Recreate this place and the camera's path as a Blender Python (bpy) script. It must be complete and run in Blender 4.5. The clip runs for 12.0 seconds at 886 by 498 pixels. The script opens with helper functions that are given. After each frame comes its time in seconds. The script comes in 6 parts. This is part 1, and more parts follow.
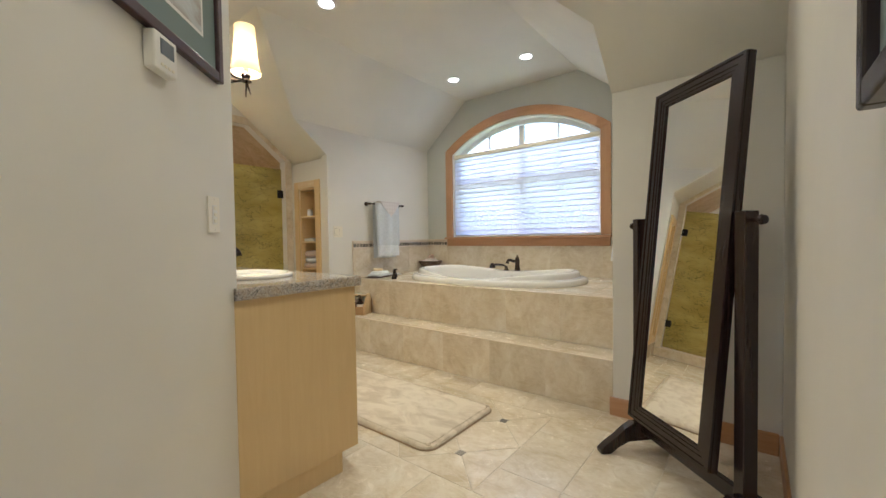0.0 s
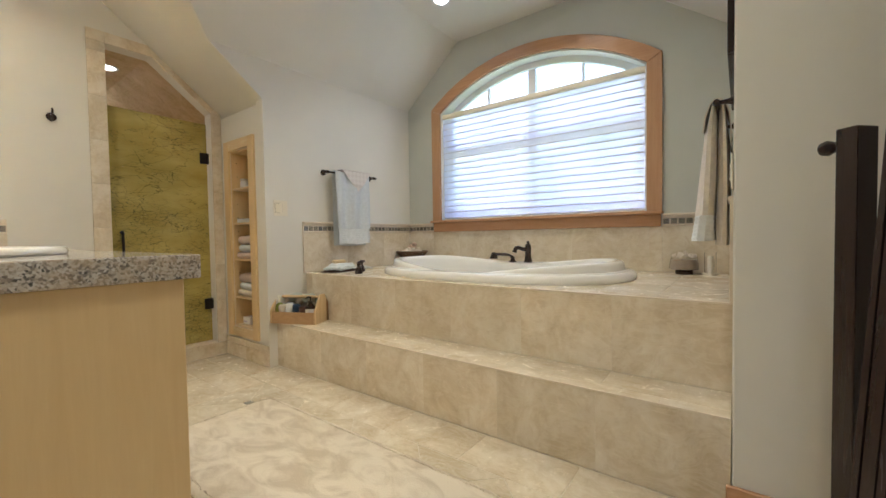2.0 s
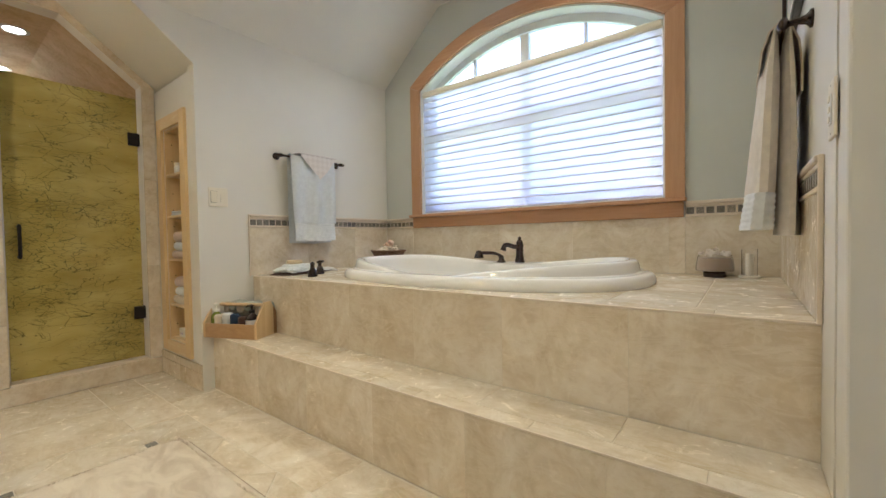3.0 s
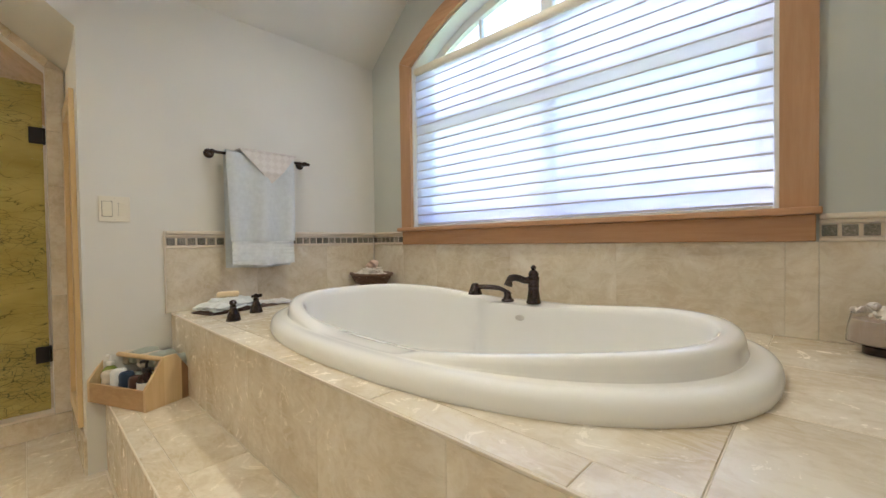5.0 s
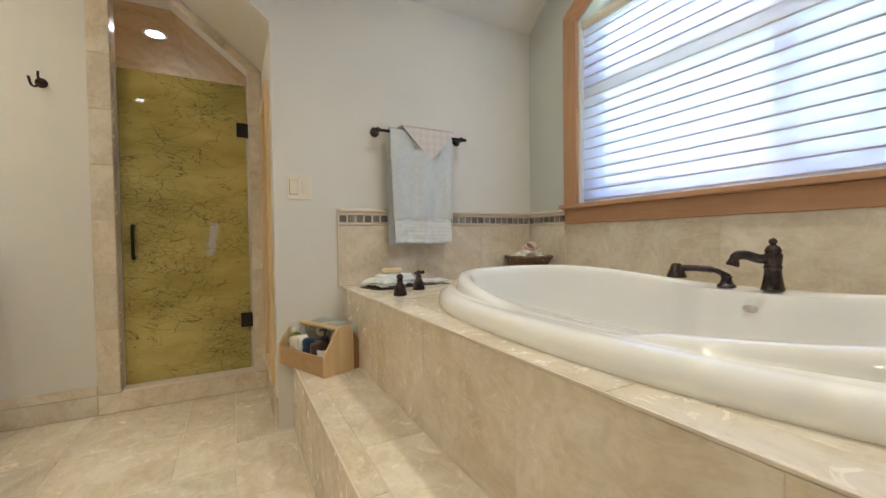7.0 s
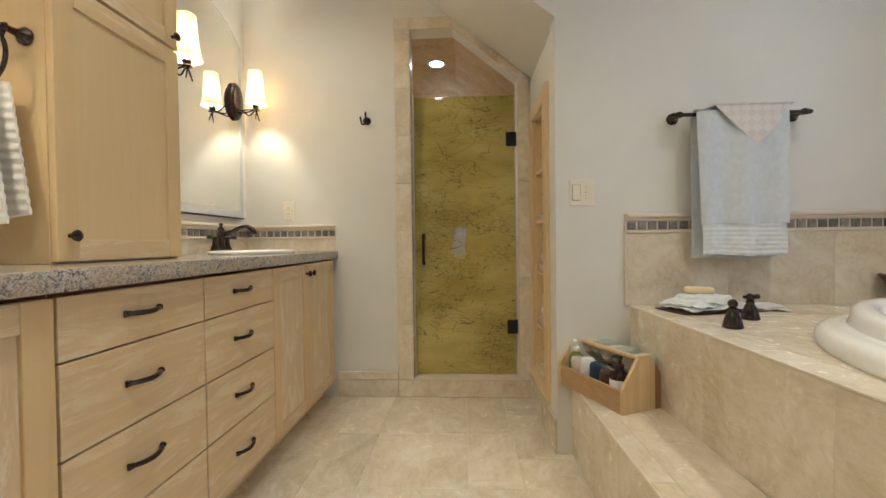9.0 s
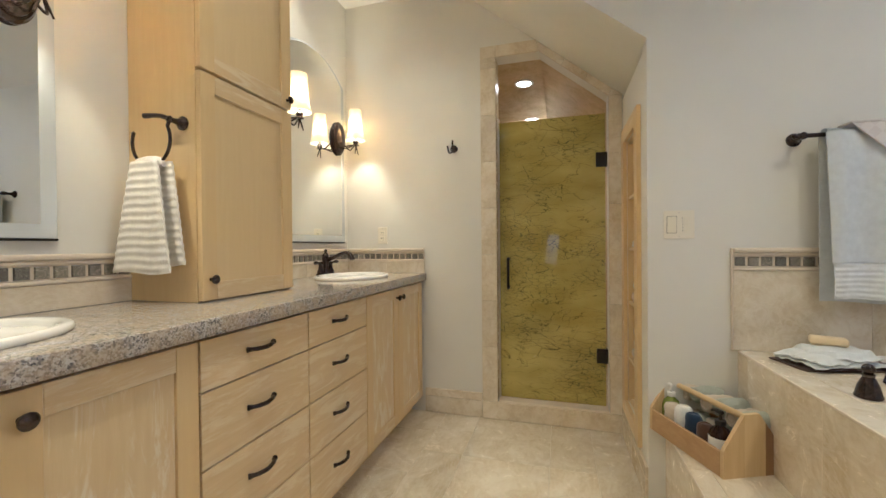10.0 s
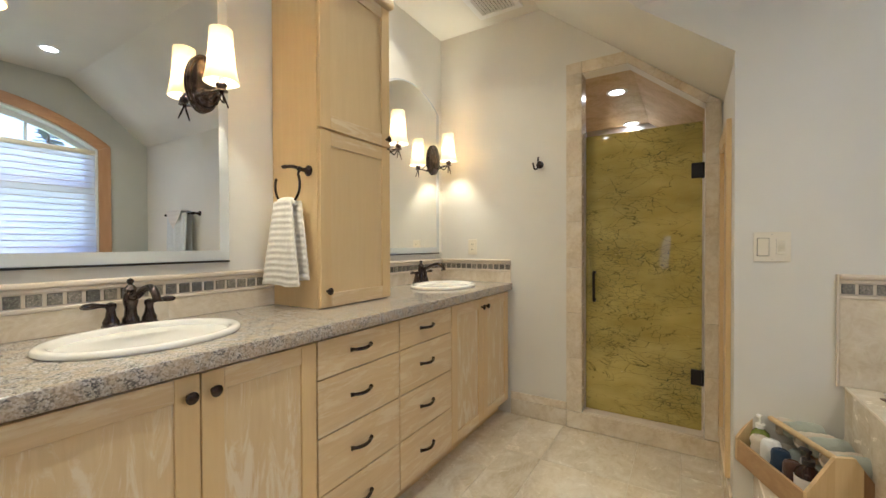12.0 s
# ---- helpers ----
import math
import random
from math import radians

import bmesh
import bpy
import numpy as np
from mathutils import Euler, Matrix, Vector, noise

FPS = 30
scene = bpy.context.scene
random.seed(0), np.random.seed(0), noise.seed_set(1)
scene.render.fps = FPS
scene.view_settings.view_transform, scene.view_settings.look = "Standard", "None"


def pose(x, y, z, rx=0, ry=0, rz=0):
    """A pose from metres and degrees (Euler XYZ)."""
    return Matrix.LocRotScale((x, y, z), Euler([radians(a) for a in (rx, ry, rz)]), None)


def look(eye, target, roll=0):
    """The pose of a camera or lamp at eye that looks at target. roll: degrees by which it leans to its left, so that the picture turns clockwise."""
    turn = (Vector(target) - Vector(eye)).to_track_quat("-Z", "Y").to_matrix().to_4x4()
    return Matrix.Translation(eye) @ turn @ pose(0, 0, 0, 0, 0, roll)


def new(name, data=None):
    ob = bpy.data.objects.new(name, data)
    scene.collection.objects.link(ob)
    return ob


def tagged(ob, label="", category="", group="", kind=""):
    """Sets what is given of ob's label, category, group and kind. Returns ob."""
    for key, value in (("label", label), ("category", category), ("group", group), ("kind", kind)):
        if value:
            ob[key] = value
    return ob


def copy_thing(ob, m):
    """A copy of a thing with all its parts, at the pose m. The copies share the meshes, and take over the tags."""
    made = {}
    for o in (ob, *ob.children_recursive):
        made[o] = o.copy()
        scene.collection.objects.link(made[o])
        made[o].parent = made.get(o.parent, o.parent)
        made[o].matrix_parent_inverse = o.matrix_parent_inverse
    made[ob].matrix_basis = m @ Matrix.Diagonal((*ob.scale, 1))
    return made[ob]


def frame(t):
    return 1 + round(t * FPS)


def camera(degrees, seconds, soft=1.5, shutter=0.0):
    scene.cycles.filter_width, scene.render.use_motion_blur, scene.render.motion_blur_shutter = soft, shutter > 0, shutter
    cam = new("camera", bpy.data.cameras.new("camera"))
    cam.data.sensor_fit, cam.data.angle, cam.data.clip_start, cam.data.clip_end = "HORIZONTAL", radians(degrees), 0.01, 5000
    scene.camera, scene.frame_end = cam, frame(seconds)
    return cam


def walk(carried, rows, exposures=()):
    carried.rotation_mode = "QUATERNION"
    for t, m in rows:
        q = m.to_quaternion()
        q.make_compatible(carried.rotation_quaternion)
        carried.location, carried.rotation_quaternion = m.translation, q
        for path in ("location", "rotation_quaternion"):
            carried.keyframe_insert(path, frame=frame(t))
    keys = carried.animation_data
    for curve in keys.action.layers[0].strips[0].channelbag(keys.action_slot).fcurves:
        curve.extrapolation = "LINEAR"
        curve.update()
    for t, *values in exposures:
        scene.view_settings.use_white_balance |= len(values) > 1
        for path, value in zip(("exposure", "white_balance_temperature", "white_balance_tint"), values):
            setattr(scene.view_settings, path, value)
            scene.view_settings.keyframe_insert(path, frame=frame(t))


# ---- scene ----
cam = camera(96.5, 12.0)
PATH = [
    (0, (0.195, 0.046, 1.138), (-1.045, 1.615, 1.084), -0.9),
    (0.5, (0.004, 0.234, 1.092), (-1.214, 1.82, 1.036), -0.9),
    (1, (-0.178, 0.475, 1.05), (-1.388, 2.066, 0.993), -0.8),
    (1.5, (-0.341, 0.746, 1.016), (-1.552, 2.337, 0.96), -0.8),
    (2, (-0.493, 1.004, 0.984), (-1.696, 2.601, 0.922), -0.9),
    (2.5, (-0.586, 1.293, 0.952), (-1.792, 2.888, 0.901), -1.0),
    (3, (-0.67, 1.565, 0.933), (-1.884, 3.153, 0.882), -1.0),
    (3.2, (-0.701, 1.676, 0.931), (-1.921, 3.26, 0.881), -1.0),
    (4.8, (-0.93, 2.379, 1.028), (-2.287, 3.848, 0.988), -1.0),
    (5, (-0.95, 2.424, 1.051), (-2.324, 3.877, 1.014), -0.8),
    (5.5, (-0.995, 2.484, 1.071), (-2.417, 3.889, 1.045), -0.8),
    (6, (-1.056, 2.518, 1.075), (-2.579, 3.813, 1.036), -0.9),
    (6.5, (-1.135, 2.486, 1.02), (-2.783, 3.618, 0.98), -0.8),
    (7, (-1.234, 2.416, 0.951), (-3.0, 3.353, 0.903), -0.8),
    (7.5, (-1.326, 2.33, 0.889), (-3.197, 3.036, 0.854), -0.7),
    (7.7, (-1.364, 2.276, 0.89), (-3.269, 2.885, 0.852), -0.7),
    (9.3, (-1.508, 2.168, 1.044), (-3.491, 1.905, 1.021), -0.6),
    (9.5, (-1.493, 2.19, 1.073), (-3.46, 1.829, 1.055), -0.5),
    (10, (-1.465, 2.232, 1.145), (-3.383, 1.666, 1.129), -0.5),
    (10.5, (-1.43, 2.272, 1.203), (-3.295, 1.55, 1.187), -0.5),
    (11, (-1.397, 2.32, 1.242), (-3.205, 1.465, 1.225), -0.4),
    (11.5, (-1.362, 2.375, 1.247), (-3.115, 1.414, 1.227), -0.3),
    (12, (-1.329, 2.431, 1.241), (-3.031, 1.381, 1.219), -0.2),
]
walk(cam, [(t, look(eye, target, roll)) for t, eye, target, roll in PATH], [(0, 2.84, 4820, 14), (12, 2.84, 4820, 14)])

# world, sun and exposure
world = bpy.data.worlds.new("world")
world.use_nodes = True
scene.world = world
_wn = world.node_tree
_sky = _wn.nodes.new("ShaderNodeTexSky")
_sky.sky_type = "NISHITA"
_sky.sun_disc = False
_sky.sun_elevation = radians(48)
_sky.sun_rotation = radians(262)
_sky.air_density = 0.8
_sky.dust_density = 9.0
_wn.links.new(_sky.outputs[0], _wn.nodes["Background"].inputs[0])
_wn.nodes["Background"].inputs[1].default_value = 0.15
_sun = bpy.data.lights.new("sun", "SUN")
_sun.energy, _sun.angle, _sun.color = 2.0, radians(3), (1.0, 0.95, 0.88)
new("sun", _sun).matrix_world = look((-30, -4, 33), (0, 0, 0))

CAN_GLOW, CAN_WATTS, SHOWER_WATTS = 5.0, 0.76, 0.45
SHADE_GLOW = 0.055
BULB_WATTS = 2.4

# ---- materials ----


def material(name, colour, rough=0.5, metal=0.0, coat=0.0, spec=0.5):
    m = bpy.data.materials.new(name)
    m.use_nodes = True
    b = m.node_tree.nodes["Principled BSDF"]
    b.inputs["Base Color"].default_value = (*colour, 1)
    b.inputs["Roughness"].default_value = rough
    b.inputs["Metallic"].default_value = metal
    b.inputs["Coat Weight"].default_value = coat
    b.inputs["Specular IOR Level"].default_value = spec
    return m


class Nodes:
    """Short hand for wiring a material's nodes."""

    def __init__(self, m):
        self.t = m.node_tree
        self.b = self.t.nodes["Principled BSDF"]

    def add(self, kind, **values):
        n = self.t.nodes.new("ShaderNode" + kind)
        for k, v in values.items():
            n.inputs[k.replace("_", " ")].default_value = v
        return n

    def link(self, a, b):
        self.t.links.new(a, b)

    def coords(self, scale=(1, 1, 1), per_object=False, rot=(0, 0, 0)):
        c = self.t.nodes.new("ShaderNodeTexCoord")
        mp = self.t.nodes.new("ShaderNodeMapping")
        mp.inputs["Scale"].default_value = scale
        mp.inputs["Rotation"].default_value = rot
        src = self.t.nodes.new("ShaderNodeNewGeometry").outputs["Position"]
        if per_object:
            info = self.t.nodes.new("ShaderNodeObjectInfo")
            mul = self.t.nodes.new("ShaderNodeVectorMath")
            mul.operation = "MULTIPLY_ADD"
            comb = self.t.nodes.new("ShaderNodeCombineXYZ")
            for i, k in enumerate((37.0, 53.0, 71.0)):
                mm = self.t.nodes.new("ShaderNodeMath")
                mm.operation = "MULTIPLY"
                mm.inputs[1].default_value = k
                self.link(info.outputs["Random"], mm.inputs[0])
                self.link(mm.outputs[0], comb.inputs[i])
            mul.inputs[1].default_value = (1, 1, 1)
            self.link(src, mul.inputs[0])
            self.link(comb.outputs[0], mul.inputs[2])
            src = mul.outputs[0]
        self.link(src, mp.inputs["Vector"])
        return mp.outputs[0]

    def noise(self, vec, scale, detail=4, rough=0.55, distortion=0.0):
        n = self.add("TexNoise", Scale=scale, Detail=detail, Roughness=rough, Distortion=distortion)
        self.link(vec, n.inputs["Vector"])
        return n.outputs["Fac"]

    def ramp(self, fac, stops):
        r = self.t.nodes.new("ShaderNodeValToRGB")
        e = r.color_ramp.elements
        while len(e) < len(stops):
            e.new(0.5)
        for i, (p, c) in enumerate(stops):
            e[i].position, e[i].color = p, (*c, 1) if len(c) == 3 else c
        self.link(fac, r.inputs[0])
        return r.outputs[0]

    def mix(self, fac, a, b, kind="MIX"):
        n = self.t.nodes.new("ShaderNodeMix")
        n.data_type, n.blend_type = "RGBA", kind
        for v, s in ((fac, n.inputs[0]), (a, n.inputs[6]), (b, n.inputs[7])):
            if hasattr(v, "is_linked"):
                self.link(v, s)
            elif isinstance(v, (int, float)):
                s.default_value = v
            else:
                s.default_value = (*v, 1)
        return n.outputs[2]

    def colour(self, out):
        self.link(out, self.b.inputs["Base Color"])

    def rough(self, fac, lo, hi):
        n = self.add("MapRange")
        n.inputs["To Min"].default_value, n.inputs["To Max"].default_value = lo, hi
        self.link(fac, n.inputs["Value"])
        self.link(n.outputs[0], self.b.inputs["Roughness"])

    def bump(self, fac, strength, dist=0.002):
        n = self.add("Bump", Strength=strength, Distance=dist)
        self.link(fac, n.inputs["Height"])
        self.link(n.outputs[0], self.b.inputs["Normal"])


def paint(name, c):
    m = material(name, c, 0.6, spec=0.3)
    n = Nodes(m)
    v = n.coords()
    big = n.noise(v, 1.3, 3)
    d = tuple(x * 0.94 for x in c)
    n.colour(n.ramp(big, [(0.35, d), (0.65, c)]))
    n.bump(n.noise(v, 220, 2), 0.12, 0.0008)
    return m


def stone(name, light, dark, pale, rough=0.32, scale=1.0):
    """Beige travertine-look porcelain: clouds, drifting streaks and fine pits."""
    m = material(name, light, rough)
    n = Nodes(m)
    v = n.coords((1, 1, 1), True)
    cloud = n.noise(v, 3.2 * scale, 5, 0.6, 1.1)
    c = n.ramp(cloud, [(0.34, dark), (0.50, light), (0.66, pale)])
    st = n.noise(n.coords((1.2, 3.6, 3.0), True, (0.5, 0.3, 0.6)), 4.5 * scale, 8, 0.68, 1.6)
    c = n.mix(n.ramp(st, [(0.42, (0, 0, 0)), (0.50, (0.42, 0.42, 0.42)), (0.58, (0, 0, 0))]), c, pale)
    st2 = n.noise(v, 9 * scale, 8, 0.7, 2.2)
    c = n.mix(n.ramp(st2, [(0.38, (0.4, 0.4, 0.4)), (0.50, (0, 0, 0))]), c, dark)
    info = n.t.nodes.new("ShaderNodeObjectInfo")
    tone = n.ramp(info.outputs["Random"], [(0, (0.93, 0.93, 0.93)), (1, (1.04, 1.03, 1.02))])
    n.colour(n.mix(1.0, c, tone, "MULTIPLY"))
    n.rough(st2, rough - 0.08, rough + 0.14)
    n.bump(n.noise(v, 60, 4), 0.06, 0.001)
    return m


def wood(name, light, dark, axis="z", rough=0.38, contrast=1.0, blotch=None):
    m = material(name, light, rough)
    n = Nodes(m)
    s = {"x": (1.0, 16, 16), "y": (16, 1.0, 16), "z": (16, 16, 1.0)}[axis]
    v = n.coords(s, True)
    g = n.noise(v, 3.0, 6, 0.6, 0.6)
    c = n.ramp(g, [(0.5 - 0.25 / contrast, dark), (0.5 + 0.22 / contrast, light)])
    fine = n.noise(n.coords(tuple(k * 4 for k in s), True), 6, 3)
    c = n.mix(n.ramp(fine, [(0.4, (0.16, 0.16, 0.16)), (0.6, (0, 0, 0))]), c, dark)
    # pale streaks: maple figure, plus window reflections put into the colour
    if blotch:
        w = n.noise(n.coords({"z": (9, 9, 1.6), "x": (1.6, 9, 9), "y": (9, 1.6, 9)}[axis], True), 2.2, 6, 0.7, 1.2)
        c = n.mix(n.ramp(w, [(0.50, (0, 0, 0)), (0.60, (0.7, 0.7, 0.7))]), c, blotch)
    n.colour(c)
    n.rough(g, rough - 0.06, rough + 0.1)
    n.bump(fine, 0.05, 0.0006)
    return m


M = {}
M["wall"] = paint("wall_paint", (0.77, 0.745, 0.675))
M["sage"] = paint("sage_paint", (0.60, 0.615, 0.565))
M["ceiling"] = paint("ceiling_paint", (0.76, 0.74, 0.67))
M["stone"] = stone("beige_tile", (0.715, 0.625, 0.465), (0.60, 0.50, 0.335), (0.82, 0.755, 0.625), 0.22)
M["grout"] = paint("grout", (0.70, 0.63, 0.50))
M["trimstone"] = material("cream_stone_trim", (0.72, 0.63, 0.50), 0.4)
M["shower_stone"] = stone("brown_shower_stone", (0.50, 0.37, 0.20), (0.38, 0.265, 0.13), (0.60, 0.46, 0.28), 0.6)
M["maple"] = wood("maple", (0.76, 0.58, 0.30), (0.68, 0.49, 0.235), "z", 0.34, 0.6)
M["maple_plain"] = wood("maple_plain_panel", (0.77, 0.605, 0.335), (0.69, 0.515, 0.265), "z", 0.34, 0.4)
M["maple_panel"] = wood("maple_panel", (0.76, 0.605, 0.355), (0.67, 0.505, 0.27), "z", 0.34, 0.8, (0.85, 0.77, 0.62))
M["maple_h"] = wood("maple_across", (0.76, 0.595, 0.345), (0.66, 0.485, 0.25), "x", 0.34, 0.9, (0.82, 0.70, 0.48))
# dark brown painted as the shade in peg holes and round a rocker
M["gap_shade"] = material("painted_gap_shade", (0.10, 0.07, 0.045), 0.8)
# red-brown painted as the shade between cabinet fronts and under the counter
M["front_gap_shade"] = material("shade_colour_in_front_gaps", (0.16, 0.07, 0.035), 0.7)
M["fir"] = wood("fir_casing", (0.55, 0.325, 0.165), (0.45, 0.24, 0.105), "x", 0.35)
M["fir_v"] = wood("fir_casing_upright", (0.55, 0.335, 0.175), (0.45, 0.25, 0.115), "z", 0.35)
M["crate"] = wood("crate_wood", (0.50, 0.33, 0.155), (0.38, 0.23, 0.10), "x", 0.5)
M["crate_end"] = wood("crate_end_wood", (0.68, 0.51, 0.27), (0.56, 0.39, 0.185), "z", 0.5)
M["crate_mid"] = wood("crate_pale_wood", (0.76, 0.60, 0.34), (0.66, 0.49, 0.25), "z", 0.5)
M["crate_dark"] = wood("crate_dark_brown", (0.36, 0.21, 0.10), (0.26, 0.14, 0.065), "z", 0.5)
M["espresso"] = wood("espresso_wood", (0.030, 0.018, 0.017), (0.017, 0.010, 0.009), "z", 0.22)
M["white"] = material("white_plastic", (0.80, 0.78, 0.72), 0.35)
M["ivory"] = material("ivory_plastic", (0.82, 0.765, 0.61), 0.3)
M["plate"] = material("almond_plastic", (0.82, 0.765, 0.63), 0.28)
M["white_paint"] = material("white_frame_paint", (0.82, 0.82, 0.80), 0.4)
M["tub"] = material("biscuit_acrylic", (0.88, 0.86, 0.81), 0.03, 0, 0.3)
M["porcelain"] = material("white_porcelain", (0.84, 0.82, 0.76), 0.08, 0, 0.4)
M["mirror"] = material("mirror_silver", (0.90, 0.91, 0.90), 0.01, 1.0)
# the bevel's bluish-white reflection is painted as a half-matt colour
M["bevel"] = material("mirror_bevel", (0.74, 0.78, 0.80), 0.25, 0.25)
M["black"] = material("black_metal", (0.012, 0.011, 0.011), 0.45, 0.3)
M["rubber"] = material("black_plastic", (0.012, 0.011, 0.012), 0.35)
M["chrome"] = material("brushed_nickel", (0.62, 0.58, 0.52), 0.3, 1.0)
M["lcd"] = material("grey_display", (0.12, 0.14, 0.15), 0.15)

m = material("oil_rubbed_bronze", (0.045, 0.030, 0.026), 0.24, 0.75, 0.3)
n = Nodes(m)
n.colour(n.ramp(n.noise(n.coords(), 60, 4), [(0.36, (0.022, 0.016, 0.016)), (0.70, (0.085, 0.058, 0.050))]))
M["bronze"] = m

# speckled granite: three grain sizes over grey
m = material("granite", (0.4, 0.38, 0.36), 0.09)
n = Nodes(m)
v = n.coords()
vor = n.add("TexVoronoi", Scale=260.0)
n.link(v, vor.inputs["Vector"])
sep = n.t.nodes.new("ShaderNodeSeparateColor")
n.link(vor.outputs["Color"], sep.inputs[0])
c = n.ramp(sep.outputs[0], [(0.0, (0.09, 0.09, 0.10)), (0.2, (0.23, 0.21, 0.20)), (0.45, (0.42, 0.38, 0.33)), (0.75, (0.54, 0.50, 0.45)), (1.0, (0.60, 0.585, 0.57))])
blot = n.noise(v, 92, 5, 0.7)
c = n.mix(n.ramp(blot, [(0.36, (0.75, 0.75, 0.75)), (0.43, (0, 0, 0))]), c, (0.085, 0.085, 0.10))
c = n.mix(n.ramp(n.noise(v, 25, 3), [(0.42, (0, 0, 0)), (0.62, (0.55, 0.55, 0.55))]), c, (0.52, 0.41, 0.28))
n.colour(c)
M["granite"] = m

# mosaic chips of dark slate with pale flecks
m = material("slate_chip", (0.2, 0.2, 0.17), 0.35)
n = Nodes(m)
v = n.coords((1, 1, 1), True)
c = n.ramp(n.noise(v, 90, 6, 0.75, 2.0), [(0.35, (0.08, 0.08, 0.07)), (0.52, (0.21, 0.195, 0.165)), (0.63, (0.44, 0.41, 0.35))])
info = n.t.nodes.new("ShaderNodeObjectInfo")
n.colour(n.mix(1.0, c, n.ramp(info.outputs["Random"], [(0, (0.6, 0.6, 0.6)), (1, (1.35, 1.3, 1.2))]), "MULTIPLY"))
M["slate"] = m

# olive art glass with a net of dark roots and pale threads
m = material("olive_art_glass", (0.3, 0.24, 0.05), 0.03, 0, 0.0)
n = Nodes(m)
v = n.coords()
base = n.ramp(n.noise(n.coords((1, 0.8, 2.2)), 2.2, 4), [(0.3, (0.34, 0.27, 0.06)), (0.68, (0.54, 0.45, 0.125))])
warp = n.add("TexNoise", Scale=5.0, Detail=5.0)
n.link(v, warp.inputs["Vector"])
off = n.t.nodes.new("ShaderNodeVectorMath")
off.operation = "MULTIPLY_ADD"
off.inputs[1].default_value = (0.10, 0.10, 0.10)
n.link(warp.outputs["Color"], off.inputs[0])
n.link(n.coords((1, 0.75, 2.0), False, (0.35, 0, 0)), off.inputs[2])
c = base
for sc, wid, col, dens in ((4.6, 0.008, (0.022, 0.034, 0.024), 2.0), (10.0, 0.015, (0.035, 0.050, 0.034), 2.6), (24.0, 0.036, (0.05, 0.075, 0.045), 3.0)):
    e = n.add("TexVoronoi", Scale=sc)
    e.feature = "DISTANCE_TO_EDGE"
    n.link(off.outputs[0], e.inputs["Vector"])
    line = n.ramp(e.outputs["Distance"], [(0.0, (1, 1, 1)), (wid, (0, 0, 0))])
    keep = n.ramp(n.noise(n.coords((1, 1, 1.6)), dens, 3), [(0.47, (0, 0, 0)), (0.59, (0.9, 0.9, 0.9))])
    c = n.mix(n.mix(1.0, line, keep, "MULTIPLY"), c, col)
for sc, wid, rotx, col in ((1.9, 0.005, 0.5, (0.05, 0.055, 0.028)), (2.9, 0.006, 0.25, (0.07, 0.075, 0.035))):
    r = n.noise(n.coords((1, 1.0, 2.3), False, (rotx, 0, 0)), sc, 4, 0.55, 0.7)
    ln = n.ramp(r, [(0.5 - wid, (0, 0, 0)), (0.5, (0.8, 0.8, 0.8)), (0.5 + wid, (0, 0, 0))])
    keep = n.ramp(n.noise(n.coords((1, 1.3, 1)), 2.4 * sc, 2), [(0.48, (0, 0, 0)), (0.56, (1, 1, 1))])
    c = n.mix(n.mix(1.0, ln, keep, "MULTIPLY"), c, col)
wv = n.noise(n.coords((1, 9, 26), False, (0.25, 0, 0)), 3.0, 5, 0.7, 1.5)
c = n.mix(n.ramp(wv, [(0.68, (0, 0, 0)), (0.71, (0.6, 0.6, 0.6))]), c, (0.74, 0.68, 0.42))
n.colour(c)
n.b.inputs["Specular IOR Level"].default_value = 0.4
M["artglass"] = m


def cloth(name, c, weave=260.0, strength=0.5, var=0.88):
    m = material(name, c, 0.95, spec=0.1)
    m.node_tree.nodes["Principled BSDF"].inputs["Sheen Weight"].default_value = 0.3
    n = Nodes(m)
    v = n.coords()
    n.colour(n.ramp(n.noise(v, 40, 4), [(0.3, tuple(k * var for k in c)), (0.7, c)]))
    n.bump(n.noise(v, weave, 3, 0.7), strength, 0.002)
    return m


M["towel_blue"] = cloth("pale_blue_terry", (0.67, 0.70, 0.72))
M["towel_band"] = cloth("blue_white_band", (0.78, 0.80, 0.80))
M["towel_beige"] = cloth("beige_waffle", (0.74, 0.68, 0.63), 150)
n = Nodes(M["towel_beige"])
ck = n.add("TexChecker", Scale=1.0)
n.link(n.coords((33, 33, 33), False, (radians(45), 0, 0)), ck.inputs["Vector"])
ck.inputs["Color1"].default_value, ck.inputs["Color2"].default_value = (0.74, 0.69, 0.645, 1), (0.685, 0.63, 0.585, 1)
n.colour(ck.outputs["Color"])
M["towel_cream"] = cloth("cream_terry", (0.84, 0.80, 0.72), 200)
M["towel_taupe"] = cloth("taupe_terry", (0.72, 0.66, 0.56))
M["cloth_white"] = cloth("white_terry", (0.80, 0.79, 0.75))
M["cloth_navy"] = cloth("navy_terry", (0.025, 0.045, 0.085))
M["cloth_brown"] = cloth("brown_cloth", (0.095, 0.05, 0.035))
M["cloth_sage"] = cloth("sage_terry", (0.43, 0.46, 0.40))
M["cloth_sand"] = cloth("sand_terry", (0.64, 0.56, 0.44))
M["cloth_pale"] = cloth("pale_ribbed_cloth", (0.76, 0.78, 0.76), 180)
M["cloth_grey"] = cloth("pale_grey_cloth", (0.66, 0.64, 0.60))
M["cloth_pink"] = cloth("faded_pink_towel", (0.60, 0.47, 0.40))

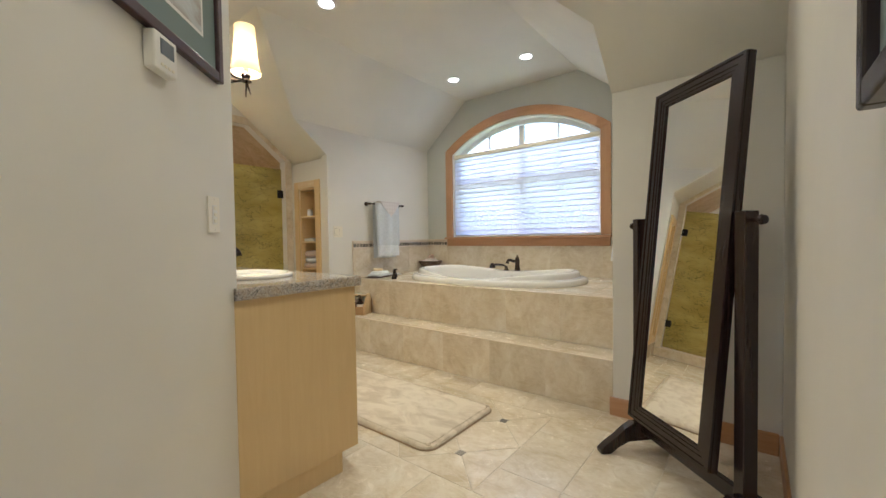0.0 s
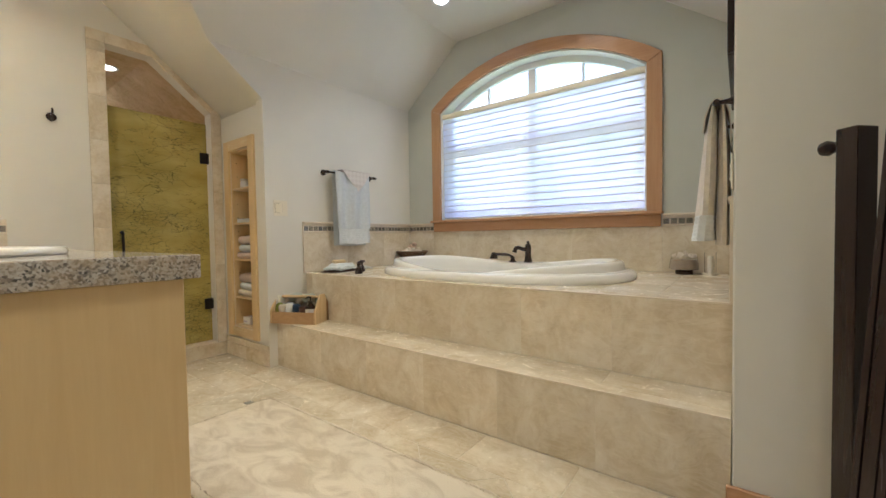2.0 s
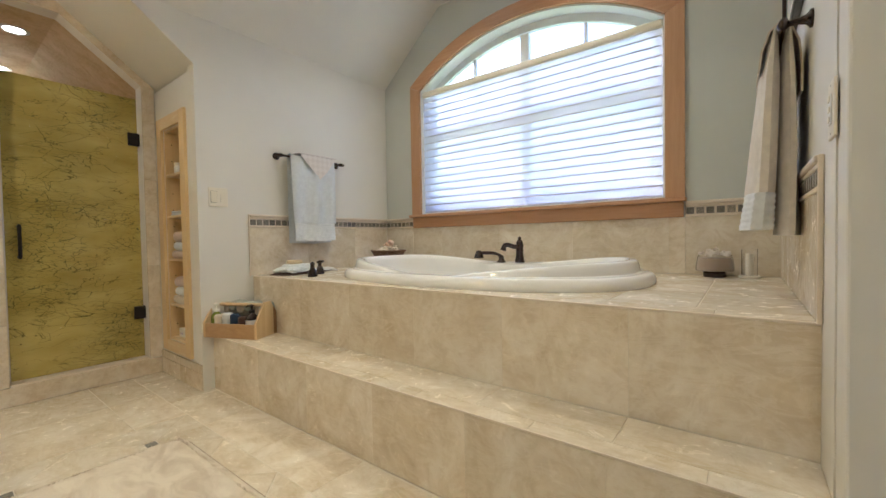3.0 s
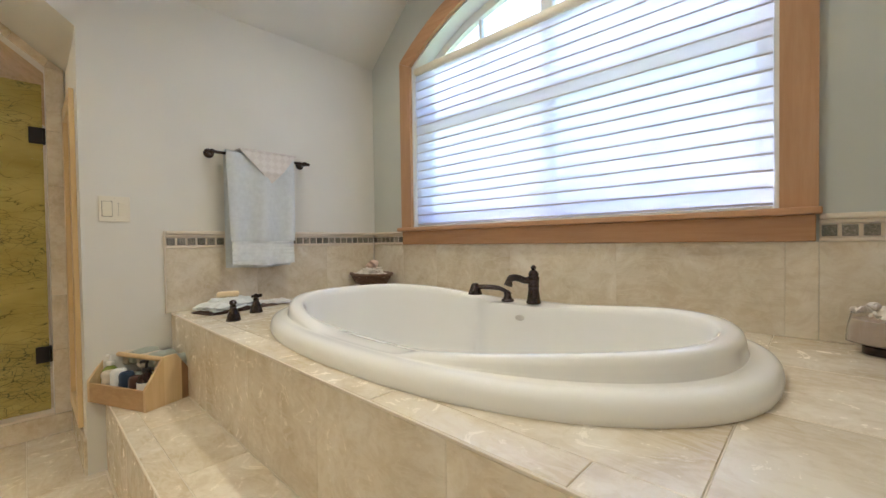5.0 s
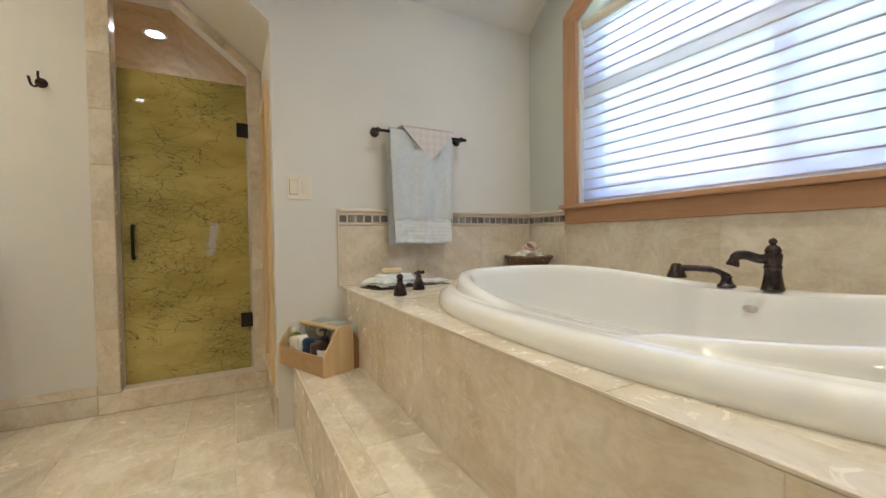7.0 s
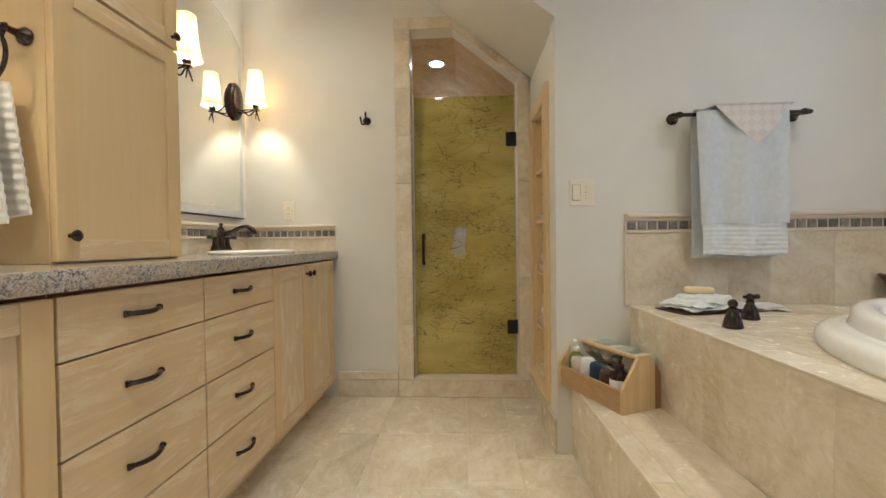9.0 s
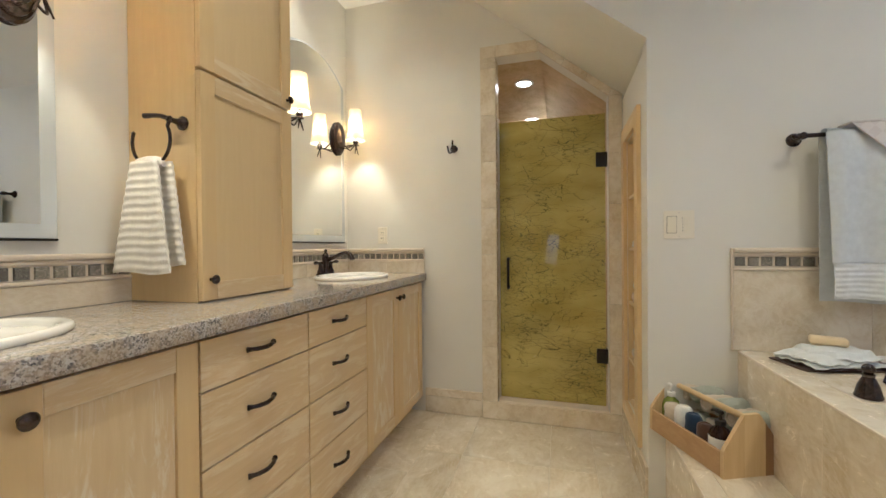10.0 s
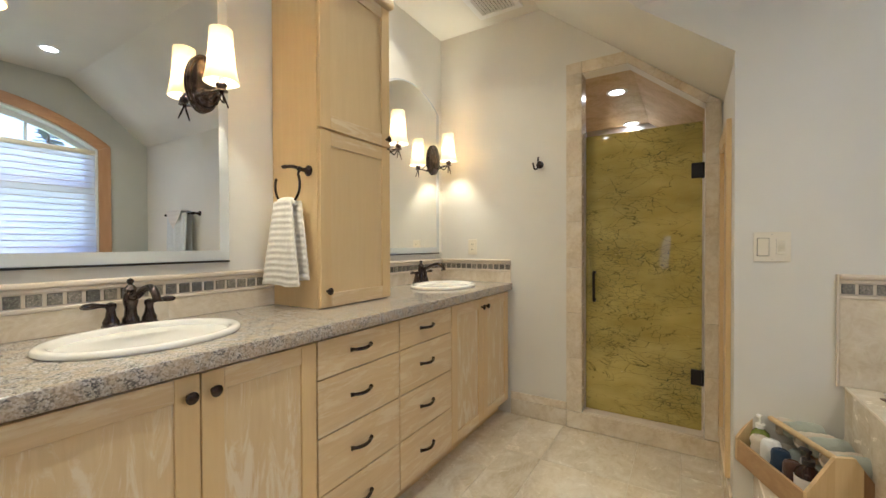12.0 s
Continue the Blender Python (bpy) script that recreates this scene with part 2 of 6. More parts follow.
m = cloth("cream_shag", (0.78, 0.70, 0.57), 120, 0.9, 0.9)
n = Nodes(m)
n.colour(n.ramp(n.noise(n.coords((1, 1.6, 1)), 5.0, 5, 0.6, 1.0), [(0.38, (0.58, 0.49, 0.365)), (0.58, (0.75, 0.67, 0.535))]))
M["shag"] = m
M["shag_edge"] = cloth("tan_rug_binding", (0.40, 0.30, 0.19))
M["soap"] = material("cream_soap", (0.78, 0.62, 0.36), 0.45)
M["paper"] = material("white_label", (0.78, 0.76, 0.72), 0.6)
M["lilac"] = material("lilac_print", (0.48, 0.42, 0.55), 0.6)
M["amber"] = material("brown_bottle_plastic", (0.022, 0.009, 0.007), 0.12)
M["green_soap"] = material("green_liquid_bottle", (0.22, 0.26, 0.05), 0.15)
M["wicker"] = wood("dark_wicker", (0.22, 0.13, 0.075), (0.08, 0.045, 0.028), "x", 0.6)
M["shell"] = material("pale_shell", (0.86, 0.79, 0.70), 0.4)
M["shell_pink"] = material("pink_shell", (0.85, 0.66, 0.54), 0.35)
M["sand"] = cloth("grey_sand", (0.35, 0.27, 0.19), 300, 0.4)
M["wax"] = material("cream_wax", (0.76, 0.70, 0.58), 0.5)
M["picture_mat"] = material("grey_green_mat_board", (0.20, 0.25, 0.24), 0.8)
m = material("faded_print", (0.5, 0.5, 0.5), 0.7)
n = Nodes(m)
n.colour(n.ramp(n.noise(n.coords((3, 3, 9)), 2.0, 5, 0.6, 0.8), [(0.3, (0.36, 0.30, 0.27)), (0.5, (0.52, 0.53, 0.52)), (0.7, (0.62, 0.66, 0.68))]))
M["print"] = m
M["walnut"] = wood("dark_red_frame", (0.075, 0.035, 0.04), (0.035, 0.018, 0.02), "x", 0.3)

m = material("clear_glass", (1, 1, 1), 0.0)
m.node_tree.nodes["Principled BSDF"].inputs["Transmission Weight"].default_value = 1.0
m.node_tree.nodes["Principled BSDF"].inputs["IOR"].default_value = 1.45
M["glass"] = m


def thin(name, colour, clear, trans, glow=0.0):
    """Sheer or frosted sheet: part clear, part light-scattering through, part matt."""
    m = bpy.data.materials.new(name)
    m.use_nodes = True
    t = m.node_tree
    t.nodes.remove(t.nodes["Principled BSDF"])
    o = t.nodes["Material Output"]
    d, s, x = t.nodes.new("ShaderNodeBsdfDiffuse"), t.nodes.new("ShaderNodeBsdfTranslucent"), t.nodes.new("ShaderNodeBsdfTransparent")
    d.inputs[0].default_value = s.inputs[0].default_value = (*colour, 1)
    a, b = t.nodes.new("ShaderNodeMixShader"), t.nodes.new("ShaderNodeMixShader")
    a.inputs[0].default_value, b.inputs[0].default_value = trans, clear
    t.links.new(d.outputs[0], a.inputs[1])
    t.links.new(s.outputs[0], a.inputs[2])
    t.links.new(a.outputs[0], b.inputs[1])
    t.links.new(x.outputs[0], b.inputs[2])
    out = b.outputs[0]
    if glow:
        e, p = t.nodes.new("ShaderNodeEmission"), t.nodes.new("ShaderNodeAddShader")
        e.inputs[0].default_value, e.inputs[1].default_value = (1.0, 0.76, 0.42, 1), glow
        t.links.new(e.outputs[0], p.inputs[0])
        t.links.new(out, p.inputs[1])
        out = p.outputs[0]
    t.links.new(out, o.inputs[0])
    return m


M["sheer"] = thin("sheer_fabric", (0.945, 0.93, 0.955), 0.42, 0.9)
M["hem"] = material("vane_hem", (0.46, 0.41, 0.37), 0.8)
M["vane"] = thin("shade_vane_fabric", (0.88, 0.86, 0.86), 0.12, 0.72)
M["shade"] = thin("frosted_lamp_glass", (0.54, 0.455, 0.31), 0.0, 0.45, SHADE_GLOW)
M["pane"] = thin("window_glass", (1, 1, 1), 0.96, 0.5)


def glowing(name, c, s):
    m = bpy.data.materials.new(name)
    m.use_nodes = True
    b = m.node_tree.nodes["Principled BSDF"]
    b.inputs["Emission Color"].default_value = (*c, 1)
    b.inputs["Emission Strength"].default_value = s
    return m


M["can_glow"] = glowing("downlight_lens", (1.0, 0.86, 0.66), CAN_GLOW)

# ---- mesh helpers ----


def bm_box(bm, x0, x1, y0, y1, z0, z1, bevel=0.0, seg=1):
    r = bmesh.ops.create_cube(bm, size=1.0)
    vs = r["verts"]
    for q in vs:
        q.co = Vector(((x0 + x1) / 2 + q.co.x * (x1 - x0), (y0 + y1) / 2 + q.co.y * (y1 - y0), (z0 + z1) / 2 + q.co.z * (z1 - z0)))
    if bevel:
        bmesh.ops.bevel(bm, geom=list({e for q in vs for e in q.link_edges}), offset=bevel, segments=seg, affect="EDGES", profile=0.5)
    return bm


def box(x0, x1, y0, y1, z0, z1, bevel=0.002, seg=1):
    x0, x1, y0, y1, z0, z1 = min(x0, x1), max(x0, x1), min(y0, y1), max(y0, y1), min(z0, z1), max(z0, z1)
    return bm_box(bmesh.new(), x0, x1, y0, y1, z0, z1, bevel, seg)


def finish(bm, name, mat, smooth=False):
    bmesh.ops.recalc_face_normals(bm, faces=bm.faces)
    me = bpy.data.meshes.new(name)
    bm.to_mesh(me)
    bm.free()
    me.materials.append(mat)
    if smooth:
        me.shade_smooth()
        me.set_sharp_from_angle(angle=radians(42))
    return me


def part(name, bm, mat, parent, label="", smooth=False):
    """One mesh object under a thing; built in world places."""
    ob = new(name, finish(bm, name, mat, smooth))
    ob.parent = parent
    ob.matrix_parent_inverse = world_of(parent).inverted()
    if label:
        tagged(ob, label)
    return ob


def world_of(ob):
    m = ob.matrix_basis.copy()
    p = ob
    while p.parent:
        m = p.parent.matrix_basis @ p.matrix_parent_inverse @ m
        p = p.parent
    return m


def thing(name, place, label, category, group="", kind=""):
    ob = new(name)
    ob.empty_display_size = 0.05
    ob.matrix_basis = Matrix.Translation(place)
    return tagged(ob, label, category, group, kind)


def single(name, bm, mat, label, category, group="", kind="", smooth=False):
    return tagged(new(name, finish(bm, name, mat, smooth)), label, category, group, kind)


def bm_lathe(bm, profile, seg=24, centre=(0, 0, 0), sx=1.0, sy=1.0, turn=None):
    """Turned shape from (radius, height) pairs about the z axis through centre."""
    rings = []
    c = Vector(centre)
    for r, z in profile:
        ring = []
        for i in range(seg):
            a = 2 * math.pi * i / seg
            p = Vector((r * sx * math.cos(a), r * sy * math.sin(a), z))
            ring.append(bm.verts.new(c + (turn @ p if turn else p)))
        rings.append(ring)
    for a, b in zip(rings, rings[1:]):
        for i in range(seg):
            j = (i + 1) % seg
            bm.faces.new((a[i], a[j], b[j], b[i]))
    for ring, r in ((rings[0], profile[0][0]), (rings[-1], profile[-1][0])):
        if r > 1e-4:
            bm.faces.new(ring)
    bmesh.ops.remove_doubles(bm, verts=rings[0] + rings[-1], dist=1e-5)
    return bm


def lathe(profile, seg=24, centre=(0, 0, 0), sx=1.0, sy=1.0, turn=None):
    return bm_lathe(bmesh.new(), profile, seg, centre, sx, sy, turn)


def bm_tube(bm, pts, radii, seg=10):
    """Round bar along a path; radii one or one each."""
    pts = [Vector(p) for p in pts]
    if isinstance(radii, (int, float)):
        radii = [radii] * len(pts)
    rings, up = [], None
    for i, p in enumerate(pts):
        d = (pts[min(i + 1, len(pts) - 1)] - pts[max(i - 1, 0)]).normalized()
        if up is None:
            up = d.orthogonal().normalized()
        up = (up - d * up.dot(d)).normalized()
        side = d.cross(up)
        rings.append([bm.verts.new(p + (up * math.cos(2 * math.pi * k / seg) + side * math.sin(2 * math.pi * k / seg)) * radii[i]) for k in range(seg)])
    for a, b in zip(rings, rings[1:]):
        for k in range(seg):
            bm.faces.new((a[k], a[(k + 1) % seg], b[(k + 1) % seg], b[k]))
    bm.faces.new(rings[0])
    bm.faces.new(rings[-1])
    return bm


def tube(pts, radii, seg=10):
    return bm_tube(bmesh.new(), pts, radii, seg)


def curve_pts(ctrl, n=16):
    """Smooth path (Catmull-Rom) through a few places."""
    c = [Vector(p) for p in ctrl]
    c = [2 * c[0] - c[1]] + c + [2 * c[-1] - c[-2]]
    out = []
    for i in range(1, len(c) - 2):
        for k in range(n):
            t = k / n
            a, b, d, e = c[i - 1], c[i], c[i + 1], c[i + 2]
            out.append(0.5 * (2 * b + (d - a) * t + (2 * a - 5 * b + 4 * d - e) * t * t + (3 * b - a - 3 * d + e) * t ** 3))
    return out + [c[-2]]


def slab(outer, holes, to_world, depth, bm=None):
    """Flat plate with holes: 2D outlines, a map (u, v, w) -> world, and its depth along w."""
    bm = bm or bmesh.new()
    edges, rims = [], []
    for loop in [outer] + list(holes):
        lo = [bm.verts.new(to_world(u, v, 0.0)) for u, v in loop]
        rims.append((lo, loop))
        edges += [bm.edges.new((lo[i], lo[(i + 1) % len(lo)])) for i in range(len(lo))]
    fill = bmesh.ops.triangle_fill(bm, use_beauty=True, use_dissolve=False, edges=edges)
    front = [f for f in fill["geom"] if isinstance(f, bmesh.types.BMFace)]
    hi = {}
    for lo, loop in rims:
        for q, (u, v) in zip(lo, loop):
            hi[q] = bm.verts.new(to_world(u, v, depth))
    for f in front:
        bm.faces.new([hi[q] for q in f.verts])
    for lo, loop in rims:
        for i in range(len(lo)):
            a, b = lo[i], lo[(i + 1) % len(lo)]
            bm.faces.new((a, b, hi[b], hi[a]))
    return bm


def inset(poly, d):
    """Convex outline (counter-clockwise) moved in by d."""
    n = len(poly)
    lines = []
    for i in range(n):
        a, b = Vector(poly[i]), Vector(poly[(i + 1) % n])
        t = (b - a).normalized()
        nrm = Vector((-t.y, t.x))
        lines.append((a + nrm * d, t))
    out = []
    for i in range(n):
        (p, t), (q, s) = lines[i - 1], lines[i]
        den = t.x * s.y - t.y * s.x
        if abs(den) < 1e-6:
            out.append(tuple(q))
            continue
        k = ((q.x - p.x) * s.y - (q.y - p.y) * s.x) / den
        out.append(tuple(p + t * k))
    return out


def clip(poly, x0, x1, y0, y1):
    for ax, lim, sign in ((0, x0, 1), (0, x1, -1), (1, y0, 1), (1, y1, -1)):
        out = []
        for i in range(len(poly)):
            a, b = poly[i - 1], poly[i]
            da, db = sign * (a[ax] - lim), sign * (b[ax] - lim)
            if (da >= 0) != (db >= 0):
                k = da / (da - db)
                out.append((a[0] + (b[0] - a[0]) * k, a[1] + (b[1] - a[1]) * k))
            if db >= 0:
                out.append(b)
        poly = out
        if not poly:
            break
    clean = []
    for p in poly:
        if not clean or (abs(p[0] - clean[-1][0]) + abs(p[1] - clean[-1][1])) > 1e-4:
            clean.append(p)
    return clean


def area2(poly):
    return sum(poly[i - 1][0] * poly[i][1] - poly[i][0] * poly[i - 1][1] for i in range(len(poly))) / 2


def tile(parent, poly, to_world, mat, name="tile", joint=0.0022, thick=0.008, edge=0.0014):
    """One tile: a convex outline with its joint taken off, a small eased edge, lying proud of the bed."""
    if len(poly) < 3 or abs(area2(poly)) < 2e-4:
        return None
    if area2(poly) < 0:
        poly = poly[::-1]
    a = inset(poly, joint)
    b = inset(poly, joint + edge)
    k = len(a)
    vs = [to_world(u, v, -thick) for u, v in a] + [to_world(u, v, -edge) for u, v in a] + [to_world(u, v, 0) for u, v in b]
    fs = [tuple(range(2 * k, 3 * k))]
    for i in range(k):
        j = (i + 1) % k
        fs += [(i, j, k + j, k + i), (k + i, k + j, 2 * k + j, 2 * k + i)]
    me = bpy.data.meshes.new(name)
    me.from_pydata([tuple(q) for q in vs], [], fs)
    me.materials.append(mat)
    ob = new(name, me)
    ob.parent = parent
    ob.matrix_parent_inverse = world_of(parent).inverted()
    return ob


def on_x(x, s):
    return lambda u, v, w: Vector((x + s * w, u, v))


def on_y(y, s):
    return lambda u, v, w: Vector((u, y + s * w, v))


def on_z(z, s=1):
    return lambda u, v, w: Vector((u, v, z + s * w))


def rect(u0, u1, v0, v1):
    return [(u0, v0), (u1, v0), (u1, v1), (u0, v1)]

# ---- the large structure ----
XL, XS, XR, XE = -3.375, -4.06, -0.515, 0.31
YW, YN, YK, YV, ZC = 4.242, 2.60, 2.66, 0.735, 2.885
DECK_Z, STEP_Z, DECK_Y, STEP_Y = 0.704, 0.343, 2.936, 2.667


def roof_z(y):
    return 2.035 + 0.8 * (2.61 - y)


def roof_y(z):
    return 2.61 - (z - 2.035) / 0.8


E_UP = 0.035


def structure(name, bm, mat, label, smooth=False):
    return single(name, bm, mat, label, name.split("_")[0], kind="structure", smooth=smooth)


WXC, WHALF, WARC_Z, WARC_R, WSILL = -1.992, 0.947, 0.95, 1.589, 1.15


def arc(r, half, n=28):
    """Segmental arch from left to right: (x, z) about the window's centre."""
    a = math.asin(half / r)
    return [(WXC + r * math.sin(-a + 2 * a * i / n), WARC_Z + r * math.cos(-a + 2 * a * i / n)) for i in range(n + 1)]


hole = [(WXC + WHALF, WSILL), (WXC - WHALF, WSILL)] + arc(WARC_R, WHALF)
wall_north = structure("wall_north", slab(rect(-5.7, 1.3, -0.1, 3.3), [hole], on_y(YW, 1), 0.17), M["sage"], "pale sage painted wall with an arched window")
wall_towel = structure("wall_towel", slab([(YN, 0), (YW + 0.02, 0), (YW + 0.02, 2.37), (2.20, 2.375), (YN, roof_z(YN) + 0.01)], [], on_x(XL, -1), 0.09), M["wall"], "cream painted wall beside the bath deck")
wall_niche = structure("wall_niche", slab(rect(XS - 0.02, XL - 0.0902, 0, 2.016), [rect(-3.905, -3.585, 0.26, 1.72)], on_y(YN, 1), 0.05), M["wall"], "cream painted knee wall with a recessed shelf")
DOOR = [(1.836, 0.112), (2.52, 0.112), (2.52, 2.046), (2.112, 2.374), (1.836, 2.374)]
wall_shower = structure("wall_shower", slab([(YV - 0.1, 0), (YN + 0.05, 0), (YN + 0.05, 2.02), (1.54, 2.9), (YV - 0.1, 2.9)], [DOOR], on_x(XS, -1), 0.11), M["wall"], "cream painted wall with a shower doorway")
wall_vanity = structure("wall_vanity", box(XS, -1.40, YV - 0.12, YV, 0, 2.95, 0.0), M["wall"], "cream painted wall behind the vanity")
DX, DY = 0.682, -0.731
NX, NY = 0.731, 0.682
DL = 1.6


def on_diag(s, z, off=0.0):
    return Vector((-1.40 + DX * s + NX * off, YV + 0.022 + DY * s + NY * off, z))


bm = slab([(0, 0), (DL, 0), (DL, 2.95), (0, 2.95)], [], lambda s, z, w: on_diag(s, z, -w), 0.12)
wall_entry = structure("wall_entry", bm, M["wall"], "off-white painted wall set at an angle in the entry")
EX, EY = on_diag(DL, 0).x, on_diag(DL, 0).y
# unseen hall walls; the south doorway is added to pass daylight to the entry
wall_hall = structure("wall_hall", box(EX - 0.12, EX, -1.4, EY, 0, 2.95, 0), M["wall"], "unseen off-white hallway wall closing off the entry")
wall_south = structure("wall_south", slab(rect(EX - 0.12, XE + 0.12, 0, 2.95), [rect(EX + 0.02, XE - 0.02, 0.003, 2.1)], on_y(-1.4, -1), 0.12), M["wall"], "unseen off-white hallway end wall, its doorway added to let daylight in")
wall_east = structure("wall_east", box(XE, XE + 0.12, -1.4, YK + 0.1, 0, 2.95, 0), M["wall"], "off-white painted wall in the entry")
wall_knee = structure("wall_knee", box(XR + 0.003, XE, YK, YK + 0.1, 0, 2.025, 0.006, 2), M["wall"], "cream painted knee wall under the roof slope")
wall_dormer = structure("wall_dormer", slab([(YK + 0.1, 0), (YW + 0.02, 0), (YW + 0.02, 2.345), (2.30, 2.345), (YK + 0.1, roof_z(YK + 0.1) + E_UP + 0.015)], [], on_x(XR, 1), 0.09), M["wall"], "cream painted dormer side wall")
# unseen wall with an added opening, sized to brighten the entry with sky light
structure("wall_outer_south", slab(rect(-5.7, 1.3, -0.1, 3.3), [rect(-0.4, 0.3, 1.2, 2.0)], on_y(-2.0, -1), 0.1), M["wall"], "unseen wall added with an opening that lets daylight into the entry")
# unseen side walls and roof slab, added to block sky light round the rooms
for nm, b in (("wall_outer_west", (-5.7, -5.6, -2.0, 4.22)), ("wall_outer_east", (1.2, 1.3, -2.0, 4.22))):
    structure(nm, box(*b, -0.1, 3.3, 0), M["wall"], "unseen plain wall added to keep daylight out")
structure("roof", box(-5.8, 1.4, -2.2, 4.5, 3.3, 3.45, 0), M["wall"], "unseen plain slab added overhead to keep daylight out")

# ceilings: flat part, dormer slopes and the main roof slopes
bm = bmesh.new()
V1, V2 = roof_y(2.34), roof_y(2.31 - E_UP)
YB, YBE = roof_y(ZC), roof_y(ZC - E_UP)
pieces = [
    [(-4.2, 2.72, roof_z(2.72)), (XL - 0.001, 2.72, roof_z(2.72)), (XL - 0.001, V1, 2.34), (-2.72, YB, ZC), (-4.2, YB, ZC)],
    [(XL - 0.03, V1 + 0.03, 2.315), (XL - 0.03, 4.25, 2.315), (-2.72, 4.25, ZC), (-2.72, YB, ZC)],
    [(-4.2, -1.5, ZC), (0.5, -1.5, ZC), (0.5, YBE, ZC), (-1.27, YBE, ZC), (-1.27, 4.25, ZC), (-2.72, 4.25, ZC), (-2.72, YB, ZC), (-4.2, YB, ZC)],
    [(XR + 0.03, V2 + 0.03, 2.287), (-1.27, YBE, ZC), (-1.27, 4.25, ZC), (XR + 0.03, 4.25, 2.287)],
    [(XR + 0.001, 2.72, roof_z(2.72) + E_UP), (0.5, 2.72, roof_z(2.72) + E_UP), (0.5, YBE, ZC), (-1.27, YBE, ZC), (XR + 0.001, V2, 2.31)],
]
for pts in pieces:
    lo = [bm.verts.new(p) for p in pts]
    hi = [bm.verts.new((p[0], p[1], p[2] + 0.08)) for p in pts]
    bm.faces.new(lo)
    bm.faces.new(hi[::-1])
    for i in range(len(lo)):
        j = (i + 1) % len(lo)
        bm.faces.new((lo[i], lo[j], hi[j], hi[i]))
ceiling = structure("ceiling", bm, M["ceiling"], "cream painted ceiling with sloped dormer sides")
floor = structure("floor", box(-4.3, 0.6, -1.6, 4.3, -0.1, -0.002, 0), M["grout"], "beige stone tile floor with a diagonal inlay")

# shower room behind the doorway
SHX = -5.95
structure("shower_wall_back", box(SHX - 0.1, SHX, 1.4, 2.75, 0, 2.6, 0), M["shower_stone"], "brown stone shower wall")
structure("shower_wall_south", box(SHX, XS - 0.11, 1.40, 1.52, 0, 2.6, 0), M["shower_stone"], "brown stone shower wall")
structure("shower_wall_north", box(SHX, XS - 0.11, 2.60, 2.72, 0, 2.6, 0), M["shower_stone"], "brown stone shower wall")
structure("shower_floor", box(SHX, XS - 0.111, 1.52, 2.6, 0.0, 0.06, 0), M["stone"], "beige tiled shower floor")
bm = slab([(1.4, 2.40), (2.12, 2.40), (2.72, 1.93), (2.72, 2.6), (1.4, 2.6)], [], on_x(XS - 0.11, -1), SHX * -1 + XS - 0.11 + 0.1)
structure("shower_ceiling", bm, M["shower_stone"], "brown stone shower ceiling following the roof slope")

# the bathtub's outline: an oval squared a little
TX, TY, TA, TB, TN = -1.945, 3.585, 0.945, 0.585, 2.4


def sell(d, n=TN, count=96):
    out = []
    a, b = TA - d, TB - d
    for i in range(count):
        t = 2 * math.pi * i / count
        c, s = math.cos(t), math.sin(t)
        r = (abs(c) ** n + abs(s) ** n) ** (-1 / n)
        out.append((TX + a * r * c, TY + b * r * s))
    return out


# bath deck and step
bm = slab(rect(XL, XR, DECK_Y + 0.0010, YW), [sell(0.11)], on_z(DECK_Z - 0.0022, -1), DECK_Z - 0.0022)
deck = structure("bath_deck", bm, M["grout"], "beige stone-tiled deck around the bathtub")
step = structure("step", box(XL, XR, STEP_Y + 0.0010, DECK_Y + 0.0008, 0, STEP_Z - 0.0022, 0), M["grout"], "beige stone-tiled step up to the bath deck")

# baseboards
bb = structure("baseboard", box(XR - 0.014, XE - 0.0145, YK - 0.016, YK, 0, 0.115, 0.004), M["fir"], "honey fir baseboard")
structure("baseboard_east", box(XE - 0.014, XE, -1.4, YK - 0.0165, 0, 0.115, 0.004), M["fir"], "honey fir baseboard")

# ---- the window ----
window = thing("window_1", (WXC, YW, WSILL), "arched window with honey fir casing and white frame", "window", kind="structure")
for sx in (-1, 1):
    xo, xi = WXC + sx * 1.047, WXC + sx * WHALF
    part("casing", slab([(xo, WSILL + 0.001), (xi, WSILL + 0.001), (xi, 2.224), (xo, 2.273)], [], on_y(YW - 0.022, 1), 0.0215), M["fir_v"], window, "honey fir upright casing")
bm = slab(arc(1.689, 1.047) + arc(WARC_R, WHALF)[::-1], [], on_y(YW - 0.024, 1), 0.0235)
part("casing_arch", bm, M["fir"], window, "bent honey fir arch casing")
part("window_stool", box(WXC - 1.056, WXC + 1.056, YW - 0.06, YW + 0.125, 1.125, 1.149, 0.005, 2), M["fir"], window, "honey fir window stool")
part("apron", box(WXC - 1.04, WXC + 1.04, YW - 0.022, YW, 1.035, 1.1245, 0.003), M["fir"], window, "honey fir apron")
# white jamb lining and frame
ji = [(WXC + WHALF - 0.012, WSILL), (WXC - WHALF + 0.012, WSILL)] + arc(WARC_R - 0.012, WHALF - 0.012)
jo = [(WXC + WHALF - 0.0005, WSILL - 0.0), (WXC - WHALF + 0.0005, WSILL - 0.0)] + arc(WARC_R - 0.0005, WHALF - 0.0005)
bm = bmesh.new()
for ring, y in ((jo, YW + 0.001), (ji, YW + 0.001), (ji, YW + 0.165), (jo, YW + 0.165)):
    for u, v in ring:
        bm.verts.new((u, y, v))
bm.verts.ensure_lookup_table()
k = len(ji)
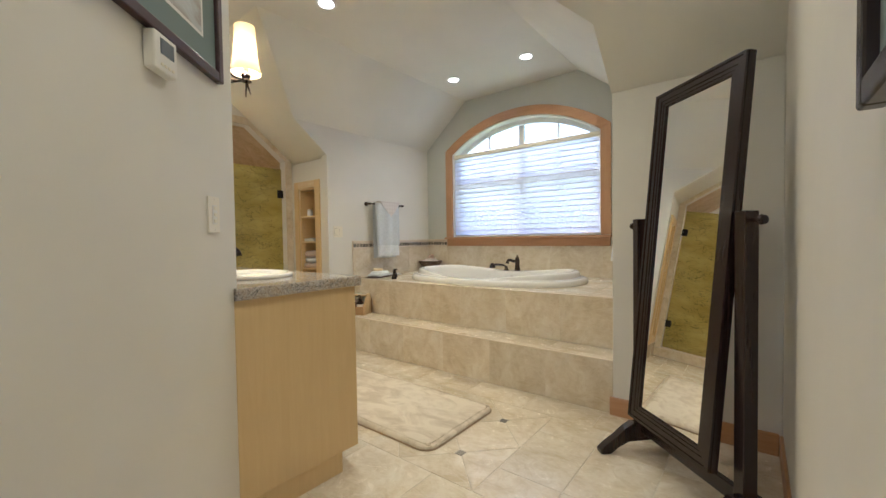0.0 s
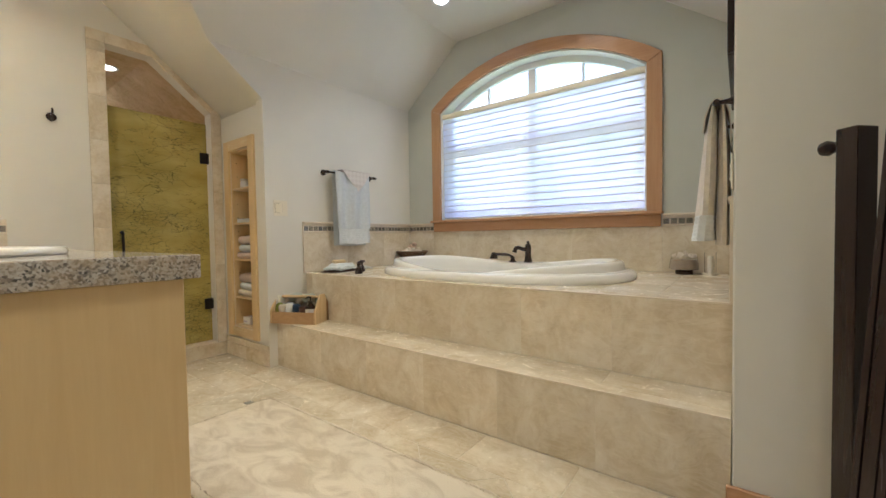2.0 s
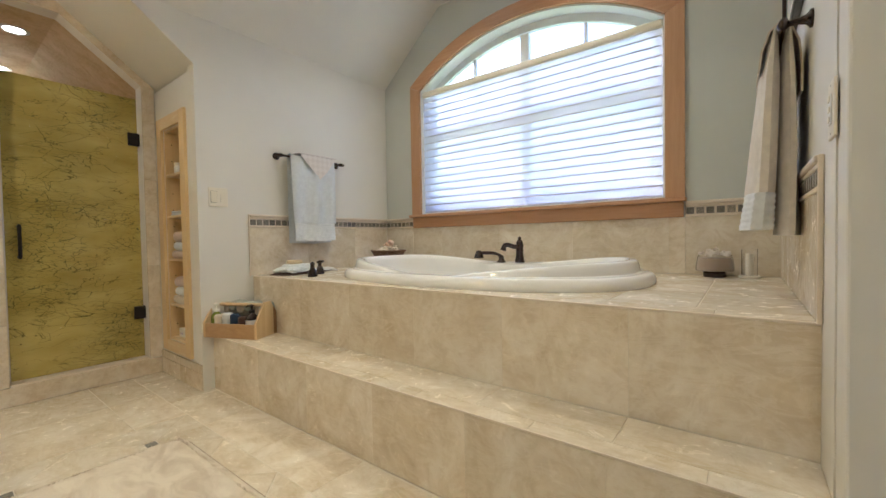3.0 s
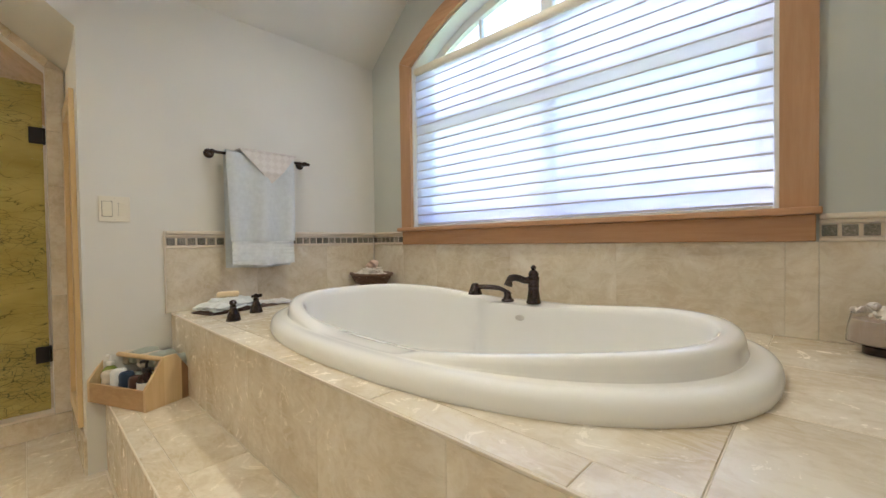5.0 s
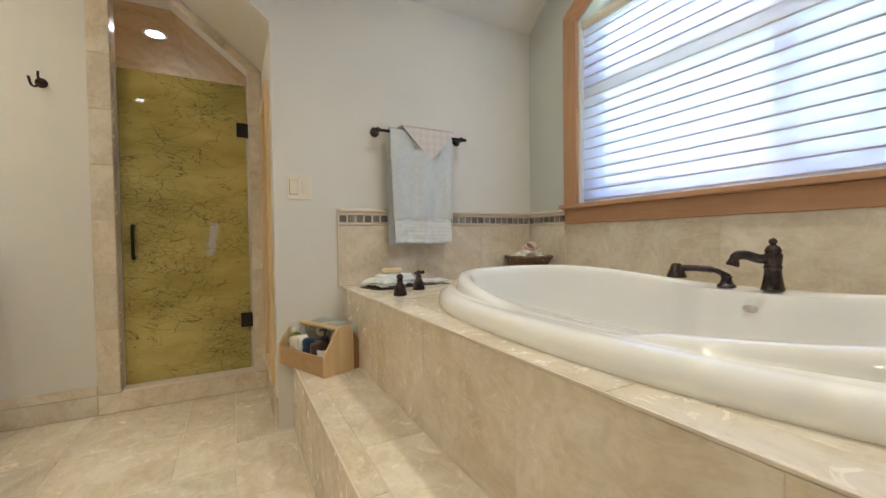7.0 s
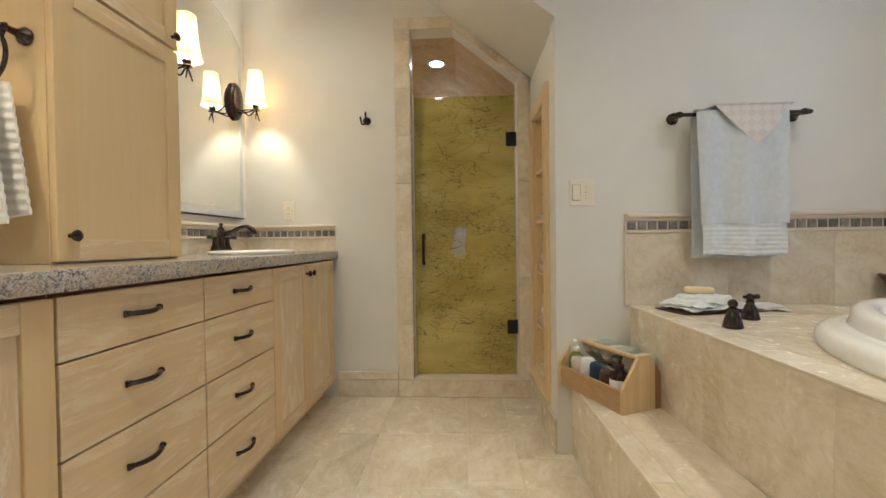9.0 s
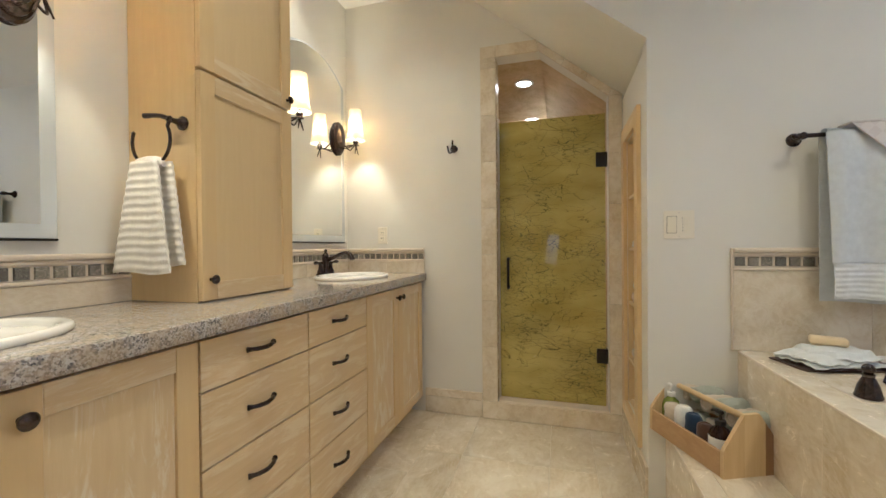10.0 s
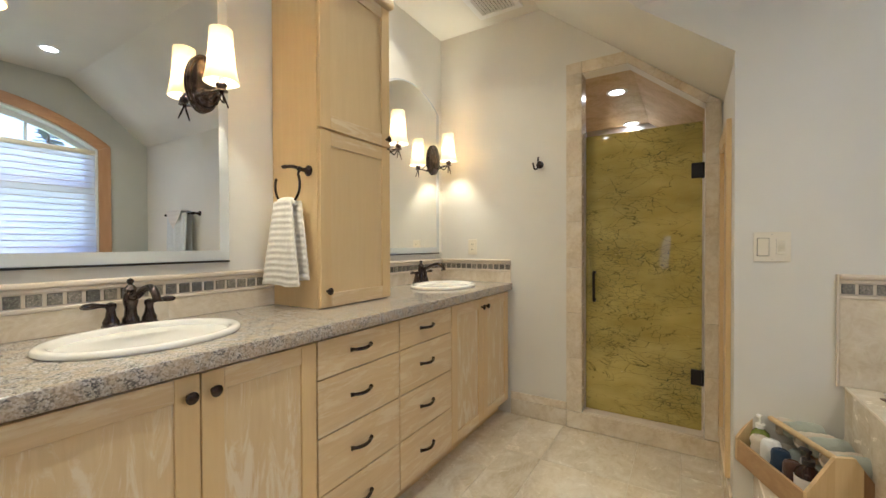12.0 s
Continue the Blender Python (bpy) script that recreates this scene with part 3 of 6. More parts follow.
for r in range(4):
    for i in range(1, k - 1 + 1):
        a, b = i % k, (i + 1) % k
        if i == 0:
            continue
        s = ((r + 1) % 4) * k
        bm.faces.new((bm.verts[r * k + a], bm.verts[r * k + b], bm.verts[s + b], bm.verts[s + a]))
part("jamb", bm, M["white_paint"], window, "white painted jamb")
FY0, FY1 = YW + 0.11, YW + 0.15


def frame_loop(h, r, z0):
    return [(WXC + h, z0), (WXC - h, z0)] + arc(r, h)


part("window_frame", slab(frame_loop(WHALF - 0.013, WARC_R - 0.013, WSILL + 0.002), [frame_loop(WHALF - 0.075, WARC_R - 0.065, WSILL + 0.07)], on_y(FY0, 1), 0.04), M["white_paint"], window)
part("mullion", box(WXC - 0.035, WXC + 0.035, FY0 - 0.008, FY1, WSILL + 0.072, 2.462, 0.004), M["white_paint"], window)
for sx in (-1, 1):
    x0, x1 = WXC + sx * 0.037, WXC + sx * (WHALF - 0.077)
    part("transom", box(x0, x1, FY0 - 0.004, FY1, 1.80, 1.885, 0.004), M["white_paint"], window)
    xm = WXC + sx * 0.45
    part("muntin", box(xm - 0.011, xm + 0.011, FY0 + 0.004, FY1 - 0.004, 1.887, WARC_Z + math.sqrt(1.524 ** 2 - 0.462 ** 2) - 0.002, 0.002), M["white_paint"], window)
pn = part("pane", slab(frame_loop(WHALF - 0.077, WARC_R - 0.067, WSILL + 0.072), [], on_y(FY0 + 0.018, 1), 0.004), M["pane"], window)
pn.visible_shadow = False

# sheer shade
blind = thing("window_shade", (WXC, YW, 1.15), "white sheer horizontal shade lowered over the arched window", "window shade")
BX0, BX1, BY = WXC - WHALF + 0.018, WXC + WHALF - 0.018, YW + 0.022
bm = box(BX0 - 0.004, BX1 + 0.004, BY - 0.02, BY + 0.05, 2.168, 2.216, 0.014, 3)
part("headrail", bm, M["ivory"], blind, "beige rounded headrail", True)
part("bottom_rail", box(BX0, BX1, BY + 0.004, BY + 0.03, 1.152, 1.164, 0.004, 2), M["ivory"], blind)
PITCH = 0.0595


def strip(x0, x1, prof):
    """Thin sheet bent along a (y, z) profile, 1.2 mm thick."""
    bm = bmesh.new()
    rows = []
    for off in (0.0, 0.0012):
        rows.append([(bm.verts.new((x0, y + off * 0.6, z + off)), bm.verts.new((x1, y + off * 0.6, z + off))) for y, z in prof])
    for r in rows:
        for a, b in zip(r, r[1:]):
            bm.faces.new((a[0], a[1], b[1], b[0]))
    for i in (0, -1):
        bm.faces.new((rows[0][i][0], rows[0][i][1], rows[1][i][1], rows[1][i][0]))
    return bm


first = None
for i in range(17):
    z = 1.170 + PITCH * i
    if first is None:
        first = part("vane", strip(BX0 + 0.002, BX1 - 0.002, [(BY + 0.004, z), (BY + 0.012, z + 0.002), (BY + 0.024, z + 0.009), (BY + 0.034, z + 0.019), (BY + 0.040, z + 0.028)]), M["vane"], blind)
    else:
        o = new("vane", first.data)
        o.parent, o.matrix_parent_inverse = blind, first.matrix_parent_inverse
        o.matrix_basis = Matrix.Translation((0, 0, PITCH * i))
hem = None
for i in range(17):
    z = 1.168 + PITCH * i
    if hem is None:
        hem = part("hem", box(BX0 + 0.001, BX1 - 0.001, BY - 0.0032, BY - 0.0008, z, z + 0.0072, 0.0005), M["hem"], blind, "beige hem line of a vane")
    else:
        o = new("hem", hem.data)
        o.parent, o.matrix_parent_inverse = blind, hem.matrix_parent_inverse
        o.matrix_basis = Matrix.Translation((0, 0, PITCH * i))
part("sheer", strip(BX0, BX1, [(BY + 0.002, 1.164), (BY + 0.002, 2.17)]), M["sheer"], blind, "see-through white front fabric")
part("cord", tube([(BX0 - 0.002, BY - 0.012, 2.18), (BX0 - 0.001, BY - 0.012, 1.45)], 0.0018, 6), M["white"], blind)

# ---- the bathtub ----


def smooth01(x, a, b):
    t = min(1, max(0, (x - a) / (b - a)))
    return t * t * (3 - 2 * t)


bathtub = thing("bathtub", (TX, TY, DECK_Z), "glossy biscuit-coloured oval drop-in bathtub set in the tiled deck", "bathtub")
bm = bmesh.new()
Z0 = DECK_Z + 0.0005
rings = []
TUB_RINGS = ((0.004, 0.0, 0), (0.0, 0.010, 0), (0.001, 0.024, 0), (0.006, 0.038, 0), (0.015, 0.048, 0), (0.028, 0.0535, 0), (0.044, 0.055, 0), (0.058, 0.0535, 0.02),
             (0.066, 0.054, 0.12), (0.070, 0.056, 0.4), (0.073, 0.060, 0.72), (0.080, 0.066, 0.93), (0.092, 0.0695, 1.0), (0.108, 0.070, 1.0), (0.122, 0.068, 0.98), (0.131, 0.060, 0.92), (0.136, 0.044, 0.75), (0.140, 0.0, 0.4),
             (0.146, -0.09, 0.1), (0.157, -0.20, 0), (0.170, -0.29, 0), (0.205, -0.345, 0), (0.26, -0.372, 0), (0.34, -0.38, 0), (0.44, -0.382, 0))
for d, dz, up in TUB_RINGS:
    ring = []
    for x, y in sell(d, count=144):
        u = abs(x - TX) / TA
        lift = -0.008 + 0.052 * smooth01(u, 0.12, 0.85)
        # the arm rest: a ledge inside the front rim, stepped at one end and run out at the other
        ledge = smooth01(x, -2.34, -2.06) * (1 - smooth01(x, -1.735, -1.705)) if y < TY - 0.25 else 0.0
        inner = smooth01(d, 0.118, 0.130) * (1 - smooth01(d, 0.16, 0.27))
        perch = smooth01(x, -2.26, -2.08) * (1 - smooth01(x, -1.83, -1.66)) if y > TY + 0.25 else 0.0
        y += 0.050 * ledge * inner - 0.075 * perch * inner
        z = dz + lift * up - 0.010 * ledge * smooth01(d, 0.07, 0.085) * (1 - smooth01(d, 0.132, 0.137))
        ring.append(bm.verts.new((x, y, Z0 + z)))
    rings.append(ring)
for a, b in zip(rings, rings[1:]):
    for i in range(144):
        j = (i + 1) % 144
        bm.faces.new((a[i], a[j], b[j], b[i]))
bm.faces.new(rings[-1])
part("shell", bm, M["tub"], bathtub, "", True)
part("overflow_badge", lathe([(0.0, 0.004), (0.02, 0.003), (0.024, 0.0)], 20, (TX + 0.02, TY + TB - 0.2165, Z0 - 0.002), 1.0, 0.55, Euler((radians(75), 0, 0)).to_matrix()), M["chrome"], bathtub, "small grey oval badge", True)

# ---- the vanity ----
VF, VB = 1.30, YV + 0.001


def door_panel(parent, x0, x1, z0, z1, knob_x, knob_z, y=VF, name="door", panel="maple_panel"):
    """Shaker door: two stiles, two rails and a recessed panel, with a knob."""
    w = 0.062
    d = part(name, box(x0 + w - 0.006, x1 - w + 0.006, y + 0.002, y + 0.012, z0 + w - 0.006, z1 - w + 0.006, 0), M[panel], parent)
    for a, b in ((x0, x0 + w), (x1 - w, x1)):
        part("stile", box(a, b, y + 0.001, y + 0.021, z0, z1, 0.0015), M["maple"], d)
    for a, b in ((z0, z0 + w), (z1 - w, z1)):
        part("rail", box(x0 + w + 0.0004, x1 - w - 0.0004, y + 0.001, y + 0.0205, a, b, 0.0015), M["maple_h"], d)
    if knob_x is not None:
        part("knob", lathe([(0.0065, 0), (0.0055, 0.010), (0.008, 0.014), (0.0155, 0.019), (0.0165, 0.024), (0.012, 0.029), (0, 0.031)], 20, (knob_x, y + 0.021, knob_z), 1, 1, Euler((radians(-90), 0, 0)).to_matrix()), M["bronze"], d, "dark bronze knob", True)
    return d


def pull(parent, x, z, y, w=0.1):
    """Bow handle with two flared feet."""
    pts = curve_pts([(x - w / 2 - 0.006, y + 0.001, z), (x - w / 2 + 0.004, y + 0.008, z), (x - w / 3.4, y + 0.018, z - 0.001), (x, y + 0.024, z - 0.002), (x + w / 3.4, y + 0.018, z - 0.001), (x + w / 2 - 0.004, y + 0.008, z), (x + w / 2 + 0.006, y + 0.001, z)], 4)
    k = len(pts) - 1
    r = [(0.0075, 0.0095, 0.0095, 0.0070, 0.0085, 0.0060)[min(i, k - i)] if min(i, k - i) < 6 else 0.0050 + 0.0022 * math.sin(math.pi * i / k) for i in range(k + 1)]
    part("pull", tube(pts, r, 8), M["bronze"], parent, "dark bronze bow pull", True)


def carcass(name, x0, x1, label):
    x0, x1 = min(x0, x1), max(x0, x1)
    t = thing(name, ((x0 + x1) / 2, VF, 0), label, "vanity cabinet", "vanity cabinets")
    part("body", box(x0 + 0.0005, x1 - 0.0005, VB, VF, 0.105, 0.909, 0.001), M["maple"], t)
    # thin dark sheet standing in for shade in the gaps
    part("face", box(x0 + 0.001, x1 - 0.001, VF + 0.0001, VF + 0.0007, 0.108, 0.907, 0), M["front_gap_shade"], t, "dark red-brown sheet painted as the shade between the fronts")
    part("toe_kick", box(x0 + 0.0005, x1 - 0.0005, VB, VF - 0.07, 0.001, 0.1045, 0), M["maple"], t)
    return t


VX = (-1.39, -2.28, -2.750, -3.217, -4.058)
cab = carcass("vanity_cabinet", VX[0], VX[1], "light maple vanity cabinet with two shaker doors under the sink")
part("end_panel", box(VX[0] + 0.0005, VX[0] + 0.012, VB, VF + 0.02, 0.105, 0.909, 0.002), M["maple"], cab, "plain maple end panel")
door_panel(cab, -1.885, VX[0] - 0.004, 0.112, 0.898, -1.855, 0.845)
door_panel(cab, VX[1] + 0.004, -1.889, 0.112, 0.898, -1.918, 0.845)
for x0, x1 in ((VX[2], VX[1]), (VX[3], VX[2])):
    t = carcass("drawer_cabinet", x0, x1, "light maple drawer cabinet with four drawers and bronze pulls")
    zs = (0.112, 0.338, 0.548, 0.757, 0.900)
    for i in range(4):
        d = part("drawer", box(x0 + 0.003, x1 - 0.003, VF + 0.001, VF + 0.021, zs[i] + 0.0025, zs[i + 1] - 0.0025, 0.0015), M["maple_h"], t)
        pull(d, (x0 + x1) / 2 + 0.016, (zs[i] + zs[i + 1]) / 2 + 0.006, VF + 0.021, 0.105)
cab = carcass("vanity_cabinet", VX[4], VX[3], "light maple vanity cabinet with two shaker doors beside the shower wall")
door_panel(cab, -3.615, VX[3] - 0.004, 0.112, 0.898, -3.588, 0.845)
door_panel(cab, VX[4] + 0.030, -3.619, 0.112, 0.898, -3.648, 0.845)

SINKS = ((-1.887, 1.03), (-3.622, 1.02))


def ellipse(cx, cy, a, b, n=48):
    return [(cx + a * math.cos(2 * math.pi * i / n), cy + b * math.sin(2 * math.pi * i / n)) for i in range(n)]


bm = slab(rect(XS + 0.0005, -1.365, VB, 1.338), [ellipse(x, y, 0.232, 0.172) for x, y in SINKS], on_z(0.957, -1), 0.0475)
ct = thing("countertop", (-2.7, 1.05, 0.957), "speckled grey granite countertop on the maple vanity", "countertop")
part("top", bm, M["granite"], ct)
part("front_edge", box(XS + 0.0005, -1.3655, 1.3382, 1.345, 0.9095, 0.9568, 0.003, 2), M["granite"], ct, "eased granite front edge", True)
part("end_edge", box(-1.3648, -1.358, VB, 1.345, 0.9095, 0.9568, 0.003, 2), M["granite"], ct, "eased granite end edge", True)

for k, (cx, cy) in enumerate(SINKS):
    s = thing("sink", (cx, cy, 0.95), "white oval drop-in sink set in the granite counter", "sink", "vanity sinks")
    prof = [(0.985, 0.0), (1.0, 0.004), (1.0, 0.010), (0.985, 0.016), (0.95, 0.019), (0.90, 0.018), (0.86, 0.012), (0.83, -0.01), (0.80, -0.05), (0.72, -0.09), (0.55, -0.125), (0.30, -0.14), (0.10, -0.143)]
    part("basin", lathe([(r * 0.262, z) for r, z in prof], 56, (cx, cy, 0.9575), 1.0, 0.205 / 0.262), M["porcelain"], s, "", True)
    part("drain", lathe([(0, 0.004), (0.018, 0.003), (0.022, 0.0)], 20, (cx, cy, 0.9575 - 0.1425)), M["bronze"], s, "dark bronze drain", True)
    f = thing("sink_faucet", (cx - 0.03, 0.812, 0.957), "oil-rubbed bronze sink faucet with two lever handles", "faucet", "vanity faucets")
    fx, fy, fz = cx - 0.03, 0.812, 0.9675
    part("base", box(fx - 0.078, fx + 0.078, fy - 0.024, fy + 0.024, fz - 0.010, fz + 0.014, 0.010, 3), M["bronze"], f, "", True)
    body = [(0.024, 0.012), (0.025, 0.025), (0.019, 0.035), (0.017, 0.06), (0.022, 0.085), (0.020, 0.105), (0.015, 0.115), (0.020, 0.125), (0.014, 0.135), (0.006, 0.142), (0.011, 0.150), (0.009, 0.158), (0, 0.164)]
    part("body", lathe(body, 20, (fx, fy, fz)), M["bronze"], f, "", True)
    pts = curve_pts([(fx, fy + 0.01, fz + 0.098), (fx, fy + 0.05, fz + 0.106), (fx, fy + 0.105, fz + 0.130), (fx, fy + 0.155, fz + 0.138), (fx, fy + 0.185, fz + 0.118), (fx, fy + 0.190, fz + 0.096)], 6)
    part("spout", tube(pts, [0.013] * 8 + [0.012] * (len(pts) - 12) + [0.013, 0.015, 0.016, 0.016], 12), M["bronze"], f, "", True)
    for sx in (-1, 1):
        h = part("handle", lathe([(0.022, 0.012), (0.023, 0.022), (0.015, 0.04), (0.012, 0.062), (0.016, 0.072), (0.014, 0.082), (0, 0.088)], 18, (fx + sx * 0.055, fy, fz)), M["bronze"], f, "", True)
        lp = [(fx + sx * 0.055, fy, fz + 0.074), (fx + sx * 0.085, fy + 0.004, fz + 0.079), (fx + sx * 0.105, fy + 0.006, fz + 0.081), (fx + sx * 0.125, fy + 0.008, fz + 0.080), (fx + sx * 0.135, fy + 0.009, fz + 0.079)]
        part("lever", tube(lp, [0.006, 0.007, 0.011, 0.010, 0.004], 10), M["bronze"], h, "", True)

# tower cabinet on the counter
tw = thing("tower_cabinet", (-2.76, 0.9, 0.957), "tall light maple cabinet with two shaker doors standing on the counter", "cabinet")
part("body", box(-3.0, -2.52, VB + 0.002, 1.046, 0.9575, 2.505, 0.001), M["maple"], tw)
door_panel(tw, -2.997, -2.522, 0.963, 1.749, -2.556, 1.035, 1.046, "door", "maple_plain")
door_panel(tw, -2.997, -2.522, 1.762, 2.49, -2.968, 1.80, 1.046, "door", "maple_plain")
part("crown", box(-3.02, -2.50, VB + 0.002, 1.085, 2.5055, 2.56, 0.008, 2), M["maple_h"], tw, "maple crown moulding")
rg = thing("towel_ring", (-2.52, 0.99, 1.57), "dark bronze open towel ring on the side of the tower cabinet", "towel ring")
rx = -2.519
part("mount", lathe([(0.024, 0), (0.024, 0.006), (0.018, 0.012), (0.010, 0.022), (0.009, 0.045), (0.013, 0.05), (0.008, 0.058), (0, 0.06)], 20, (rx, 0.995, 1.572), 1, 1, Euler((0, radians(90), 0)).to_matrix()), M["bronze"], rg, "", True)
cy, cz, rr = 0.912, 1.508, 0.085
pts = [(rx + 0.05, cy + rr * math.cos(radians(a)), cz + rr * math.sin(radians(a))) for a in range(30, -206, -8)]
part("ring", tube([(rx + 0.05, 0.995, 1.572)] + pts, 0.0055, 8), M["bronze"], rg, "", True)
part("finial", lathe([(0, -0.008), (0.008, 0), (0, 0.008)], 12, pts[-1]), M["bronze"], rg, "", True)
pts = curve_pts([(rx + 0.05, 0.995, 1.574), (rx + 0.052, 0.95, 1.588), (rx + 0.055, 0.89, 1.592)], 6)
part("arm", tube(pts, [0.008] * 10 + [0.009] * (len(pts) - 10), 8), M["bronze"], rg, "", True)


def hang(name, parent, mat, x, y0, y1, z_top, z_bot, waves, amp, thick, spread=0.0, bottom_dip=0.0, along="y", label="", phase=0.0, rows=26, cols=30, rib=0.0, lean=0.0, pitch=0.0195):
    """Cloth panel hanging from z_top to z_bot with soft upright folds; thick, closed."""
    bm = bmesh.new()
    grid = []
    for side in (0, 1):
        g = []
        for r in range(rows + 1):
            t = r / rows
            z = z_top + (z_bot - z_top) * t
            row = []
            for c in range(cols + 1):
                s = c / cols
                mid = (y0 + y1) / 2
                u = mid + (y0 - mid + (y1 - y0) * s) * (1 + spread * (t - 0.5) * 2)
                w = amp * (0.35 + 0.65 * t) * math.sin(waves * 2 * math.pi * s + phase + 0.6 * t) + 0.25 * amp * math.sin(waves * 5.1 * s + 3 * t)
                ribz = rib * (0.5 - 0.5 * math.cos(2 * math.pi * ((z_top - z) / pitch + 0.25 * math.sin(2.5 * s + phase)))) if rib else 0
                edge = min(1.0, 8 * min(s, 1 - s) + 0.25)
                off = (thick * edge / 2 + ribz) * (1 if side else -1) + w + lean * t
                zz = z - bottom_dip * t * s + 0.004 * t * math.sin(7 * s + phase)
                row.append(bm.verts.new((x + off, u, zz) if along == "y" else (u, x + off, zz)))
            g.append(row)
        grid.append(g)
    for g in grid:
        for r in range(rows):
            for c in range(cols):
                bm.faces.new((g[r][c], g[r][c + 1], g[r + 1][c + 1], g[r + 1][c]))
    a, b = grid
    for r in range(rows):
        for c in (0, cols):
            bm.faces.new((a[r][c], a[r + 1][c], b[r + 1][c], b[r][c]))
    for c in range(cols):
        for r in (0, rows):
            bm.faces.new((a[r][c], a[r][c + 1], b[r][c + 1], b[r][c]))
    return part(name, bm, mat, parent, label, True)


ht = thing("hand_towel", (-2.47, 0.9, 1.06), "cream ribbed hand towel folded over the towel ring", "hand towel")
hang("front_fold", ht, M["towel_cream"], rx + 0.063, 0.805, 0.995, 1.437, 1.062, 1.3, 0.008, 0.014, 0.34, 0.0, rows=90, rib=0.003, pitch=0.027, lean=0.012)
hang("back_fold", ht, M["towel_cream"], rx + 0.036, 0.835, 1.015, 1.437, 1.085, 0.9, 0.005, 0.014, 0.32, 0.0, phase=1.0, rows=86, rib=0.003, pitch=0.027)
part("top_fold", tube(curve_pts([(rx + 0.05, 0.845, 1.428), (rx + 0.05, 0.88, 1.436), (rx + 0.05, 0.93, 1.436), (rx + 0.05, 0.968, 1.426)], 5), [0.008, 0.013, 0.017] + [0.019] * 10 + [0.017, 0.013, 0.008], 10), M["towel_cream"], ht, "", True)

# mirrors with arched tops and bevelled edges, and the sconces on them
def mirror(x0, x1, spring, top):
    t = thing("wall_mirror", ((x0 + x1) / 2, YV, 1.175), "tall frameless mirror with arched top hanging over a sink", "mirror", "vanity mirrors")

    def outline(d):
        a, b = x0 + d, x1 - d
        h, rise = (b - a) / 2, top - spring - d * 0.2
        r = (h * h + rise * rise) / (2 * rise)
        al = math.asin(h / r)
        c = (a + b) / 2
        return [(b, 1.178 + d), ] + [(c + r * math.sin(al - 2 * al * i / 24), spring + rise - r + r * math.cos(al - 2 * al * i / 24)) for i in range(25)] + [(a, 1.178 + d)]
    o, i = outline(0.0), outline(0.042)
    part("backing", slab(o, [], on_y(YV + 0.001, 1), 0.009), M["rubber"], t)
    bm = bmesh.new()
    k = len(o)
    vs = [bm.verts.new((u, YV + 0.0102, v)) for u, v in o] + [bm.verts.new((u, YV + 0.0145, v)) for u, v in o] + [bm.verts.new((u, YV + 0.0175, v)) for u, v in i]
    for r in (0, k):
        for j in range(k):
            l = (j + 1) % k
            bm.faces.new((vs[r + j], vs[r + l], vs[r + k + l], vs[r + k + j]))
    part("bevel", bm, M["bevel"], t, "bevelled border with its pale reflection put into the colour")
    part("glass", slab(i, [], on_y(YV + 0.0178, -1), 0.004), M["mirror"], t)
    part("bottom_channel", box(x0, x1, YV + 0.001, YV + 0.02, 1.170, 1.1775, 0.001), M["black"], t, "thin dark bottom channel")
    return t


mirror(-2.297, -1.478, 2.275, 2.44)
mirror(-3.995, -3.265, 2.262, 2.40)


SZ = 1.0


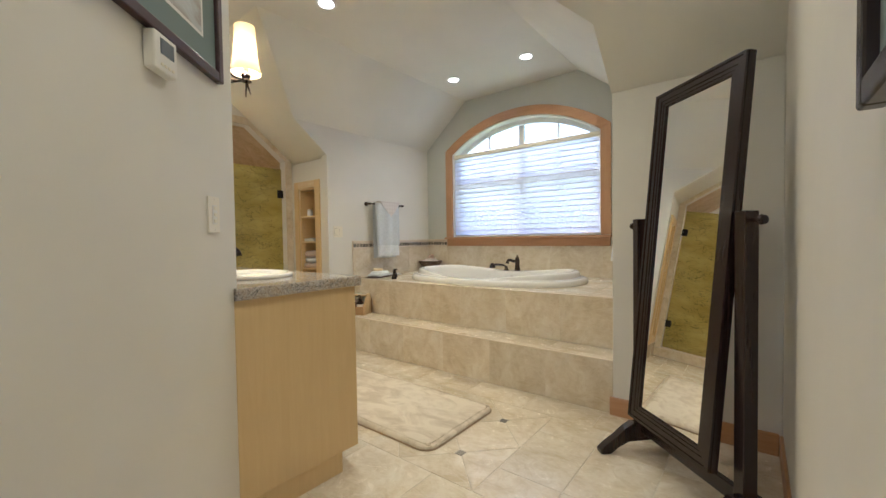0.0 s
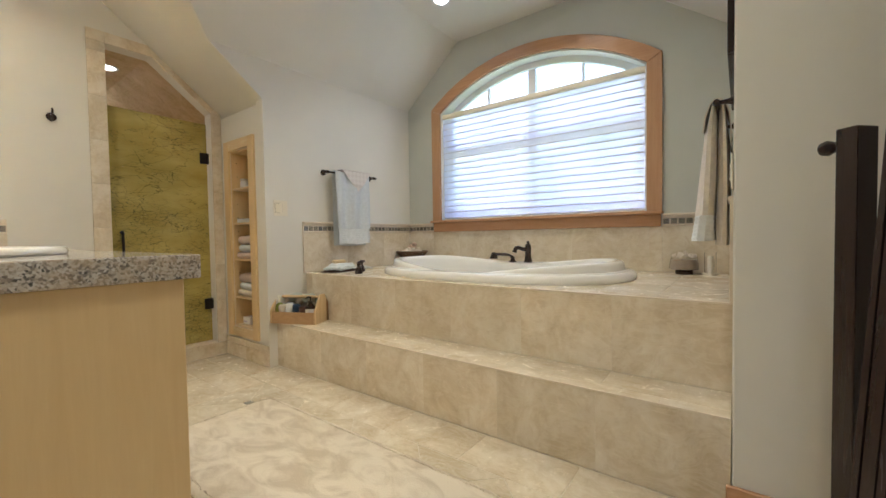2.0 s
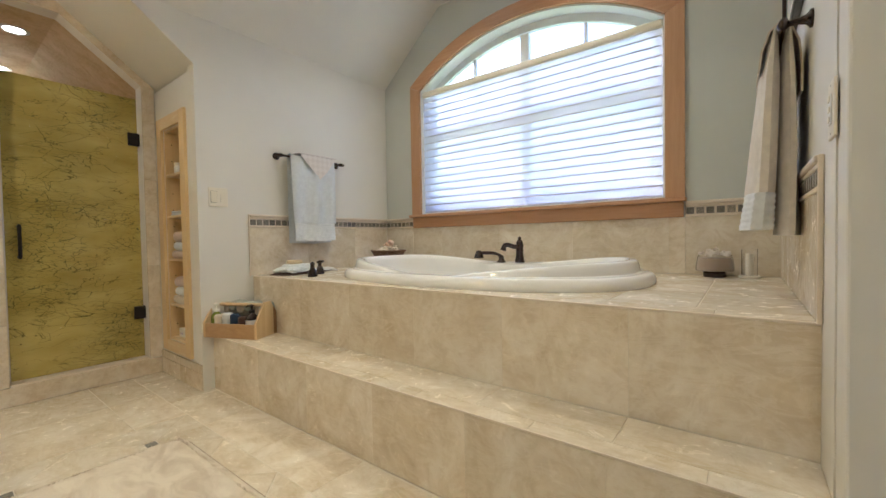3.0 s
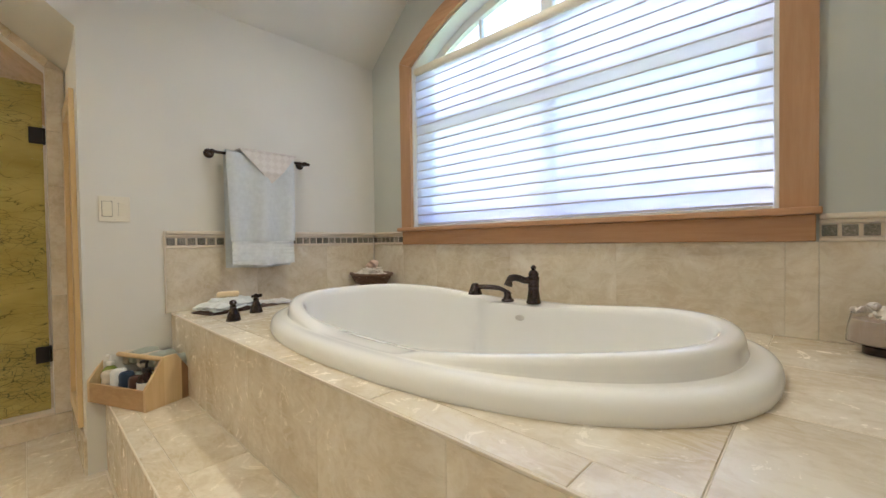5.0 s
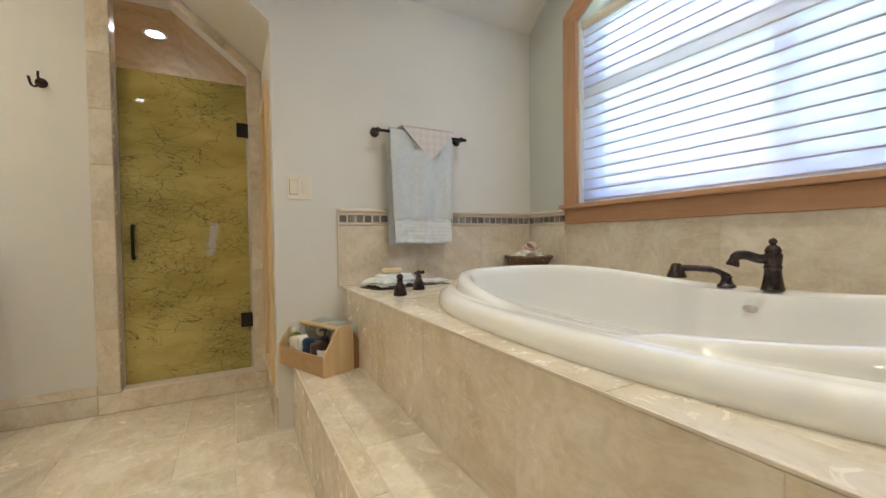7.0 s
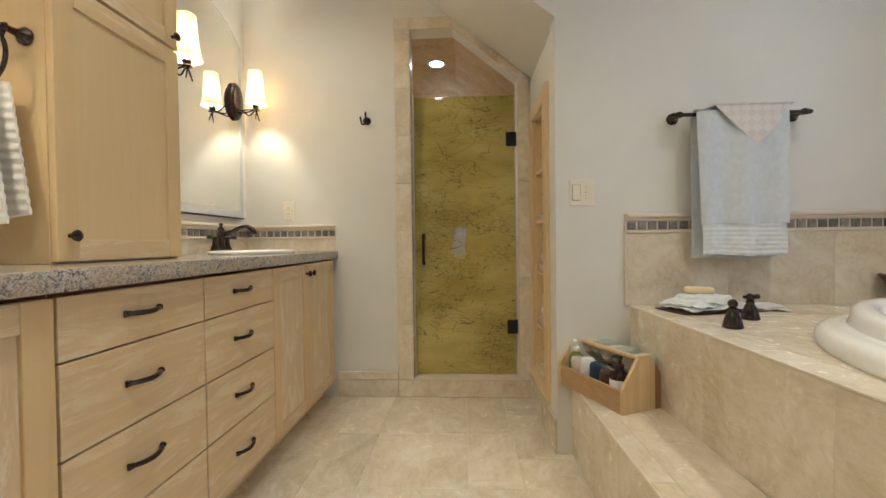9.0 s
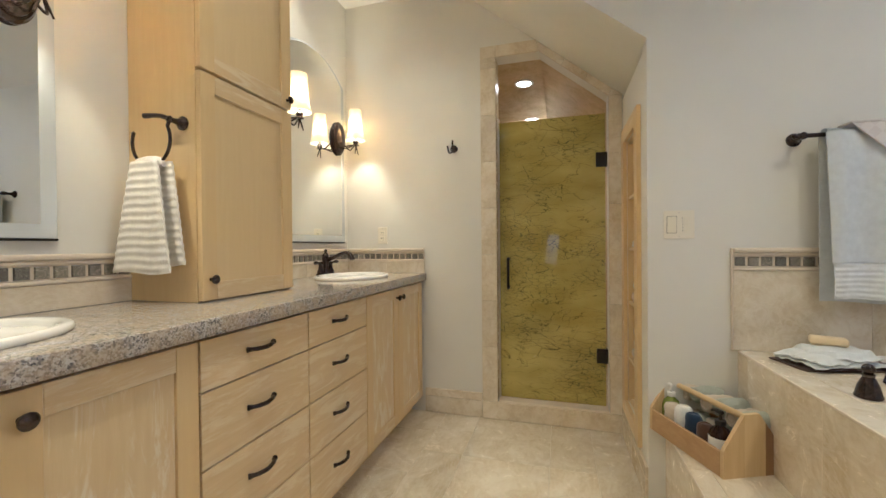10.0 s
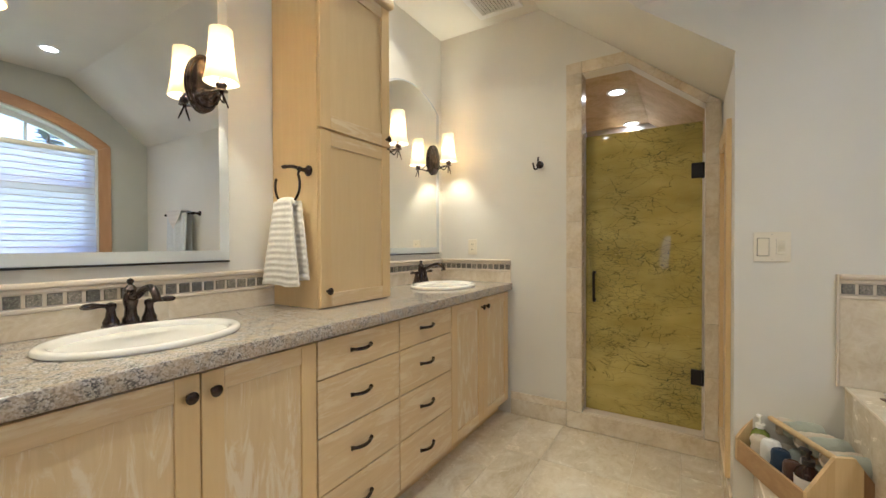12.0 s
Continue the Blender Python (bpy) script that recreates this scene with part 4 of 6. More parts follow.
def sconce(x):
    y = YV + 0.0185
    t = thing("wall_sconce", (x, y, SZ + 0.895), "bronze wall sconce with a flared frosted glass shade, lit", "wall sconce", "vanity sconces")
    rot = Euler((radians(-90), 0, 0)).to_matrix()
    part("backplate", lathe([(0.112, 0.0), (0.116, 0.006), (0.116, 0.013), (0.106, 0.022), (0.099, 0.022), (0.094, 0.031), (0.055, 0.040), (0, 0.043)], 40, (x, y, SZ + 0.895), 0.55, 1.0, rot), M["bronze"], t, "oval bronze backplate", True)
    cx, cy = x, YV + 0.158
    for a in (-0.045, 0.0, 0.045):
        pts = curve_pts([(x + a * 0.8, y + 0.02, SZ + 0.83 + abs(a)), (x + a * 1.2, y + 0.06, SZ + 0.825), (cx + a * 0.5, cy - 0.03, SZ + 0.836), (cx, cy, SZ + 0.845)], 6)
        part("arm", tube(pts, 0.0045, 7), M["bronze"], t, "", True)
    for a in (-0.014, 0.014):
        pts = curve_pts([(cx, cy, SZ + 0.842), (cx + a * 0.6, cy + 0.004, SZ + 0.815), (cx + a * 1.6, cy + 0.008, SZ + 0.778)], 5)
        part("twig", tube(pts, [0.004] * 8 + [0.003] * (len(pts) - 8), 6), M["bronze"], t, "", True)
    part("cup", lathe([(0.010, 0), (0.024, 0.004), (0.022, 0.010), (0.014, 0.014), (0.020, 0.024), (0.021, 0.032), (0.012, 0.042), (0.011, 0.07)], 18, (cx, cy, SZ + 0.834)), M["bronze"], t, "", True)
    part("candle", lathe([(0.0105, 0.0), (0.0105, 0.05), (0, 0.05)], 14, (cx, cy, SZ + 0.87)), M["wax"], t, "cream candle sleeve", True)
    bm = bmesh.new()
    prof = [(0.064, SZ + 0.872), (0.0605, SZ + 0.885), (0.055, SZ + 0.91), (0.049, SZ + 0.95), (0.044, SZ + 1.01), (0.041, SZ + 1.076)]
    bm_lathe(bm, prof + [(r - 0.003, z) for r, z in prof[::-1]] + [prof[0]], 32, (cx, cy, 0))
    for f in [f for f in bm.faces if len(f.verts) > 4]:
        bm.faces.remove(f)
    part("shade", bm, M["shade"], t, "frosted glass shade, glowing", True)
    l = bpy.data.lights.new("bulb", "POINT")
    l.energy, l.color, l.shadow_soft_size = BULB_WATTS, (1.0, 0.77, 0.42), 0.02
    o = new("bulb", l)
    o.parent, o.matrix_parent_inverse = t, world_of(t).inverted()
    o.matrix_basis = Matrix.Translation((cx, cy, SZ + 0.965))
    return t


for x in (-2.190, -1.560, -3.905, -3.294):
    sconce(x)


# recessed ceiling lights
def downlight(x, y, z, tilt=0.0, watts=CAN_WATTS):
    t = thing("recessed_light", (x, y, z), "round recessed ceiling light with a white trim ring, lit", "ceiling light", "recessed lights")
    r = Euler((radians(tilt), 0, 0)).to_matrix()
    part("trim_ring", lathe([(0.075, 0.0), (0.075, -0.004), (0.068, -0.008), (0.054, -0.006), (0.052, -0.001)], 32, (x, y, z), 1, 1, r), M["white_paint"], t, "", True)
    l = bpy.data.lights.new("downlight", "AREA")
    l.shape, l.size, l.energy, l.color, l.spread = "DISK", 0.09, watts, (1.0, 0.785, 0.44), radians(125)
    o = new("downlight", l)
    o.parent, o.matrix_parent_inverse = t, world_of(t).inverted()
    o.matrix_basis = Matrix.Translation((x, y, z - 0.012))
    part("lens", lathe([(0.0, -0.003), (0.051, -0.002), (0.052, -0.0008)], 28, (x, y, z), 1, 1, r), M["can_glow"], t, "glowing lens")


# the cans at (-3.3, 1.15) and (-0.1, 0.0) are added only to brighten
for x, y in ((-2.43, 3.6), (-1.555, 3.6), (-2.30, 1.86), (-1.60, 1.86), (-3.3, 1.15), (-0.1, 0.0), (-0.38, 1.36)):
    downlight(x, y, ZC)
for x in (-4.60, -5.53):
    downlight(x, 1.974, 2.399, 0.0, SHOWER_WATTS)

# shower door
sd = thing("shower_door", (-4.13, 2.18, 0.12), "olive art-glass shower door with dark branching veins and black hinges", "shower door")
part("panel", box(-4.136, -4.126, 1.848, 2.508, 0.128, 1.965, 0.0015), M["artglass"], sd, "olive glass with dark branching veins")
for z in (0.444, 1.676):
    h = part("hinge", box(-4.150, -4.112, 2.452, 2.519, z - 0.045, z + 0.045, 0.003), M["black"], sd, "square black hinge")
    part("hinge_barrel", tube([(-4.112, 2.512, z - 0.03), (-4.112, 2.512, z + 0.03)], 0.006, 8), M["black"], h, "", True)
hx = -4.126
pts = curve_pts([(hx, 1.905, 1.05), (hx + 0.035, 1.905, 1.055), (hx + 0.042, 1.905, 1.03), (hx + 0.042, 1.905, 0.96), (hx + 0.042, 1.905, 0.89), (hx + 0.035, 1.905, 0.865), (hx, 1.905, 0.87)], 5)
part("handle", tube(pts, 0.009, 10), M["black"], sd, "black D-shaped handle", True)
structure("threshold", box(-4.165, XS + 0.004, 1.842, 2.518, 0.105, 0.124, 0.003), M["trimstone"], "cream stone shower threshold")
structure("door_jamb", box(-4.15, -4.112, 1.8370, 1.8475, 0.125, 1.99, 0.001), M["chrome"], "slim metal shower door jamb")

# ---- cheval mirror ----
ch = thing("cheval_mirror", (-0.05, 2.14, 0), "dark espresso wooden cheval mirror standing on the tiles, tilted back", "mirror")
A, B = Vector((-0.279, 2.323, 0)), Vector((0.187, 1.872, 0))
U = (B - A).normalized()
N = Vector((U.y, -U.x, 0))
if N.y > 0:
    N = -N
MID = (A + B) / 2
HALF = (B - A).length / 2


def cv(u, n, z):
    return MID + U * u + N * n + Vector((0, 0, z))


def obox(u0, u1, n0, n1, z0, z1, bevel=0.003, fn=cv):
    bm = box(u0, u1, n0, n1, z0, z1, bevel, 2)
    for q in bm.verts:
        q.co = fn(q.co.x, q.co.y, q.co.z)
    return bm


HZ, TILT_A = 1.187, radians(5.7)


def tv(u, n, z):
    """A place on the tilted panel: the foot swings forward, the head back."""
    dz = z - HZ
    return cv(u, n * math.cos(TILT_A) - dz * math.sin(TILT_A), HZ + dz * math.cos(TILT_A) + n * math.sin(TILT_A))


PW, PB, PT = HALF - 0.066, 0.215, 1.837
for s in (-1, 1):
    h = HALF - (0.024 if s > 0 else 0.0)
    p = part("post", obox(s * h - 0.022, s * h + 0.022, -0.03, 0.03, 0.07, 1.222), M["espresso"], ch)
    outline = [(-0.235, 0.0), (-0.18, 0.0), (-0.14, 0.03), (-0.08, 0.055), (0.08, 0.055), (0.14, 0.03), (0.18, 0.0), (0.235, 0.0), (0.24, 0.022), (0.205, 0.05), (0.15, 0.085), (0.10, 0.125), (0.055, 0.15), (-0.055, 0.15), (-0.10, 0.125), (-0.15, 0.085), (-0.205, 0.05), (-0.24, 0.022)]
    outline = [(n * 0.77 if n < -0.06 else n, z) for n, z in outline]
    bm = slab(outline, [], lambda n, z, w, s=s, h=h: cv(s * h - 0.021 + w, n, z), 0.042)
    part("foot", bm, M["espresso"], ch, "curved splayed foot")
    part("knob", lathe([(0.006, 0), (0.006, 0.022), (0.014, 0.028), (0.019, 0.04), (0.016, 0.052), (0, 0.058)], 18, cv(s * (h + 0.02), 0, HZ), 1, 1, (U * s).to_track_quat("Z", "Y").to_matrix()), M["espresso"], ch, "", True)
part("stretcher", obox(-HALF + 0.022, HALF - 0.046, -0.014, 0.014, 0.10, 0.165), M["espresso"], ch)
fr = part("mirror_frame", slab([(-PW, PB), (PW, PB), (PW, PT), (-PW, PT)], [[(-PW + 0.072, PB + 0.072), (PW - 0.072, PB + 0.072), (PW - 0.072, PT - 0.072), (-PW + 0.072, PT - 0.072)]], lambda u, z, w: tv(u, 0.012 - w, z), 0.03), M["espresso"], ch)
for d0, d1, n1 in ((0.002, 0.014, 0.024), (0.016, 0.040, 0.020), (0.042, 0.056, 0.017), (0.058, 0.070, 0.0145)):
    part("moulding", slab([(-PW + d0, PB + d0), (PW - d0, PB + d0), (PW - d0, PT - d0), (-PW + d0, PT - d0)], [[(-PW + d1, PB + d1), (PW - d1, PB + d1), (PW - d1, PT - d1), (-PW + d1, PT - d1)]], lambda u, z, w: tv(u, n1 - w, z), n1 - 0.0122), M["espresso"], fr)
part("mirror_glass", obox(-PW + 0.0725, PW - 0.0725, 0.000, 0.006, PB + 0.0725, PT - 0.0725, 0, tv), M["mirror"], ch, "plain silvered glass")
part("back_panel", obox(-PW + 0.01, PW - 0.01, -0.024, -0.0185, PB + 0.01, PT - 0.01, 0, tv), M["espresso"], ch)

# ---- bath mat ----
bm = bmesh.new()
R0, R1, R2, R3, RC = -2.80, -1.15, 1.60, 2.285, 0.085


def round_rect(d):
    out = []
    for cx, cy, a0 in ((R1 - RC, R3 - RC, 0), (R0 + RC, R3 - RC, 90), (R0 + RC, R2 + RC, 180), (R1 - RC, R2 + RC, 270)):
        for k in range(9):
            a = radians(a0 + k * 11.25)
            out.append((cx + (RC - d) * math.cos(a), cy + (RC - d) * math.sin(a)))
    return out


mat_t = thing("bath_mat", ((R0 + R1) / 2, (R2 + R3) / 2, 0), "cream shaggy bath mat with tan binding on the tile floor", "bath mat")
lp = round_rect(0)
prof = ((0.006, 0.0005), (0.004, 0.010), (0.010, 0.019), (0.028, 0.024), (0.060, 0.026))
rings = [[bm.verts.new((x + 0.003 * noise.noise((x * 30, y * 30, d)), y + 0.003 * noise.noise((x * 30, y * 30, d + 5)), z)) for x, y in round_rect(d)] for d, z in prof]
for a, b in zip(rings, rings[1:]):
    for i in range(len(a)):
        j = (i + 1) % len(a)
        bm.faces.new((a[i], a[j], b[j], b[i]))
bm.faces.new(rings[-1])
bm.faces.new(rings[0][::-1])
pile_base = part("mat_top", bm, M["shag"], mat_t, "cream shag pile", True)
part("binding", tube([(x, y, 0.0045) for x, y in lp + lp[:1]], 0.0045, 6), M["shag_edge"], mat_t, "tan bound edge", True)

tuft = bmesh.new()
rng = random.Random(11)
for i in range(60000):
    x, y = rng.uniform(R0 + 0.008, R1 - 0.008), rng.uniform(R2 + 0.008, R3 - 0.008)
    if min(x - R0, R1 - x, y - R2, R3 - y) > 0.035 and math.hypot(max(0, abs(x - (R0 + R1) / 2) - (R1 - R0) / 2 + RC), max(0, abs(y - (R2 + R3) / 2) - (R3 - R2) / 2 + RC)) < RC - 0.035:
        continue
    ex, ey = max(0, abs(x - (R0 + R1) / 2) - (R1 - R0) / 2 + RC), max(0, abs(y - (R2 + R3) / 2) - (R3 - R2) / 2 + RC)
    if math.hypot(ex, ey) > RC - 0.004:
        continue
    h, a = rng.uniform(0.006, 0.014), rng.uniform(0, 6.283)
    lx, ly = 0.010 * noise.noise((x * 9, y * 9, 2)) + rng.uniform(-0.006, 0.006), 0.010 * noise.noise((x * 9, y * 9, 7)) + rng.uniform(-0.006, 0.006)
    edge = min(x - R0, R1 - x, y - R2, R3 - y)
    z = 0.020 if edge > 0.03 else 0.010
    w = 0.0035
    p = [tuft.verts.new((x + w * math.cos(a + k * 2.094), y + w * math.sin(a + k * 2.094), z)) for k in range(3)]
    t = tuft.verts.new((x + lx, y + ly, z + h))
    for k in range(3):
        tuft.faces.new((p[k], p[(k + 1) % 3], t))
tagged(part("fringe", tuft, M["shag"], mat_t, "cream yarn tufts"), kind="stuff")

# ---- recessed shelf in the knee wall ----
NX0, NX1, NZ0, NZ1, ND = -3.905, -3.585, 0.26, 1.72, 0.19
ns = thing("recessed_shelf", (-3.745, YN, NZ0), "light maple recessed wall shelf holding folded towels and small jars", "shelf")
for a, b in ((-3.985, NX0), (NX1, -3.505)):
    part("face_stile", box(a, b, YN - 0.02, YN - 0.0005, 0.185, 1.80, 0.002), M["maple"], ns)
for a, b in ((0.185, NZ0), (NZ1, 1.80)):
    part("face_rail", box(NX0 + 0.0004, NX1 - 0.0004, YN - 0.0195, YN - 0.0005, a, b, 0.002), M["maple_h"], ns)
part("back", box(NX0 + 0.001, NX1 - 0.001, YN + ND, YN + ND + 0.01, NZ0, NZ1, 0), M["maple"], ns)
for a, b in ((NX0 + 0.0006, NX0 + 0.016), (NX1 - 0.016, NX1 - 0.0006)):
    sp = part("side", box(a, b, YN + 0.0005, YN + ND - 0.0005, NZ0 + 0.0006, NZ1 - 0.0006, 0), M["maple"], ns)
    for zz in range(12):
        for yy in (0.04, 0.15):
            xx = b if a < -3.7 else a
            part("peg_hole", box(xx - 0.0012, xx + 0.0012, YN + yy - 0.003, YN + yy + 0.003, NZ0 + 0.1 + zz * 0.115, NZ0 + 0.106 + zz * 0.115, 0), M["gap_shade"], sp)
SHELVES = (NZ0 + 0.016, 0.513, 0.828, 1.126, 1.411)
for z in SHELVES + (NZ1 - 0.0008,):
    part("shelf_board", box(NX0 + 0.0165, NX1 - 0.0165, YN + 0.004, YN + ND - 0.001, z - 0.0155, z, 0.001), M["maple_h"], ns)


def folded(x, y, z, w, d, h, mat, label, cat="towel", group="", seed=0, turn=0.0):
    """A folded towel: soft stacked layers with round front folds."""
    t = thing("folded_towel", (x, y, z), label, cat, group)
    k = 1 if h > 0.05 else 2
    for i in range(k):
        bm = bm_box(bmesh.new(), -w / 2, w / 2, -d / 2, d / 2, 0, h / k * 0.97, h / k * 0.42, 4)
        bmesh.ops.subdivide_edges(bm, edges=[e for e in bm.edges if e.calc_length() > 0.05], cuts=5, use_grid_fill=True)
        for q in bm.verts:
            nn = noise.noise((q.co.x * 14 + seed, q.co.y * 14, i * 3.0 + seed))
            q.co.z += 0.008 * nn
            q.co.y += 0.005 * noise.noise((q.co.x * 9, i * 5.0 + seed, 1.0))
            q.co.rotate(Euler((0, 0, turn + 0.03 * math.sin(i * 2.0 + seed))))
            q.co += Vector((x, y, z + i * h / k))
        part("fold", bm, mat, t, "", True)
    return t


yc = YN + 0.098
g = "towels on the shelf"
for z0, mats in ((0.828, (("cloth_pink", "faded pink"), ("towel_blue", "pale blue"), ("cloth_pink", "faded pink"))), (0.513, (("cloth_sand", "sand-coloured"), ("towel_band", "pale blue ribbed"), ("cloth_pink", "faded pink")))):
    for i, (mm, cname) in enumerate(mats):
        hh = (0.055, 0.06, 0.075)[i]
        folded(-3.748 + 0.006 * (i % 2), yc + 0.004 * i, z0 + (0.0005, 0.056, 0.117)[i], 0.265 - 0.02 * (i == 1), 0.165, hh, M[mm], cname + " towel folded on the recessed shelf", group=g, seed=i * 7 + z0)
folded(-3.80, yc - 0.01, 1.1265, 0.15, 0.12, 0.035, M["towel_blue"], "small pale blue washcloth folded on the recessed shelf", "washcloth", seed=3, turn=0.2)
jr = thing("jar", (-3.775, 2.645, 1.411), "small white jar with a grey lid on the shelf", "jar")
part("glass_body", lathe([(0.028, 0), (0.030, 0.004), (0.030, 0.05), (0.026, 0.055)], 20, (-3.775, 2.645, 1.4115)), M["paper"], jr, "", True)
part("lid", lathe([(0.029, 0.0555), (0.029, 0.072), (0.027, 0.075), (0, 0.0755)], 20, (-3.775, 2.645, 1.4115)), M["chrome"], jr, "grey screw lid", True)
bxx = thing("small_box", (-3.79, yc - 0.02, SHELVES[0]), "small white cardboard soap box on the bottom shelf", "box")
part("carton", box(-3.85, -3.745, yc - 0.06, yc + 0.01, SHELVES[0] + 0.0005, SHELVES[0] + 0.06, 0.002), M["paper"], bxx)
part("label_bar", box(-3.84, -3.785, yc - 0.0608, yc - 0.0602, SHELVES[0] + 0.02, SHELVES[0] + 0.03, 0), M["lilac"], bxx, "faded print bar")

# ---- towel bars ----
def towel_bar(wall_x, sgn, y0, y1, z, label):
    t = thing("towel_bar", (wall_x, (y0 + y1) / 2, z), label, "towel bar", "bath towel bars")
    rot = Euler((0, radians(90 * sgn), 0)).to_matrix()
    bx = wall_x + sgn * 0.066
    for y in (y0, y1):
        p = part("post", lathe([(0.026, 0), (0.026, 0.006), (0.020, 0.010), (0.014, 0.016), (0.010, 0.03), (0.009, 0.052), (0.014, 0.058), (0.014, 0.072), (0.008, 0.078), (0, 0.081)], 20, (wall_x, y, z), 1, 1, rot), M["bronze"], t, "", True)
        s = 1 if y == y1 else -1
        part("finial", lathe([(0.009, 0.0), (0.013, 0.006), (0.008, 0.012), (0.011, 0.020), (0.006, 0.028), (0, 0.031)], 14, (bx, y + s * 0.008, z), 1, 1, Euler((radians(-90 * s), 0, 0)).to_matrix()), M["bronze"], p, "", True)
    part("rod", tube([(bx, y0, z), (bx, (y0 + y1) / 2, z), (bx, y1, z)], 0.0085, 12), M["bronze"], t, "", True)
    return bx


bx = towel_bar(XL, 1, 3.127, 3.651, 1.553, "dark bronze towel bar on the cream wall")
bt = thing("bath_towel", (bx, 3.39, 0.92), "pale blue bath towel with a waffle band hanging on the bar", "towel")
hang("front_panel", bt, M["towel_blue"], bx + 0.022, 3.192, 3.566, 1.557, 1.068, 2.3, 0.014, 0.009, -0.03, lean=0.008, rows=40, cols=48)
hang("back_panel", bt, M["towel_blue"], bx - 0.022, 3.186, 3.556, 1.557, 0.918, 1.3, 0.005, 0.009, 0.0, phase=0.8)
hang("waffle_band", bt, M["towel_band"], bx + 0.0305, 3.204, 3.556, 1.068, 0.934, 2.3, 0.0125, 0.012, 0.01, phase=0.6, rows=48, cols=60, rib=0.0022, label="white waffle-weave band")
pts = [(bx + 0.024 * math.cos(a), z) for a, z in ((0, 1.556), (0.5, 1.566), (1.2, 1.572), (1.9, 1.572), (2.6, 1.566), (3.14, 1.556))]
bm = bmesh.new()
for y in [3.190 + 0.0374 * i for i in range(11)]:
    for x, z in pts:
        bm.verts.new((x, y, z + 0.002 * math.sin(y * 40)))
bm.verts.ensure_lookup_table()
for i in range(10):
    for j in range(5):
        bm.faces.new([bm.verts[q] for q in (i * 6 + j, i * 6 + j + 1, (i + 1) * 6 + j + 1, (i + 1) * 6 + j)])
bmesh.ops.solidify(bm, geom=bm.faces[:], thickness=0.006)
part("fold_over", bm, M["towel_blue"], bt, "", True)
wc = thing("washcloth", (bx, 3.43, 1.42), "beige waffle washcloth folded in a triangle over the towel", "washcloth")
tri = [(3.252, 1.583), (3.30, 1.535), (3.36, 1.474), (3.425, 1.408), (3.432, 1.408), (3.49, 1.466), (3.54, 1.53), (3.578, 1.583)]
bm = slab(tri[::-1], [], lambda u, v, w: Vector((bx + 0.033 + w + 0.004 * math.sin(40 * u) * (1.583 - v) / 0.17, u, v)), 0.006)
part("front_corner", bm, M["towel_beige"], wc)
bm = box(bx - 0.036, bx + 0.044, 3.25, 3.58, 1.578, 1.588, 0.004, 2)
part("top_fold", bm, M["towel_beige"], wc, "", True)

bx = towel_bar(XR, -1, 3.14, 3.66, 1.553, "dark bronze towel bar on the dormer side wall")
bt = thing("bath_towel", (bx, 3.39, 0.93), "taupe bath towel with a ribbed white band hanging on the bar", "towel")


def drape(name, parent, mat, prof, y0, y1, label="", rib=0.0, pitch=0.019, seed=0.0):
    """Thick folded cloth over a bar: (height, near side, far side) stations, run along the bar with soft folds."""
    bm = bmesh.new()
    rows, cols = [], 26
    steps = []
    for (za, a0, a1), (zb, b0, b1) in zip(prof, prof[1:]):
        k = max(2, int(abs(za - zb) / 0.004)) if rib else max(2, int(abs(za - zb) / 0.02))
        steps += [(za + (zb - za) * i / k, a0 + (b0 - a0) * i / k, a1 + (b1 - a1) * i / k) for i in range(k)]
    steps.append(prof[-1])
    for z, xa, xb in steps:
        t = (prof[0][0] - z) / 0.6
        near, far = [], []
        for c in range(cols + 1):
            f = c / cols
            y = y0 + (y1 - y0) * f + 0.012 * t * math.sin(5 * f + seed)
            pinch = min(1.0, 6 * min(f, 1 - f) + 0.35)
            w = 0.008 * t * math.sin(9 * f + seed + 2 * t) + 0.004 * math.sin(17 * f + seed)
            g = rib * (0.5 - 0.5 * math.cos(2 * math.pi * z / pitch))
            m, hw = (xa + xb) / 2, abs(xb - xa) / 2 * pinch
            near.append(bm.verts.new((m - hw - g + w, y, z)))
            far.append(bm.verts.new((m + hw + g + w, y, z)))
        rows.append(near + far[::-1])
    k = len(rows[0])
    for a, b in zip(rows, rows[1:]):
        for i in range(k):
            q = (i + 1) % k
            bm.faces.new((a[i], a[q], b[q], b[i]))
    bm.faces.new(rows[0])
    bm.faces.new(rows[-1])
    part(name, bm, mat, parent, label, True)


drape("front_panel", bt, M["towel_taupe"], [(1.584, bx - 0.012, bx - 0.001), (1.565, bx - 0.026, bx - 0.010), (1.45, bx - 0.050, bx - 0.007), (1.25, bx - 0.068, bx - 0.012), (1.065, bx - 0.082, bx - 0.018)], 3.19, 3.57)
drape("back_panel", bt, M["towel_taupe"], [(1.584, bx + 0.001, bx + 0.012), (1.565, bx + 0.010, bx + 0.024), (1.45, bx + 0.004, bx + 0.036), (1.2, bx + 0.004, bx + 0.044), (0.925, bx + 0.004, bx + 0.050)], 3.20, 3.56, seed=1.4)
drape("ribbed_band", bt, M["towel_band"], [(1.064, bx - 0.085, bx - 0.016), (0.945, bx - 0.102, bx - 0.022)], 3.185, 3.575, "white ribbed band", rib=0.003)
part("fold_over", tube([(bx, 3.195, 1.574), (bx, 3.3, 1.577), (bx, 3.45, 1.577), (bx, 3.565, 1.574)], 0.017, 12), M["towel_taupe"], bt, "", True)
wc = thing("washcloth", (bx, 3.36, 1.38), "small taupe washcloth draped over the towel bar", "washcloth")
